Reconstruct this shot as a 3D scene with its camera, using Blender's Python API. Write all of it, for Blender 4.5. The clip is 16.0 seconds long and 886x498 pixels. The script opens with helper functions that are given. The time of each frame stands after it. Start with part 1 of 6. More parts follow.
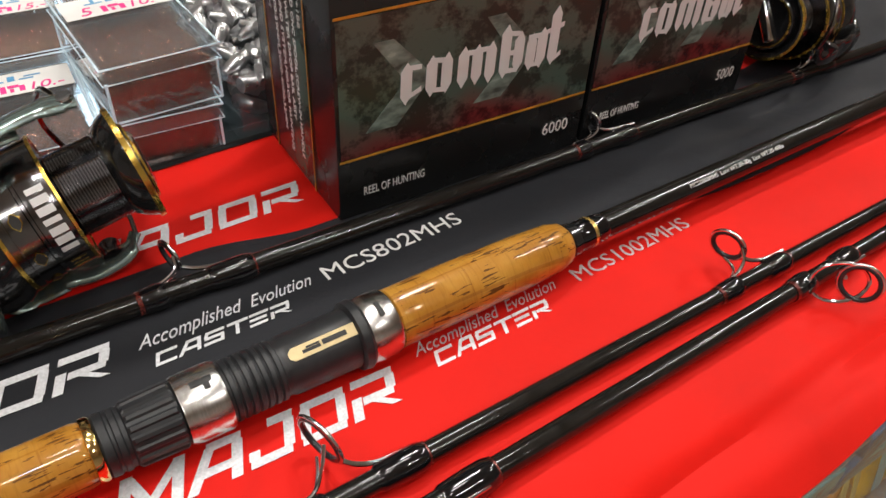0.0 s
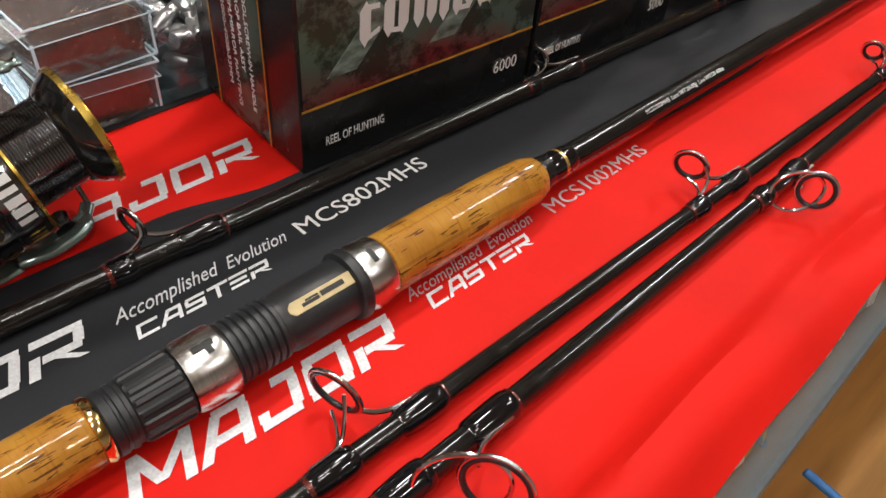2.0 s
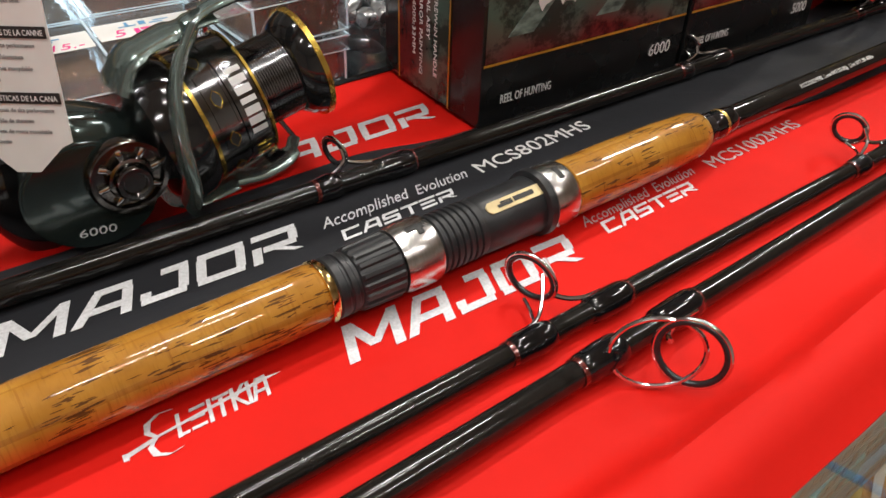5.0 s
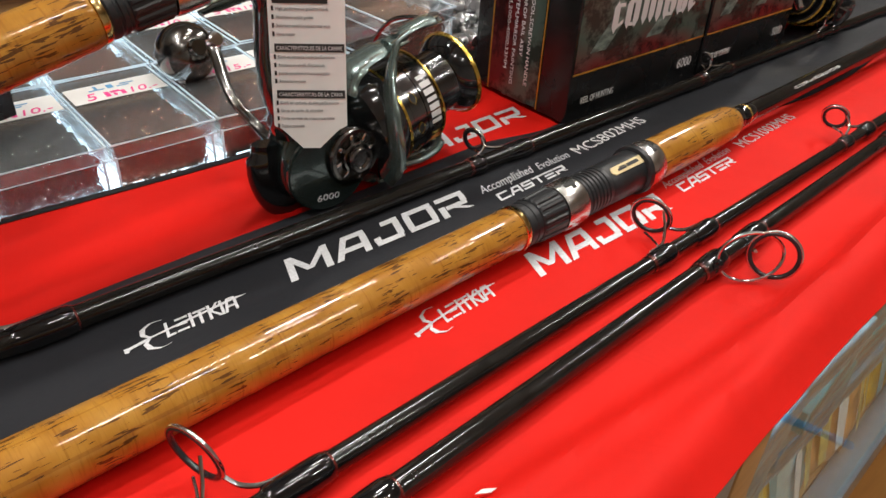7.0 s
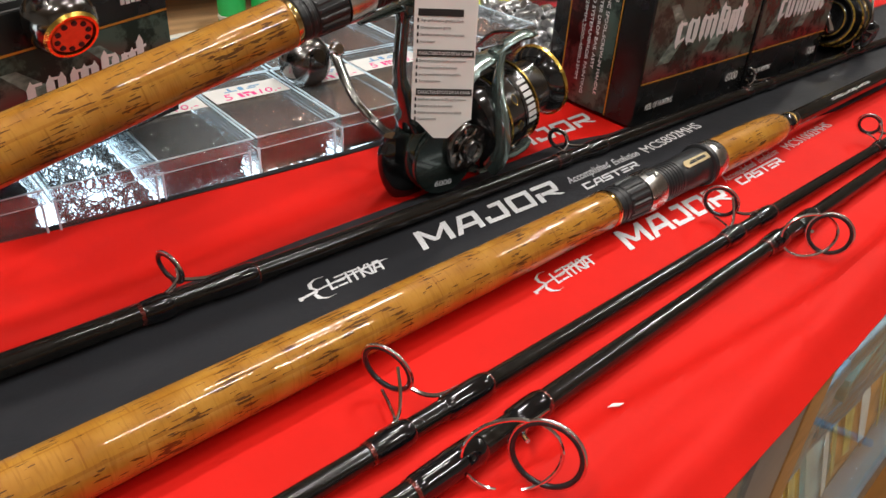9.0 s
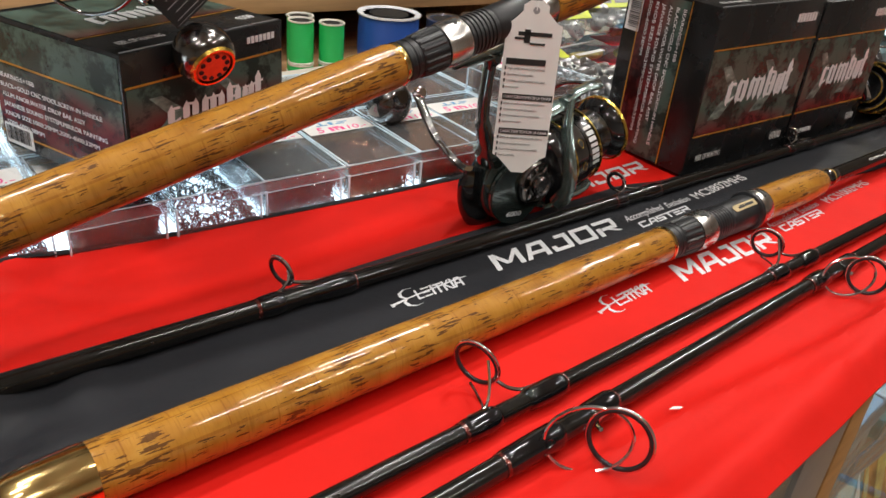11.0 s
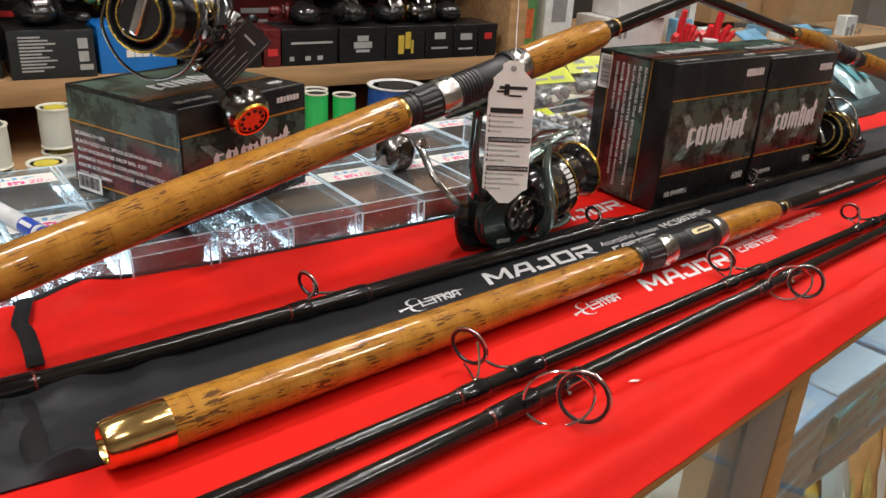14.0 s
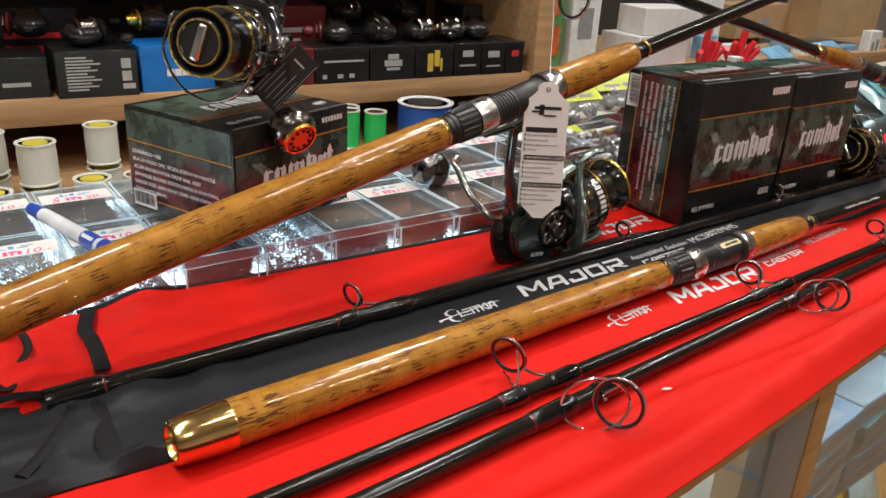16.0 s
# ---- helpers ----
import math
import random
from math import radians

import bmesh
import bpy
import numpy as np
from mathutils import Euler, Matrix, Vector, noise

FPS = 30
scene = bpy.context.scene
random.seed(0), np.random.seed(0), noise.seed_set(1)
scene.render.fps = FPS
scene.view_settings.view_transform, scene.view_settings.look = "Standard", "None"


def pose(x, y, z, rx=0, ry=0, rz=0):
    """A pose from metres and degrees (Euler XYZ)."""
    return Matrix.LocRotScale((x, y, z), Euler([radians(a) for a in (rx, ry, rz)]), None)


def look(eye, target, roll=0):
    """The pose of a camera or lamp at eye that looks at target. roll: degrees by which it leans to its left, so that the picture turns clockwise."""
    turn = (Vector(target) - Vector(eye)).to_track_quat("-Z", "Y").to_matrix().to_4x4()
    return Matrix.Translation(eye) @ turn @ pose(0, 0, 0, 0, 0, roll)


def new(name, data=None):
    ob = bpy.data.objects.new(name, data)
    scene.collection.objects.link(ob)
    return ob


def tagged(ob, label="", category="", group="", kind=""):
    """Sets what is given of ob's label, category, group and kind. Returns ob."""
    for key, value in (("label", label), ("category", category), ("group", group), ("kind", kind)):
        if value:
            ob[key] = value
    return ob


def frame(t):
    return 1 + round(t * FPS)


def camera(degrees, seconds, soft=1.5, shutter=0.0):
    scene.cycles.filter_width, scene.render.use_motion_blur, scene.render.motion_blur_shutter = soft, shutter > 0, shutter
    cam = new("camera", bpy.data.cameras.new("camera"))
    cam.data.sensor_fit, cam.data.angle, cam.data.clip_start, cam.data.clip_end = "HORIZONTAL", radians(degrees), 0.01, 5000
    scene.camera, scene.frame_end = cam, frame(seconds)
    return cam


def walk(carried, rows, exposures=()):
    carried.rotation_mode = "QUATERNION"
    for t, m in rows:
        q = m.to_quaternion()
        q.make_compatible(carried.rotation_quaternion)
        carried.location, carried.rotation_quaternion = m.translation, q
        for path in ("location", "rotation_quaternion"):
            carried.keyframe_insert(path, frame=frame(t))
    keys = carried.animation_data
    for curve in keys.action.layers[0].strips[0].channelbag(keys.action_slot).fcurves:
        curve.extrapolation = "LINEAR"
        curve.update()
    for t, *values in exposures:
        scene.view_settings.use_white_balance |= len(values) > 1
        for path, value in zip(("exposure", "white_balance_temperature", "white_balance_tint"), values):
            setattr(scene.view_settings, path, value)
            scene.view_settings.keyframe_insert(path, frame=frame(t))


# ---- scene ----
cam = camera(58.6, 16.0)
PATH = [
    (0, (0.058, 0.089, 0.269), (0.947, 1.307, -1.045), 3.3),
    (0.5, (0.02, 0.111, 0.256), (0.976, 1.242, -1.089), 4.0),
    (1, (0.015, 0.118, 0.25), (1.003, 1.196, -1.115), 3.8),
    (1.5, (0.017, 0.116, 0.251), (1.039, 1.144, -1.128), 4.5),
    (2, (0.025, 0.112, 0.254), (1.091, 1.115, -1.109), 5.1),
    (2.5, (0.01, 0.103, 0.253), (1.112, 1.107, -1.08), 5.1),
    (3, (-0.032, 0.103, 0.246), (1.088, 1.146, -1.042), 4.4),
    (3.2, (-0.046, 0.112, 0.235), (1.064, 1.164, -1.053), 4.3),
    (5.3, (-0.054, 0.084, 0.212), (0.934, 1.352, -0.978), 1.8),
    (5.5, (-0.088, 0.084, 0.221), (0.916, 1.338, -0.97), 2.4),
    (6, (-0.154, 0.08, 0.233), (0.905, 1.314, -0.932), 2.7),
    (6.5, (-0.202, 0.072, 0.241), (0.918, 1.272, -0.902), 3.2),
    (7, (-0.225, 0.066, 0.247), (0.94, 1.238, -0.879), 3.5),
    (7.5, (-0.243, 0.056, 0.249), (0.95, 1.217, -0.86), 3.4),
    (8, (-0.268, 0.054, 0.265), (0.932, 1.218, -0.832), 3.2),
    (8.5, (-0.299, 0.051, 0.265), (0.896, 1.226, -0.827), 3.6),
    (9, (-0.326, 0.054, 0.26), (0.86, 1.252, -0.816), 4.1),
    (9.5, (-0.343, 0.059, 0.271), (0.827, 1.28, -0.797), 4.7),
    (10, (-0.348, 0.069, 0.267), (0.825, 1.313, -0.771), 5.3),
    (10.2, (-0.353, 0.068, 0.267), (0.821, 1.315, -0.765), 5.9),
    (12.3, (-0.448, -0.041, 0.27), (0.753, 1.336, -0.543), 4.0),
    (12.5, (-0.45, -0.045, 0.274), (0.748, 1.337, -0.535), 3.8),
    (13, (-0.451, -0.055, 0.27), (0.746, 1.334, -0.528), 3.5),
    (13.5, (-0.441, -0.054, 0.275), (0.758, 1.334, -0.522), 3.6),
    (14, (-0.451, -0.054, 0.276), (0.75, 1.332, -0.52), 3.7),
    (14.5, (-0.459, -0.053, 0.28), (0.741, 1.335, -0.515), 3.9),
    (15, (-0.465, -0.051, 0.276), (0.728, 1.347, -0.514), 3.9),
    (15.5, (-0.477, -0.056, 0.281), (0.7, 1.359, -0.501), 3.6),
    (16, (-0.478, -0.065, 0.286), (0.689, 1.366, -0.482), 3.2),
]
walk(cam, [(t, look(eye, target, roll)) for t, eye, target, roll in PATH])

# ---- world and lights ----
world = bpy.data.worlds.new("shop_air")
scene.world = world
world.use_nodes = True
wbg = world.node_tree.nodes["Background"]
wbg.inputs[0].default_value, wbg.inputs[1].default_value = (0.9, 0.95, 1.0, 1), 0.12


def area_light(name, m, sx, sy, watts, colour):
    d = bpy.data.lights.new(name, "AREA")
    d.shape, d.size, d.size_y, d.energy, d.color = "RECTANGLE", sx, sy, watts, colour
    ob = new(name, d)
    ob.matrix_world = m
    return ob


CEIL = 1.75
TUBES = [(-1.1, -0.2), (0.25, -0.25), (1.6, -0.2), (-0.9, 0.35), (0.5, 0.30), (1.9, 0.35), (-0.6, 0.85), (0.8, 0.85), (-0.7, -1.0), (0.9, -1.1), (2.6, 0.9)]
for i, (lx, ly) in enumerate(TUBES):
    area_light("tube_light", pose(lx, ly, CEIL - 0.1, 0, 0, 8), 0.42, 0.045, 10.5 if ly > 0.3 else 8.5 if ly < -0.5 else 4.2, (1.0, 0.96, 0.9))
scene.view_settings.exposure = 0.0

# ---- materials ----
def material(name):
    m = bpy.data.materials.new(name)
    m.use_nodes = True
    nt = m.node_tree
    return m, nt, nt.nodes["Principled BSDF"]


def node(nt, kind, **values):
    n = nt.nodes.new(kind)
    for k, v in values.items():
        if k in n.inputs:
            n.inputs[k].default_value = v
    return n


def ramp(nt, fac, stops):
    r = nt.nodes.new("ShaderNodeValToRGB")
    e = r.color_ramp.elements
    while len(e) < len(stops):
        e.new(0.5)
    for el, (p, c) in zip(e, stops):
        el.position, el.color = p, (*c, 1) if len(c) == 3 else c
    nt.links.new(fac, r.inputs[0])
    return r


def coords(nt, scale=(1, 1, 1)):
    tc = nt.nodes.new("ShaderNodeTexCoord")
    mp = nt.nodes.new("ShaderNodeMapping")
    mp.inputs["Scale"].default_value = scale
    nt.links.new(tc.outputs["Object"], mp.inputs[0])
    return mp.outputs[0]


def simple(name, colour, rough=0.5, metal=0.0, vary=0.12, scale=60.0, bump=0.0, bscale=400.0, coat=0.0, alpha=1.0, trans=0.0, stretch=(1, 1, 1)):
    """A plain surface with two scales of variation and fine relief."""
    m, nt, p = material(name)
    c = coords(nt, stretch)
    n1 = node(nt, "ShaderNodeTexNoise", Scale=scale, Detail=5.0)
    nt.links.new(c, n1.inputs["Vector"])
    lo = tuple(v * (1 - vary) for v in colour)
    hi = tuple(min(1, v * (1 + vary)) for v in colour)
    r = ramp(nt, n1.outputs["Fac"], [(0.3, lo), (0.7, hi)])
    nt.links.new(r.outputs[0], p.inputs["Base Color"])
    n2 = node(nt, "ShaderNodeTexNoise", Scale=bscale, Detail=3.0)
    nt.links.new(c, n2.inputs["Vector"])
    rr = nt.nodes.new("ShaderNodeMapRange")
    rr.inputs[3].default_value, rr.inputs[4].default_value = max(0, rough - 0.06), min(1, rough + 0.08)
    nt.links.new(n1.outputs["Fac"], rr.inputs[0])
    nt.links.new(rr.outputs[0], p.inputs["Roughness"])
    p.inputs["Metallic"].default_value = metal
    p.inputs["Coat Weight"].default_value = coat
    p.inputs["Coat Roughness"].default_value = 0.05
    p.inputs["Alpha"].default_value = alpha
    p.inputs["Transmission Weight"].default_value = trans
    if bump:
        b = node(nt, "ShaderNodeBump", Strength=bump, Distance=0.001)
        nt.links.new(n2.outputs["Fac"], b.inputs["Height"])
        nt.links.new(b.outputs[0], p.inputs["Normal"])
    return m


def fabric(name, colour, rough=0.55, sheen=0.15):
    m, nt, p = material(name)
    c = coords(nt)
    big = node(nt, "ShaderNodeTexNoise", Scale=9.0, Detail=4.0)
    nt.links.new(c, big.inputs["Vector"])
    r = ramp(nt, big.outputs["Fac"], [(0.3, tuple(v * 0.9 for v in colour)), (0.7, tuple(min(1, v * 1.08) for v in colour))])
    nt.links.new(r.outputs[0], p.inputs["Base Color"])
    w1 = node(nt, "ShaderNodeTexWave", Scale=900.0)
    w1.bands_direction = "X"
    w2 = node(nt, "ShaderNodeTexWave", Scale=900.0)
    w2.bands_direction = "Y"
    nt.links.new(c, w1.inputs["Vector"])
    nt.links.new(c, w2.inputs["Vector"])
    mx = nt.nodes.new("ShaderNodeMath")
    mx.operation = "ADD"
    nt.links.new(w1.outputs["Fac"], mx.inputs[0])
    nt.links.new(w2.outputs["Fac"], mx.inputs[1])
    b = node(nt, "ShaderNodeBump", Strength=0.12, Distance=0.0004)
    nt.links.new(mx.outputs[0], b.inputs["Height"])
    cr = node(nt, "ShaderNodeTexNoise", Scale=26.0, Detail=4.0, Distortion=0.8)
    nt.links.new(c, cr.inputs["Vector"])
    b2 = node(nt, "ShaderNodeBump", Strength=0.24, Distance=0.004)
    nt.links.new(cr.outputs["Fac"], b2.inputs["Height"])
    nt.links.new(b.outputs[0], b2.inputs["Normal"])
    nt.links.new(b2.outputs[0], p.inputs["Normal"])
    p.inputs["Roughness"].default_value = rough
    p.inputs["Specular IOR Level"].default_value = 0.18
    p.inputs["Sheen Weight"].default_value = sheen
    p.inputs["Sheen Tint"].default_value = (*colour, 1)
    return m


def cork_material():
    """Varnished cork strips: streaks along the grip, dark pits, long joints."""
    m, nt, p = material("varnished_cork")
    c = coords(nt, (1, 1, 1))
    n1 = node(nt, "ShaderNodeTexNoise", Scale=60.0, Detail=6.0)
    nt.links.new(c, n1.inputs["Vector"])
    base = ramp(nt, n1.outputs["Fac"], [(0.25, (0.33, 0.135, 0.014)), (0.5, (0.45, 0.205, 0.026)), (0.75, (0.55, 0.285, 0.048))])
    cs = coords(nt, (0.26, 2.4, 2.4))
    pit = node(nt, "ShaderNodeTexNoise", Scale=300.0, Detail=2.0, Roughness=0.6)
    nt.links.new(cs, pit.inputs["Vector"])
    region = node(nt, "ShaderNodeTexNoise", Scale=55.0, Detail=2.0)
    nt.links.new(c, region.inputs["Vector"])
    add = nt.nodes.new("ShaderNodeMath")
    add.operation = "MULTIPLY_ADD"
    add.inputs[1].default_value = 0.55
    nt.links.new(region.outputs["Fac"], add.inputs[0])
    nt.links.new(pit.outputs["Fac"], add.inputs[2])
    mask = ramp(nt, add.outputs[0], [(0.890, (0, 0, 0)), (0.905, (0.9, 0.9, 0.9))])
    mix = nt.nodes.new("ShaderNodeMix")
    mix.data_type = "RGBA"
    nt.links.new(mask.outputs[0], mix.inputs[0])
    nt.links.new(base.outputs[0], mix.inputs[6])
    mix.inputs[7].default_value = (0.095, 0.036, 0.009, 1)
    # faint rectangular veneer joints
    br = node(nt, "ShaderNodeTexBrick", Scale=1.0)
    br.inputs["Color1"].default_value = (1, 1, 1, 1)
    br.inputs["Color2"].default_value = (0.86, 0.82, 0.76, 1)
    br.inputs["Mortar"].default_value = (0.7, 0.6, 0.5, 1)
    br.inputs["Mortar Size"].default_value = 0.0004
    br.inputs["Brick Width"].default_value = 0.045
    br.inputs["Row Height"].default_value = 0.012
    nt.links.new(c, br.inputs["Vector"])
    mul = nt.nodes.new("ShaderNodeMix")
    mul.data_type, mul.blend_type = "RGBA", "MULTIPLY"
    mul.inputs[0].default_value = 0.8
    nt.links.new(mix.outputs[2], mul.inputs[6])
    nt.links.new(br.outputs["Color"], mul.inputs[7])
    # fine growth rings round the grip
    cr = coords(nt, (4.0, 0.35, 0.35))
    rings = node(nt, "ShaderNodeTexNoise", Scale=260.0, Detail=2.0)
    nt.links.new(cr, rings.inputs["Vector"])
    rr_ = ramp(nt, rings.outputs["Fac"], [(0.3, (0.62, 0.55, 0.45)), (0.48, (1, 1, 1)), (0.7, (1.0, 1.0, 1.0))])
    mul2 = nt.nodes.new("ShaderNodeMix")
    mul2.data_type, mul2.blend_type = "RGBA", "MULTIPLY"
    mul2.inputs[0].default_value = 0.42
    nt.links.new(mul.outputs[2], mul2.inputs[6])
    nt.links.new(rr_.outputs[0], mul2.inputs[7])
    nt.links.new(mul2.outputs[2], p.inputs["Base Color"])
    p.inputs["Specular IOR Level"].default_value = 0.15
    b = node(nt, "ShaderNodeBump", Strength=0.25, Distance=0.0006)
    b.invert = True
    nt.links.new(mask.outputs[0], b.inputs["Height"])
    nt.links.new(b.outputs[0], p.inputs["Normal"])
    p.inputs["Roughness"].default_value = 0.4
    p.inputs["Coat Weight"].default_value = 1.0
    p.inputs["Coat Roughness"].default_value = 0.03
    return m


def glass_material(name, tint=(1, 1, 1), rough=0.03, mix_clear=0.8, gloss=0.75):
    """Thin clear plastic or glass: mostly clear, with a real gloss on top."""
    m, nt, p = material(name)
    nt.nodes.remove(p)
    out = nt.nodes["Material Output"]
    tr = node(nt, "ShaderNodeBsdfTransparent")
    tr.inputs[0].default_value = (*tint, 1)
    gl = node(nt, "ShaderNodeBsdfGlossy", Roughness=rough)
    gl.inputs[0].default_value = (1, 1, 1, 1)
    df = node(nt, "ShaderNodeBsdfDiffuse")
    df.inputs[0].default_value = (0.8, 0.85, 0.88, 1)
    m0 = nt.nodes.new("ShaderNodeMixShader")
    m0.inputs[0].default_value = 1 - mix_clear
    nt.links.new(tr.outputs[0], m0.inputs[1])
    nt.links.new(df.outputs[0], m0.inputs[2])
    lw = node(nt, "ShaderNodeLayerWeight", Blend=0.5)
    pw = nt.nodes.new("ShaderNodeMath")
    pw.operation = "POWER"
    pw.inputs[1].default_value = 3.2
    nt.links.new(lw.outputs["Facing"], pw.inputs[0])
    fr = nt.nodes.new("ShaderNodeMapRange")
    fr.inputs[3].default_value, fr.inputs[4].default_value = 0.04, gloss
    nt.links.new(pw.outputs[0], fr.inputs[0])
    m1 = nt.nodes.new("ShaderNodeMixShader")
    nt.links.new(fr.outputs[0], m1.inputs[0])
    nt.links.new(m0.outputs[0], m1.inputs[1])
    nt.links.new(gl.outputs[0], m1.inputs[2])
    nt.links.new(m1.outputs[0], out.inputs[0])
    return m


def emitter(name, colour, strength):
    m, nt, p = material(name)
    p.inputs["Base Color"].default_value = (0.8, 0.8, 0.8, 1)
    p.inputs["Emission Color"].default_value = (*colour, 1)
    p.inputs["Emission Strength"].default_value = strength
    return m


RED = fabric("red_nylon", (0.69, 0.0105, 0.0055), 0.6, 0.0)
BLACK_CLOTH = fabric("black_nylon", (0.022, 0.023, 0.027), 0.45)
PIPING = fabric("black_binding_tape", (0.012, 0.012, 0.013), 0.6)
SILVER_PRINT = simple("silver_print", (0.72, 0.73, 0.76), 0.45, 0.0, 0.15, 700, 0.1, 1500)
RED_PRINT = simple("worn_silver_print", (0.62, 0.52, 0.54), 0.5, 0.0, 0.25, 500, 0.1, 1500)
WHITE_PRINT = simple("white_print", (0.8, 0.8, 0.8), 0.5, 0, 0.05)
BLANK = simple("glossy_black_blank", (0.011, 0.010, 0.009), 0.10, 0.0, 0.5, 200, 0.0, 400, 0.0)
WRAP = simple("epoxy_thread_wrap", (0.005, 0.005, 0.006), 0.05, 0.0, 0.2, 300, 0.0, 250, 0.5)
RED_THREAD = simple("red_thread", (0.11, 0.014, 0.01), 0.25, 0.3, 0.2, 900, 0, 400, 1.0)
GOLD_THREAD = simple("gold_thread", (0.75, 0.5, 0.15), 0.25, 0.8, 0.2, 900, 0, 400, 1.0)
CORK = cork_material()
CHROME = simple("chrome", (0.75, 0.75, 0.76), 0.12, 1.0, 0.06, 150)
STEEL = simple("brushed_steel", (0.66, 0.65, 0.63), 0.22, 1.0, 0.12, 40, 0.05, 900, 0, 1, 0, (40, 1, 1))
GOLD = simple("polished_gold", (0.83, 0.60, 0.25), 0.14, 1.0, 0.1, 80)
BRASSY = simple("gold_trim", (0.85, 0.58, 0.12), 0.25, 1.0, 0.1, 200)
RUBBER = simple("black_plastic", (0.018, 0.019, 0.021), 0.38, 0.0, 0.2, 200, 0.08, 900)
CERAMIC = simple("black_ceramic", (0.02, 0.02, 0.022), 0.18, 0.0, 0.2, 300)
GUNMETAL = simple("gunmetal", (0.22, 0.21, 0.2), 0.16, 1.0, 0.12, 60, 0.03, 500)
GREENISH = simple("grey_green_metallic_paint", (0.27, 0.35, 0.33), 0.20, 0.75, 0.06, 40, 0, 400, 0.8)
DARKBODY = simple("gloss_dark_green_paint", (0.075, 0.105, 0.10), 0.16, 0.75, 0.1, 40, 0, 400, 1.0)
BLACKGLOSS = simple("gloss_black", (0.012, 0.012, 0.013), 0.12, 0.0, 0.2, 200, 0, 400, 0.6)
SPOOLMETAL = simple("dark_machined_metal", (0.20, 0.20, 0.205), 0.14, 1.0, 0.1, 120, 0.04, 1200)
WHITE_CARD = simple("white_card", (0.82, 0.82, 0.8), 0.55, 0, 0.04, 50)
BLACK_INK = simple("black_ink", (0.02, 0.02, 0.02), 0.5)
PALE_INK = simple("pale_grey_ink", (0.42, 0.42, 0.42), 0.5)
GREY_INK = simple("grey_ink", (0.28, 0.28, 0.29), 0.5)
WOOD = simple("shelf_wood", (0.42, 0.25, 0.12), 0.5, 0, 0.25, 6, 0.15, 120, 0, 1, 0, (1, 14, 14))
EDGE_WOOD = simple("wood_veneer_trim", (0.40, 0.22, 0.09), 0.42, 0, 0.18, 10, 0.1, 150, 0, 1, 0, (1, 10, 10))
ALU = simple("grey_aluminium", (0.20, 0.205, 0.215), 0.4, 0.1, 0.1, 60)
CREAM = simple("cream_laminate", (0.55, 0.52, 0.44), 0.5)
# added fill glow for the case interior, not a known lamp
CASE_FILL = emitter("case_fill_glow", (0.84, 0.94, 1.0), 12.0)
PLATE = simple("pale_gold_plate", (0.62, 0.50, 0.28), 0.35, 0.6, 0.1, 200)
CLEAR = glass_material("clear_plastic", (0.955, 0.98, 0.995), 0.04, 0.972, 0.5)
# pale diffuse veil in the lid colour imitates the ceiling's grey reflection
VEILED = glass_material("reflection_veil_lid", (0.93, 0.955, 0.97), 0.05, 0.960, 0.38)
PANE = glass_material("glass_pane", (0.93, 0.97, 0.97), 0.02, 0.985, 0.22)
# blue-white colour stands in for the glow along clear plastic edges
EDGE_GLINT = simple("pale_glint_edge", (0.74, 0.86, 0.93), 0.18, 0, 0.06, 80, 0, 400, 0, 1, 0.3)
WHITE_WALL = simple("painted_wall", (0.50, 0.50, 0.49), 0.8, 0, 0.06, 4, 0.1, 60)
SHELF_GREY = simple("grey_shelf_board", (0.20, 0.24, 0.26), 0.4, 0, 0.15, 20)
DARK_GLASS = simple("dark_glass_top", (0.05, 0.075, 0.085), 0.12, 0, 0.2, 20)
FLOOR = simple("brown_laminate_floor", (0.52, 0.25, 0.07), 0.35, 0, 0.25, 3, 0.05, 60, 0, 1, 0, (1, 8, 1))
CARDBOARD = simple("cardboard", (0.38, 0.25, 0.13), 0.75, 0, 0.1, 20, 0.1, 200)
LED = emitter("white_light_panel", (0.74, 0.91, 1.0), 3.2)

# ---- mesh helpers ----
def shell(sx, sy, sz, t, m=None, flip=False):
    """An open tray with walls of thickness t, one closed skin; flip: open below, as a lid."""
    b = bmesh.new()
    def loop(x, y, z):
        return [b.verts.new((a * x / 2, c * y / 2, z)) for a, c in ((-1, -1), (1, -1), (1, 1), (-1, 1))]
    o0, o1, i1, i0 = loop(sx, sy, 0), loop(sx, sy, sz), loop(sx - 2 * t, sy - 2 * t, sz), loop(sx - 2 * t, sy - 2 * t, t)
    for p, q in ((o0, o1), (o1, i1), (i1, i0)):
        for k in range(4):
            b.faces.new((p[k], p[(k + 1) % 4], q[(k + 1) % 4], q[k]))
    b.faces.new(o0[::-1])
    b.faces.new(i0)
    if flip:
        b.transform(Matrix.Translation((0, 0, sz)) @ Matrix.Rotation(math.pi, 4, "X"))
    if m is not None:
        b.transform(m)
    return b


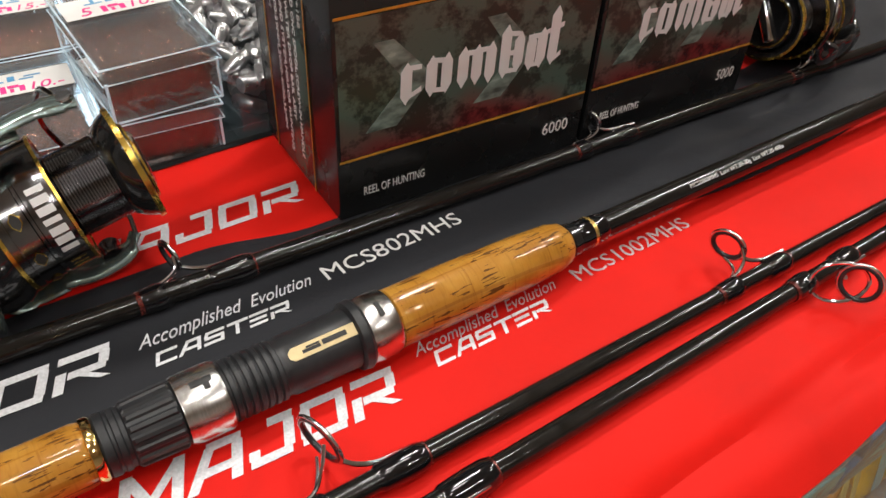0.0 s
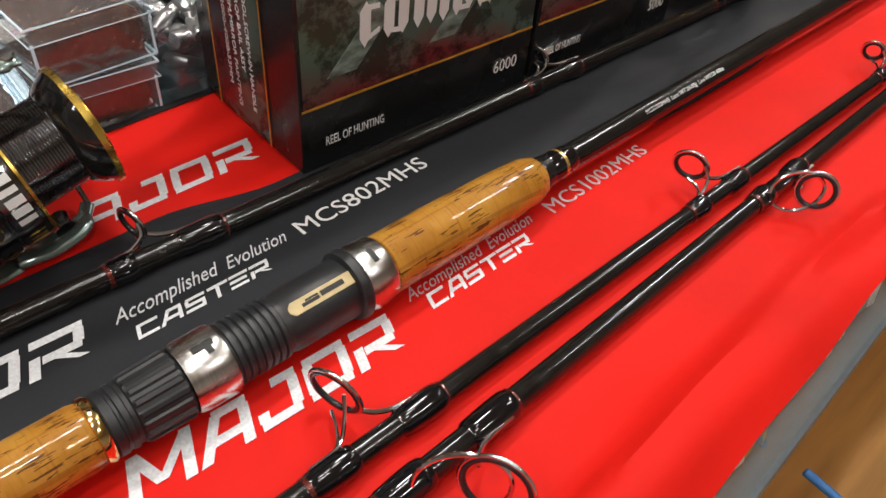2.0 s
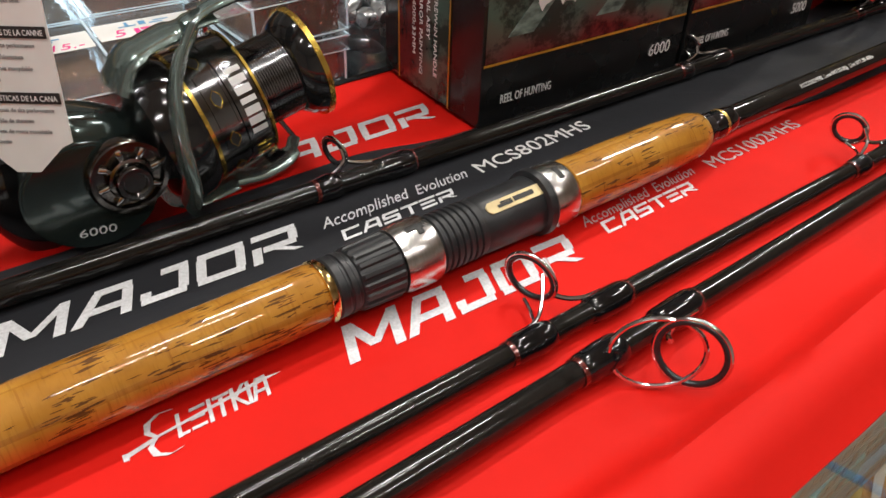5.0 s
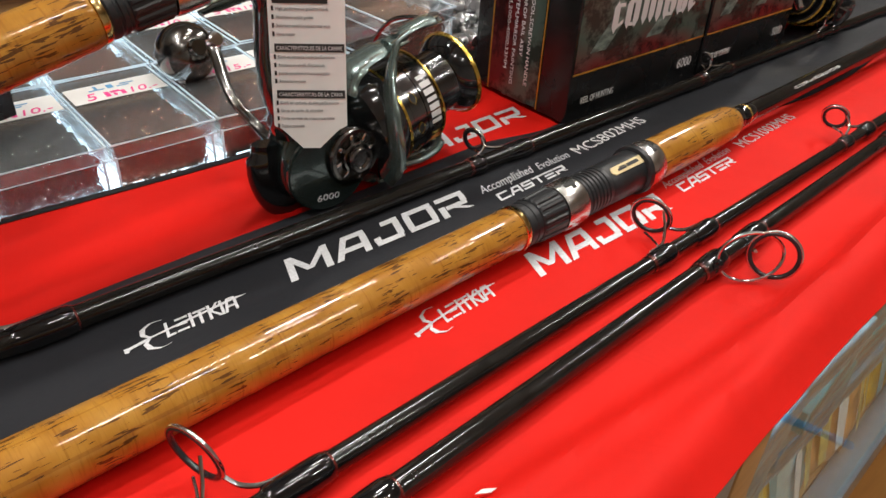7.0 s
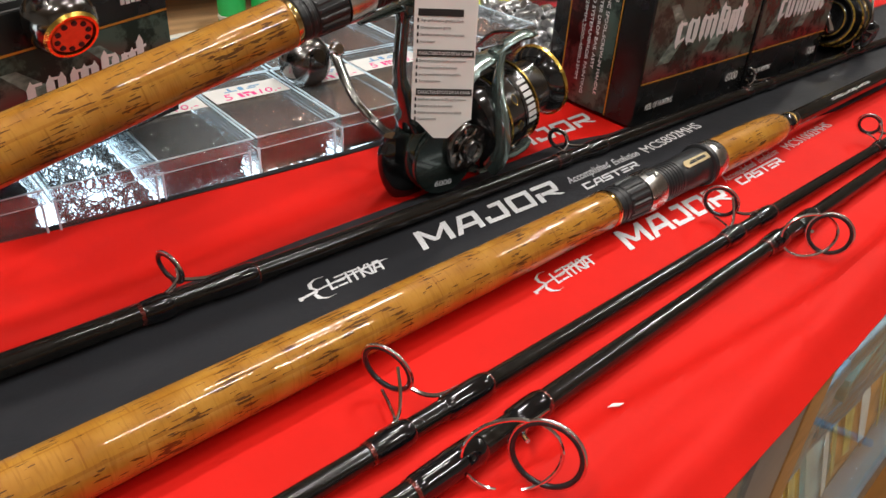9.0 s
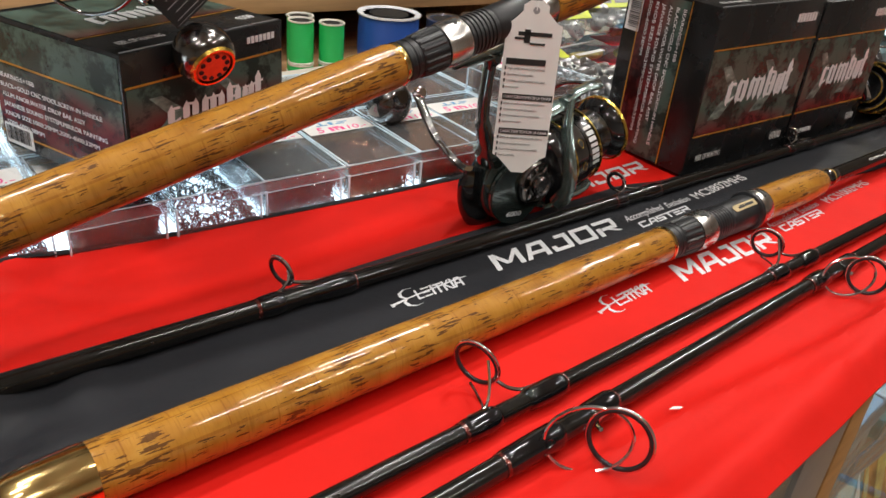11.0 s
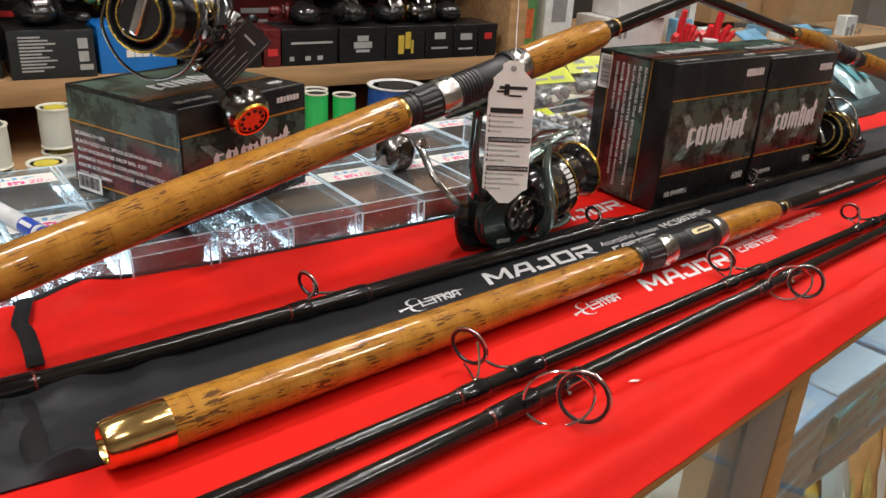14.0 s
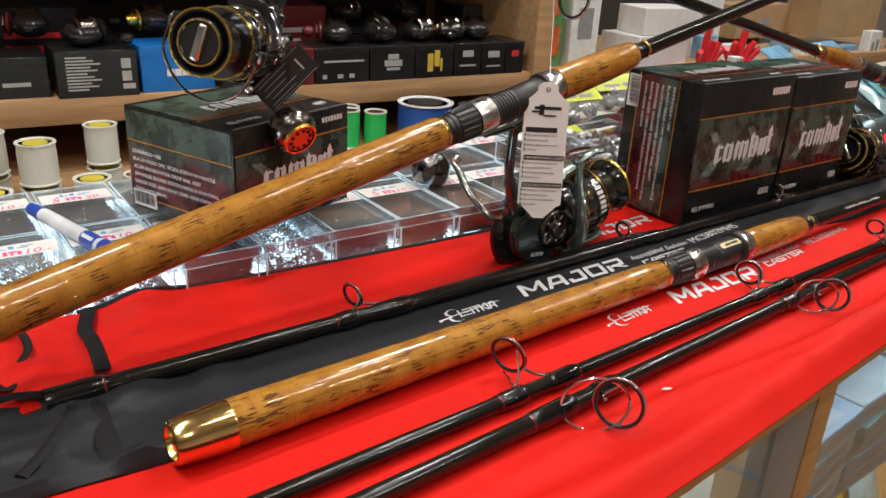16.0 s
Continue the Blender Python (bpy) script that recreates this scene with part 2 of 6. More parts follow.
def gear(x0, x1, r0, r1, teeth, depth):
    """A knurled ring along x, with square teeth, one closed mesh."""
    b = bmesh.new()
    n = teeth * 6
    def ring(x, r, d):
        return [b.verts.new((x, (r + d * (k % 6 < 3)) * math.cos(2 * math.pi * k / n), (r + d * (k % 6 < 3)) * math.sin(2 * math.pi * k / n))) for k in range(n)]
    rings = [ring(x0, r0 - 0.001, 0), ring(x0 + 0.0006, r0, 0), ring(x0 + 0.0015, r0, depth), ring(x1 - 0.0015, r1, depth), ring(x1 - 0.0006, r1, 0), ring(x1, r1 - 0.001, 0)]
    for p, q in zip(rings, rings[1:]):
        for k in range(n):
            b.faces.new((p[k], p[(k + 1) % n], q[(k + 1) % n], q[k]))
    b.faces.new(rings[0])
    b.faces.new(rings[-1])
    return b


def thing(name, label, category, m=None, group="", kind=""):
    ob = new(name)
    ob.empty_display_size = 0.02
    if m is not None:
        ob.matrix_world = m
    return tagged(ob, label, category, group, kind)


def finish(bm, name, mat, smooth=40):
    bmesh.ops.recalc_face_normals(bm, faces=bm.faces)
    me = bpy.data.meshes.new(name)
    bm.to_mesh(me)
    bm.free()
    if mat:
        me.materials.append(mat)
    if smooth:
        me.shade_smooth()
        me.set_sharp_from_angle(angle=radians(smooth))
    return me


def part(name, bm, mat, parent=None, label="", smooth=40, m=None):
    ob = new(name, finish(bm, name, mat, smooth))
    if parent:
        ob.parent = parent
    if m is not None:
        ob.matrix_basis = m
    if label:
        ob["label"] = label
    return ob


def box(sx, sy, sz, bevel=0.0, m=None, segs=2, bm=None):
    """A box with its base centred at the origin, bevelled."""
    b = bmesh.new()
    bmesh.ops.create_cube(b, size=1, matrix=Matrix.Translation((0, 0, sz / 2)) @ Matrix.Diagonal((sx, sy, sz, 1)))
    if bevel:
        bmesh.ops.bevel(b, geom=list(b.edges), offset=bevel, segments=segs, affect="EDGES", profile=0.5)
    if m is not None:
        b.transform(m)
    if bm is not None:
        join(bm, b)
        return bm
    return b


def join(bm, other):
    me = bpy.data.meshes.new("tmp")
    other.to_mesh(me)
    other.free()
    bm.from_mesh(me)
    bpy.data.meshes.remove(me)
    return bm


def lathe(profile, segs=32, m=None, closed=False):
    """A body turned round its x axis: profile of (x, radius)."""
    b = bmesh.new()
    rings = []
    for x, r in profile:
        if r < 1e-6:
            rings.append([b.verts.new((x, 0, 0))])
        else:
            rings.append([b.verts.new((x, r * math.cos(2 * math.pi * i / segs), r * math.sin(2 * math.pi * i / segs))) for i in range(segs)])
    pairs = list(zip(rings, rings[1:]))
    if closed:
        pairs.append((rings[-1], rings[0]))
    for a, c in pairs:
        for i in range(segs):
            j = (i + 1) % segs
            vs = [a[i % len(a)], a[j % len(a)], c[j % len(c)], c[i % len(c)]]
            vs = list(dict.fromkeys(vs))
            if len(vs) > 2:
                b.faces.new(vs)
    if not closed:
        for ring in (rings[0], rings[-1]):
            if len(ring) > 2:
                b.faces.new(ring)
    if m is not None:
        b.transform(m)
    return b


def smooth_path(points, n=8):
    """Catmull-Rom through the points."""
    pts = [Vector(p) for p in points]
    out = []
    for i in range(len(pts) - 1):
        p0, p1, p2, p3 = pts[max(i - 1, 0)], pts[i], pts[i + 1], pts[min(i + 2, len(pts) - 1)]
        for k in range(n):
            t = k / n
            out.append(0.5 * ((2 * p1) + (p2 - p0) * t + (2 * p0 - 5 * p1 + 4 * p2 - p3) * t * t + (3 * p1 - p0 - 3 * p2 + p3) * t ** 3))
    out.append(pts[-1])
    return out


def tube(points, radius, segs=10, flat=1.0, loop=False, caps=True, up=None, bm=None):
    """A bar along points; radius a number or one per point; flat squeezes it along its second axis."""
    b = bm if bm is not None else bmesh.new()
    pts = [Vector(p) for p in points]
    n = len(pts)
    rs = radius if isinstance(radius, (list, tuple)) else [radius] * n
    if len(rs) != n:
        rs = [rs[0] + (rs[-1] - rs[0]) * i / (n - 1) if len(rs) == 2 else rs[min(len(rs) - 1, int(i / (n - 1) * (len(rs) - 1) + 0.5))] for i in range(n)]
    rings, side = [], None
    for i, p in enumerate(pts):
        a = pts[(i - 1) % n] if loop or i > 0 else p
        c = pts[(i + 1) % n] if loop or i < n - 1 else p
        t = (c - a).normalized()
        if up is not None:
            side = t.cross(Vector(up)).normalized()
        elif side is None:
            side = t.cross(Vector((0, 0, 1)) if abs(t.z) < 0.9 else Vector((1, 0, 0))).normalized()
        else:
            side = (side - t * side.dot(t)).normalized()
        nrm = side.cross(t)
        rings.append([b.verts.new(p + rs[i] * (side * math.cos(2 * math.pi * k / segs) + nrm * flat * math.sin(2 * math.pi * k / segs))) for k in range(segs)])
    for i in range(n if loop else n - 1):
        a, c = rings[i], rings[(i + 1) % n]
        for k in range(segs):
            j = (k + 1) % segs
            b.faces.new((a[k], a[j], c[j], c[k]))
    if caps and not loop:
        b.faces.new(rings[0])
        b.faces.new(rings[-1])
    return b


def circle(r, n=28, m=Matrix()):
    return [m @ Vector((r * math.cos(2 * math.pi * i / n), r * math.sin(2 * math.pi * i / n), 0)) for i in range(n)]


def prism(outline, thick, m=None, bevel=0.0, bm=None):
    """A flat plate with that outline in x and y."""
    b = bmesh.new()
    f = b.faces.new([b.verts.new((x, y, 0)) for x, y in outline])
    r = bmesh.ops.extrude_face_region(b, geom=[f])
    bmesh.ops.translate(b, verts=[v for v in r["geom"] if isinstance(v, bmesh.types.BMVert)], vec=(0, 0, thick))
    if bevel:
        bmesh.ops.bevel(b, geom=list(b.edges), offset=bevel, segments=2, affect="EDGES")
    bmesh.ops.triangulate(b, faces=[f for f in b.faces if len(f.verts) > 4])
    if m is not None:
        b.transform(m)
    if bm is not None:
        return join(bm, b)
    return b


def lettering(name, words, size, m, mat, parent, width=None, shear=0.0, thick=0.0001, label="", spacing=1.0):
    """Printed words, as a thin mesh; width: the length that the line takes."""
    cu = bpy.data.curves.new(name, "FONT")
    cu.body, cu.size, cu.shear, cu.extrude, cu.space_character, cu.resolution_u = words, size, shear, thick, spacing, 3
    tmp = bpy.data.objects.new("tmp", cu)
    me = bpy.data.meshes.new_from_object(tmp)
    bpy.data.objects.remove(tmp)
    if width:
        xs = [v.co.x for v in me.vertices]
        k, x0 = width / (max(xs) - min(xs)), min(xs)
        for v in me.vertices:
            v.co.x = (v.co.x - x0) * k
    me.materials.clear()
    me.materials.append(mat)
    ob = new(name, me)
    ob.parent = parent
    ob.matrix_basis = m
    if label:
        ob["label"] = label
    return ob


def bars(rows, thick=0.0002):
    """Flat bars (x0, y0, x1, y1) as one mesh."""
    b = bmesh.new()
    for x0, y0, x1, y1 in rows:
        box(x1 - x0, y1 - y0, thick, 0, Matrix.Translation(((x0 + x1) / 2, (y0 + y1) / 2, 0)), bm=b)
    return b

# ---- the large structure: counter case, room ----
EDGE_Y = 0.130          # front edge of the glass case
counter = thing("display_counter", "glass display counter with wood-edged top and grey aluminium post", "counter", kind="structure")
counter.name = "counter_1"
counter.matrix_world = pose(0, 0.006, 0, 0, 0, 2.7)


def slab(name, x0, x1, y0, y1, z0, z1, mat, parent=None, label="", bevel=0.0):
    return part(name, box(x1 - x0, y1 - y0, z1 - z0, bevel, Matrix.Translation(((x0 + x1) / 2, (y0 + y1) / 2, z0))), mat, parent, label)


slab("top_edge", -1.6, 2.6, EDGE_Y, 0.165, -0.016, -0.003, EDGE_WOOD, counter, "wood-veneer edge strip", 0.0015)
slab("top_plate", -1.6, 2.6, 0.166, 0.486, -0.012, -0.003, DARK_GLASS, counter, "dark glass counter top")
slab("back_plate", -1.6, 2.6, 0.765, 0.80, -0.012, -0.003, CREAM, counter)
slab("post", -0.006, 0.052, EDGE_Y + 0.002, 0.160, -0.4995, -0.0165, ALU, counter, "grey aluminium corner post", 0.001)
slab("post", 0.0525, 0.082, EDGE_Y + 0.001, 0.160, -0.4995, -0.0165, EDGE_WOOD, counter, "wood-veneer post", 0.001)
slab("divider", -0.060, -0.017, 0.143, 0.166, -0.5045, -0.0165, CREAM, counter, "cream laminate divider")
g1 = slab("glass_pane", -1.55, -0.0065, EDGE_Y + 0.004, EDGE_Y + 0.009, -0.499, -0.017, PANE, counter, "clear glass front pane")
g2 = slab("glass_pane", 0.083, 2.5, EDGE_Y + 0.004, EDGE_Y + 0.009, -0.499, -0.017, PANE, counter, "clear glass front pane")
g1.visible_shadow = g2.visible_shadow = False
slab("case_shelf", 0.085, 2.5, 0.155, 0.60, -0.218, -0.210, SHELF_GREY, counter, "grey shelf board inside the case")
slab("case_shelf", -1.5, 0.005, 0.155, 0.60, -0.218, -0.210, SHELF_GREY, counter, "grey shelf board inside the case")
# unseen glowing strips, added to brighten the packs behind the glass
slab("fill_strip", -1.5, 2.4, 0.185, 0.197, -0.022, -0.0125, CASE_FILL, counter, "added fill glow strip, unseen under the case top")
slab("fill_strip", 0.085, 2.4, 0.170, 0.182, -0.228, -0.2185, CASE_FILL, counter, "added fill glow strip, unseen under the case shelf")
slab("fill_strip", -1.5, -0.055, 0.170, 0.182, -0.228, -0.2185, CASE_FILL, counter, "added fill glow strip, unseen under the case shelf")
slab("case_back", -1.55, 2.5, 0.62, 0.63, -0.95, -0.017, CREAM, counter)
slab("bottom_rail", -1.55, 2.5, EDGE_Y, 0.165, -0.570, -0.500, ALU, counter, "grey aluminium bottom rail", 0.002)
slab("base_panel", -1.55, 2.5, 0.20, 0.615, -0.95, -0.522, EDGE_WOOD, counter, "wood-veneer base panel")
slab("case_floor", -1.55, 2.5, 0.166, 0.615, -0.520, -0.505, CARDBOARD, counter, "brown case floor")
slab("top_plate", 0.1925, 2.6, 0.4865, 0.7645, -0.012, -0.003, DARK_GLASS, counter, "dark glass counter top")
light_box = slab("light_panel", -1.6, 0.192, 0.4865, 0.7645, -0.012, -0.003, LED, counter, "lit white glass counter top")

floor = tagged(slab("floor", -3.5, 5.0, -3.0, 3.0, -1.0, -0.95, FLOOR), "brown laminate shop floor", "floor", kind="structure")
ceiling = tagged(slab("ceiling", -3.5, 5.0, -3.0, 3.0, CEIL, CEIL + 0.1, WHITE_WALL), "white ceiling", "ceiling", kind="structure")
for nm, a in (("wall_north", (-3.5, 5.0, 2.2, 2.3)), ("wall_south", (-3.5, 5.0, -3.0, -2.9)), ("wall_west", (-3.5, -3.4, -2.9, 2.2)), ("wall_east", (4.9, 5.0, -2.9, 2.2))):
    tagged(slab(nm, *a, -0.95, CEIL, WHITE_WALL), "plain painted shop wall", "wall", kind="structure")

# ---- cloth bags ----
def sheet(x0, x1, nx, ys, z_of, thick=0.0012):
    """A cloth with two faces: ys(u, v) gives y at v across, z_of(x, y, v) its height."""
    b = bmesh.new()
    nv = 40
    top, low = [], []
    for i in range(nx + 1):
        x = x0 + (x1 - x0) * i / nx
        top.append([]), low.append([])
        for j in range(nv + 1):
            v = j / nv
            y = ys(x, v)
            z = z_of(x, y, v)
            top[-1].append(b.verts.new((x, y, z)))
            low[-1].append(b.verts.new((x, y, z - thick)))
    for i in range(nx):
        for j in range(nv):
            b.faces.new((top[i][j], top[i + 1][j], top[i + 1][j + 1], top[i][j + 1]))
            b.faces.new((low[i][j], low[i][j + 1], low[i + 1][j + 1], low[i + 1][j]))
    for i in range(nx):
        b.faces.new((top[i][0], low[i][0], low[i + 1][0], top[i + 1][0]))
        b.faces.new((top[i][nv], top[i + 1][nv], low[i + 1][nv], low[i][nv]))
    for j in range(nv):
        b.faces.new((top[0][j], top[0][j + 1], low[0][j + 1], low[0][j]))
        b.faces.new((top[nx][j], low[nx][j], low[nx][j + 1], top[nx][j + 1]))
    return b


def ripple(x, y, s, seed):
    return noise.noise(Vector((x * s, y * s * 1.3, seed)))


def smoothstep(a, b, t):
    t = min(1, max(0, (t - a) / (b - a)))
    return t * t * (3 - 2 * t)


def front_y(x):
    return 0.1318 + 0.0472 * x + 0.0030 * ripple(x, 0, 6, 3.1) + 0.0012 * ripple(x, 0, 18, 5.7)


def front_z(x, y, v):
    fold = smoothstep(0.200, 0.165, y)
    d = x * 0.10 + y
    ridge = 0.019 * fold * max(0.0, 0.30 + ripple(d * 2.6, x * 0.22, 10, 1.7)) + 0.0012 * fold * ripple(x, y, 30, 4.4)
    crease = 0.0055 * smoothstep(-0.35, 0.0, x) * math.exp(-((y - 0.176 - 0.012 * ripple(x, 0, 4, 9.1) + 0.02 * x) / 0.006) ** 2)
    edge_d = y - front_y(x)
    lip = -0.0015 * smoothstep(0.003, 0.0, edge_d)
    return 0.0012 + max(0.0, ridge * smoothstep(0.0, 0.02, edge_d) + crease) + lip + 0.0004 * ripple(x, y, 60, 2.0)


red_front = thing("rod_bag", "bright red nylon rod bag lying flat, silver lettering", "rod bag", group="rod bags on the counter")
part("cloth", sheet(-0.62, 1.35, 260, lambda x, v: front_y(x) + (0.326 - front_y(x)) * v, front_z), RED, red_front)


def black_lo(x):
    return 0.309 + 0.003 * ripple(x, 0, 6, 8.2) - 0.014 * smoothstep(0.30, 0.42, x) + 0.010 * smoothstep(0.48, 0.62, x) - 0.008 * math.exp(-((x + 0.36) / 0.05) ** 2) + 0.006 * smoothstep(0.7, 1.2, x)


def black_hi(x):
    return 0.398 + 0.004 * ripple(x, 0, 5, 2.2) - 0.012 * smoothstep(0.13, 0.19, x) + 0.045 * smoothstep(0.5, 0.75, x)


def black_z(x, y, v):
    edge = smoothstep(0.0, 0.06, v) * smoothstep(1.0, 0.94, v)
    wr = max(0.0, ripple(x, y, 26, 6.6)) * 0.0016 + smoothstep(-0.25, -0.38, x) * (0.013 * max(0, ripple(x * 1.5, y, 26, 0.4) + 0.10) + 0.004 * abs(ripple(x, y * 0.7, 55, 2.9)))
    far = 0.0035 * smoothstep(0.25, 0.45, x) * max(0, ripple(x, y * 1.5, 14, 3.3) + 0.2)
    return 0.0030 + edge * (0.0006 + wr + far)


black_bag = thing("rod_bag", "black nylon rod bag lying flat, silver lettering, open flap", "rod bag", group="rod bags on the counter")
part("cloth", sheet(-0.455, 1.3, 240, lambda x, v: black_lo(x) + (black_hi(x) - black_lo(x)) * v, black_z), BLACK_CLOTH, black_bag)


def back_hi(x):
    return 0.503 - 0.024 * smoothstep(-0.30, 0.05, x) + 0.003 * ripple(x, 0, 5, 7.2)


def back_z(x, y, v):
    wr = smoothstep(-0.18, -0.36, x) * (0.013 * max(0, ripple(x * 1.3, y * 0.8, 18, 1.1) + 0.10) + 0.005 * abs(ripple(x, y, 34, 6.1)))
    return 0.0016 + 0.0014 * max(0, ripple(x * 0.6, y, 12, 5.5)) + wr


red_back = thing("rod_bag", "red nylon rod bag with black binding under the reel", "rod bag", group="rod bags on the counter")
part("cloth", sheet(-0.50, 0.98, 200, lambda x, v: 0.386 + (back_hi(x) - 0.386) * v, back_z), RED, red_back)
edge = [(x, back_hi(x), back_z(x, back_hi(x), 1) + 0.0006) for x in [-0.36 + 0.02 * i for i in range(66)]]
part("binding", tube(edge, 0.0026, 8, 0.45), PIPING, red_back, "black binding tape along the edge")
seam = smooth_path([(-0.352, 0.500, 0.0075), (-0.357, 0.486, 0.0085), (-0.364, 0.466, 0.0080), (-0.364, 0.452, 0.0085), (-0.366, 0.43, 0.0078), (-0.369, 0.408, 0.0070)], 6)
part("binding", tube(seam, 0.0052, 8, 0.22), PIPING, red_back, "black binding tape across the mouth")
loop_pts = smooth_path([(-0.44, 0.47, 0.006), (-0.424, 0.487, 0.012), (-0.405, 0.482, 0.014), (-0.402, 0.458, 0.010), (-0.413, 0.44, 0.007), (-0.412, 0.428, 0.006), (-0.423, 0.418, 0.006), (-0.428, 0.43, 0.006)], 8)
part("tie_string", tube(loop_pts, 0.0028, 8, 0.4), PIPING, red_back, "black tie tape in a loop")
flap = smooth_path([(-0.455, 0.39, 0.008), (-0.43, 0.402, 0.010), (-0.405, 0.392, 0.010), (-0.397, 0.372, 0.009), (-0.415, 0.345, 0.008), (-0.435, 0.325, 0.007)], 8)
part("tie_string", tube(flap, 0.0038, 8, 0.35), PIPING, black_bag, "black tie tape on the flap")
hem = smooth_path([(-0.383, 0.392, 0.0065), (-0.386, 0.365, 0.0075), (-0.389, 0.335, 0.007), (-0.392, 0.313, 0.005)], 6)
part("hem", tube(hem, 0.0062, 8, 0.2), PIPING, black_bag)


STROKES = {
    "peak": [((0.10, 0, 0.10, 1), (0.12, 0.96, 0.60, 0.24), (0.60, 0.24, 1.12, 0.96), (1.12, 1, 1.12, 0)), 1.40],
    "gate": [((0.02, 0, 0.34, 0.90), (0.26, 0.90, 0.98, 0.90), (0.90, 0.82, 0.90, 0), (0.22, 0.36, 0.84, 0.36)), 1.14],
    "hook": [((0.40, 0.90, 0.95, 0.90), (0.86, 0.82, 0.86, 0.18), (0.04, 0.10, 0.92, 0.10), (0.12, 0.18, 0.12, 0.38)), 1.12],
    "ring": [((0.02, 0.10, 1.00, 0.10), (0.02, 0.90, 1.00, 0.90), (0.10, 0.18, 0.10, 0.82), (0.92, 0.18, 0.92, 0.82)), 1.18],
    "limb": [((0.10, 0, 0.10, 0.55), (0.00, 0.90, 1.00, 0.90), (0.92, 0.82, 0.92, 0.48), (0.24, 0.42, 0.98, 0.42), (0.50, 0.36, 1.00, 0.06)), 1.12],
    "cup": [((0.02, 0.10, 1.0, 0.10), (0.02, 0.90, 1.0, 0.90), (0.10, 0.18, 0.10, 0.82)), 1.15],
    "step": [((0.0, 0.10, 0.98, 0.10), (0.06, 0.90, 1.0, 0.90), (0.02, 0.50, 0.98, 0.50), (0.10, 0.58, 0.10, 0.82), (0.90, 0.18, 0.90, 0.42)), 1.15],
    "post": [((0.50, 0, 0.50, 0.82), (0.0, 0.90, 1.05, 0.90)), 1.10],
    "comb": [((0.02, 0.10, 0.95, 0.10), (0.02, 0.90, 1.0, 0.90), (0.02, 0.50, 0.90, 0.50)), 1.10],
    "bar": [((0.12, 0, 0.12, 1),), 0.34],
    "leg": [((0.12, 0, 0.12, 1), (0.12, 0.08, 0.70, 0.08)), 0.80],
    "fork": [((0.12, 0, 0.12, 1), (0.18, 0.45, 0.85, 1.0), (0.30, 0.50, 0.95, 0.0)), 1.0],
}


def slant_shapes(kinds, x, y, width, height, lean=0.35, bar=0.19):
    """A row of slanted stroke shapes that fills width and height; base corner at x, y."""
    b = bmesh.new()
    u = width / sum(STROKES[k][1] for k in kinds)
    cx, lift = 0.0, 0.0
    for kind in kinds:
        strokes, wide = STROKES[kind]
        for x0, y0, x1, y1 in strokes:
            ax, ay, bx, by = (cx + x0) * u, y0 * height, (cx + x1) * u, y1 * height
            half = bar * height * 0.5
            if abs(by - ay) < 1e-6:
                quad = [(ax, ay - half), (bx, ay - half), (bx, ay + half), (ax, ay + half)]
            else:
                hw = half * 1.2
                quad = [(ax - hw, ay), (ax + hw, ay), (bx + hw, by), (bx - hw, by)]
            prism([(px + lean * py, py) for px, py in quad], 0.00022 + lift, bm=b)
            lift = (lift + 0.00002) % 0.00011
        cx += wide
    b.transform(Matrix.Translation((x, y, 0)))
    return b


MAJ = ("peak", "gate", "hook", "ring", "limb")
CAS = ("cup", "gate", "step", "post", "comb", "limb")


def emblem(length, height):
    """A long blade with a curved guard and a row of spiky strokes over it."""
    b = slant_shapes(("leg", "comb", "bar", "post", "fork", "bar", "gate"), length * 0.30, height * 0.26, length * 0.60, height * 0.52, 0.25, 0.12)
    prism([(0, height * 0.34), (length * 0.20, height * 0.44), (length * 0.20, height * 0.52), (0, height * 0.43)], 0.00025, bm=b)
    prism([(length * 0.20, height * 0.47), (length * 1.02, height * 0.66), (length * 0.9, height * 0.71), (length * 0.20, height * 0.52)], 0.00018, bm=b)
    arc = [(0.30, 0.06), (0.22, 0.02), (0.155, 0.14), (0.145, 0.34), (0.20, 0.50), (0.165, 0.66), (0.19, 0.86), (0.27, 0.98), (0.35, 0.94)]
    thin = (0.006, 0.016, 0.022, 0.018, 0.012, 0.018, 0.022, 0.016, 0.006)
    for (p, q), (e, f) in zip(zip(arc, arc[1:]), zip(thin, thin[1:])):
        prism([((p[0] - e) * length, p[1] * height), ((p[0] + e) * length, p[1] * height), ((q[0] + f) * length, q[1] * height), ((q[0] - f) * length, q[1] * height)], 0.00023, bm=b)
    prism([(-0.012 * length, 0.31 * height), (0.02 * length, 0.29 * height), (0.028 * length, 0.44 * height), (-0.006 * length, 0.46 * height)], 0.0002, bm=b)
    return b


def on_cloth(ob, z):
    """Lays the thin print onto the cloth: each vertex keeps its own small height above it."""
    m = ob.matrix_basis
    mi = m.inverted()
    for v in ob.data.vertices:
        w = m @ v.co
        w.z = z(w.x, w.y) + 0.0003 + v.co.z
        v.co = mi @ w
    return ob


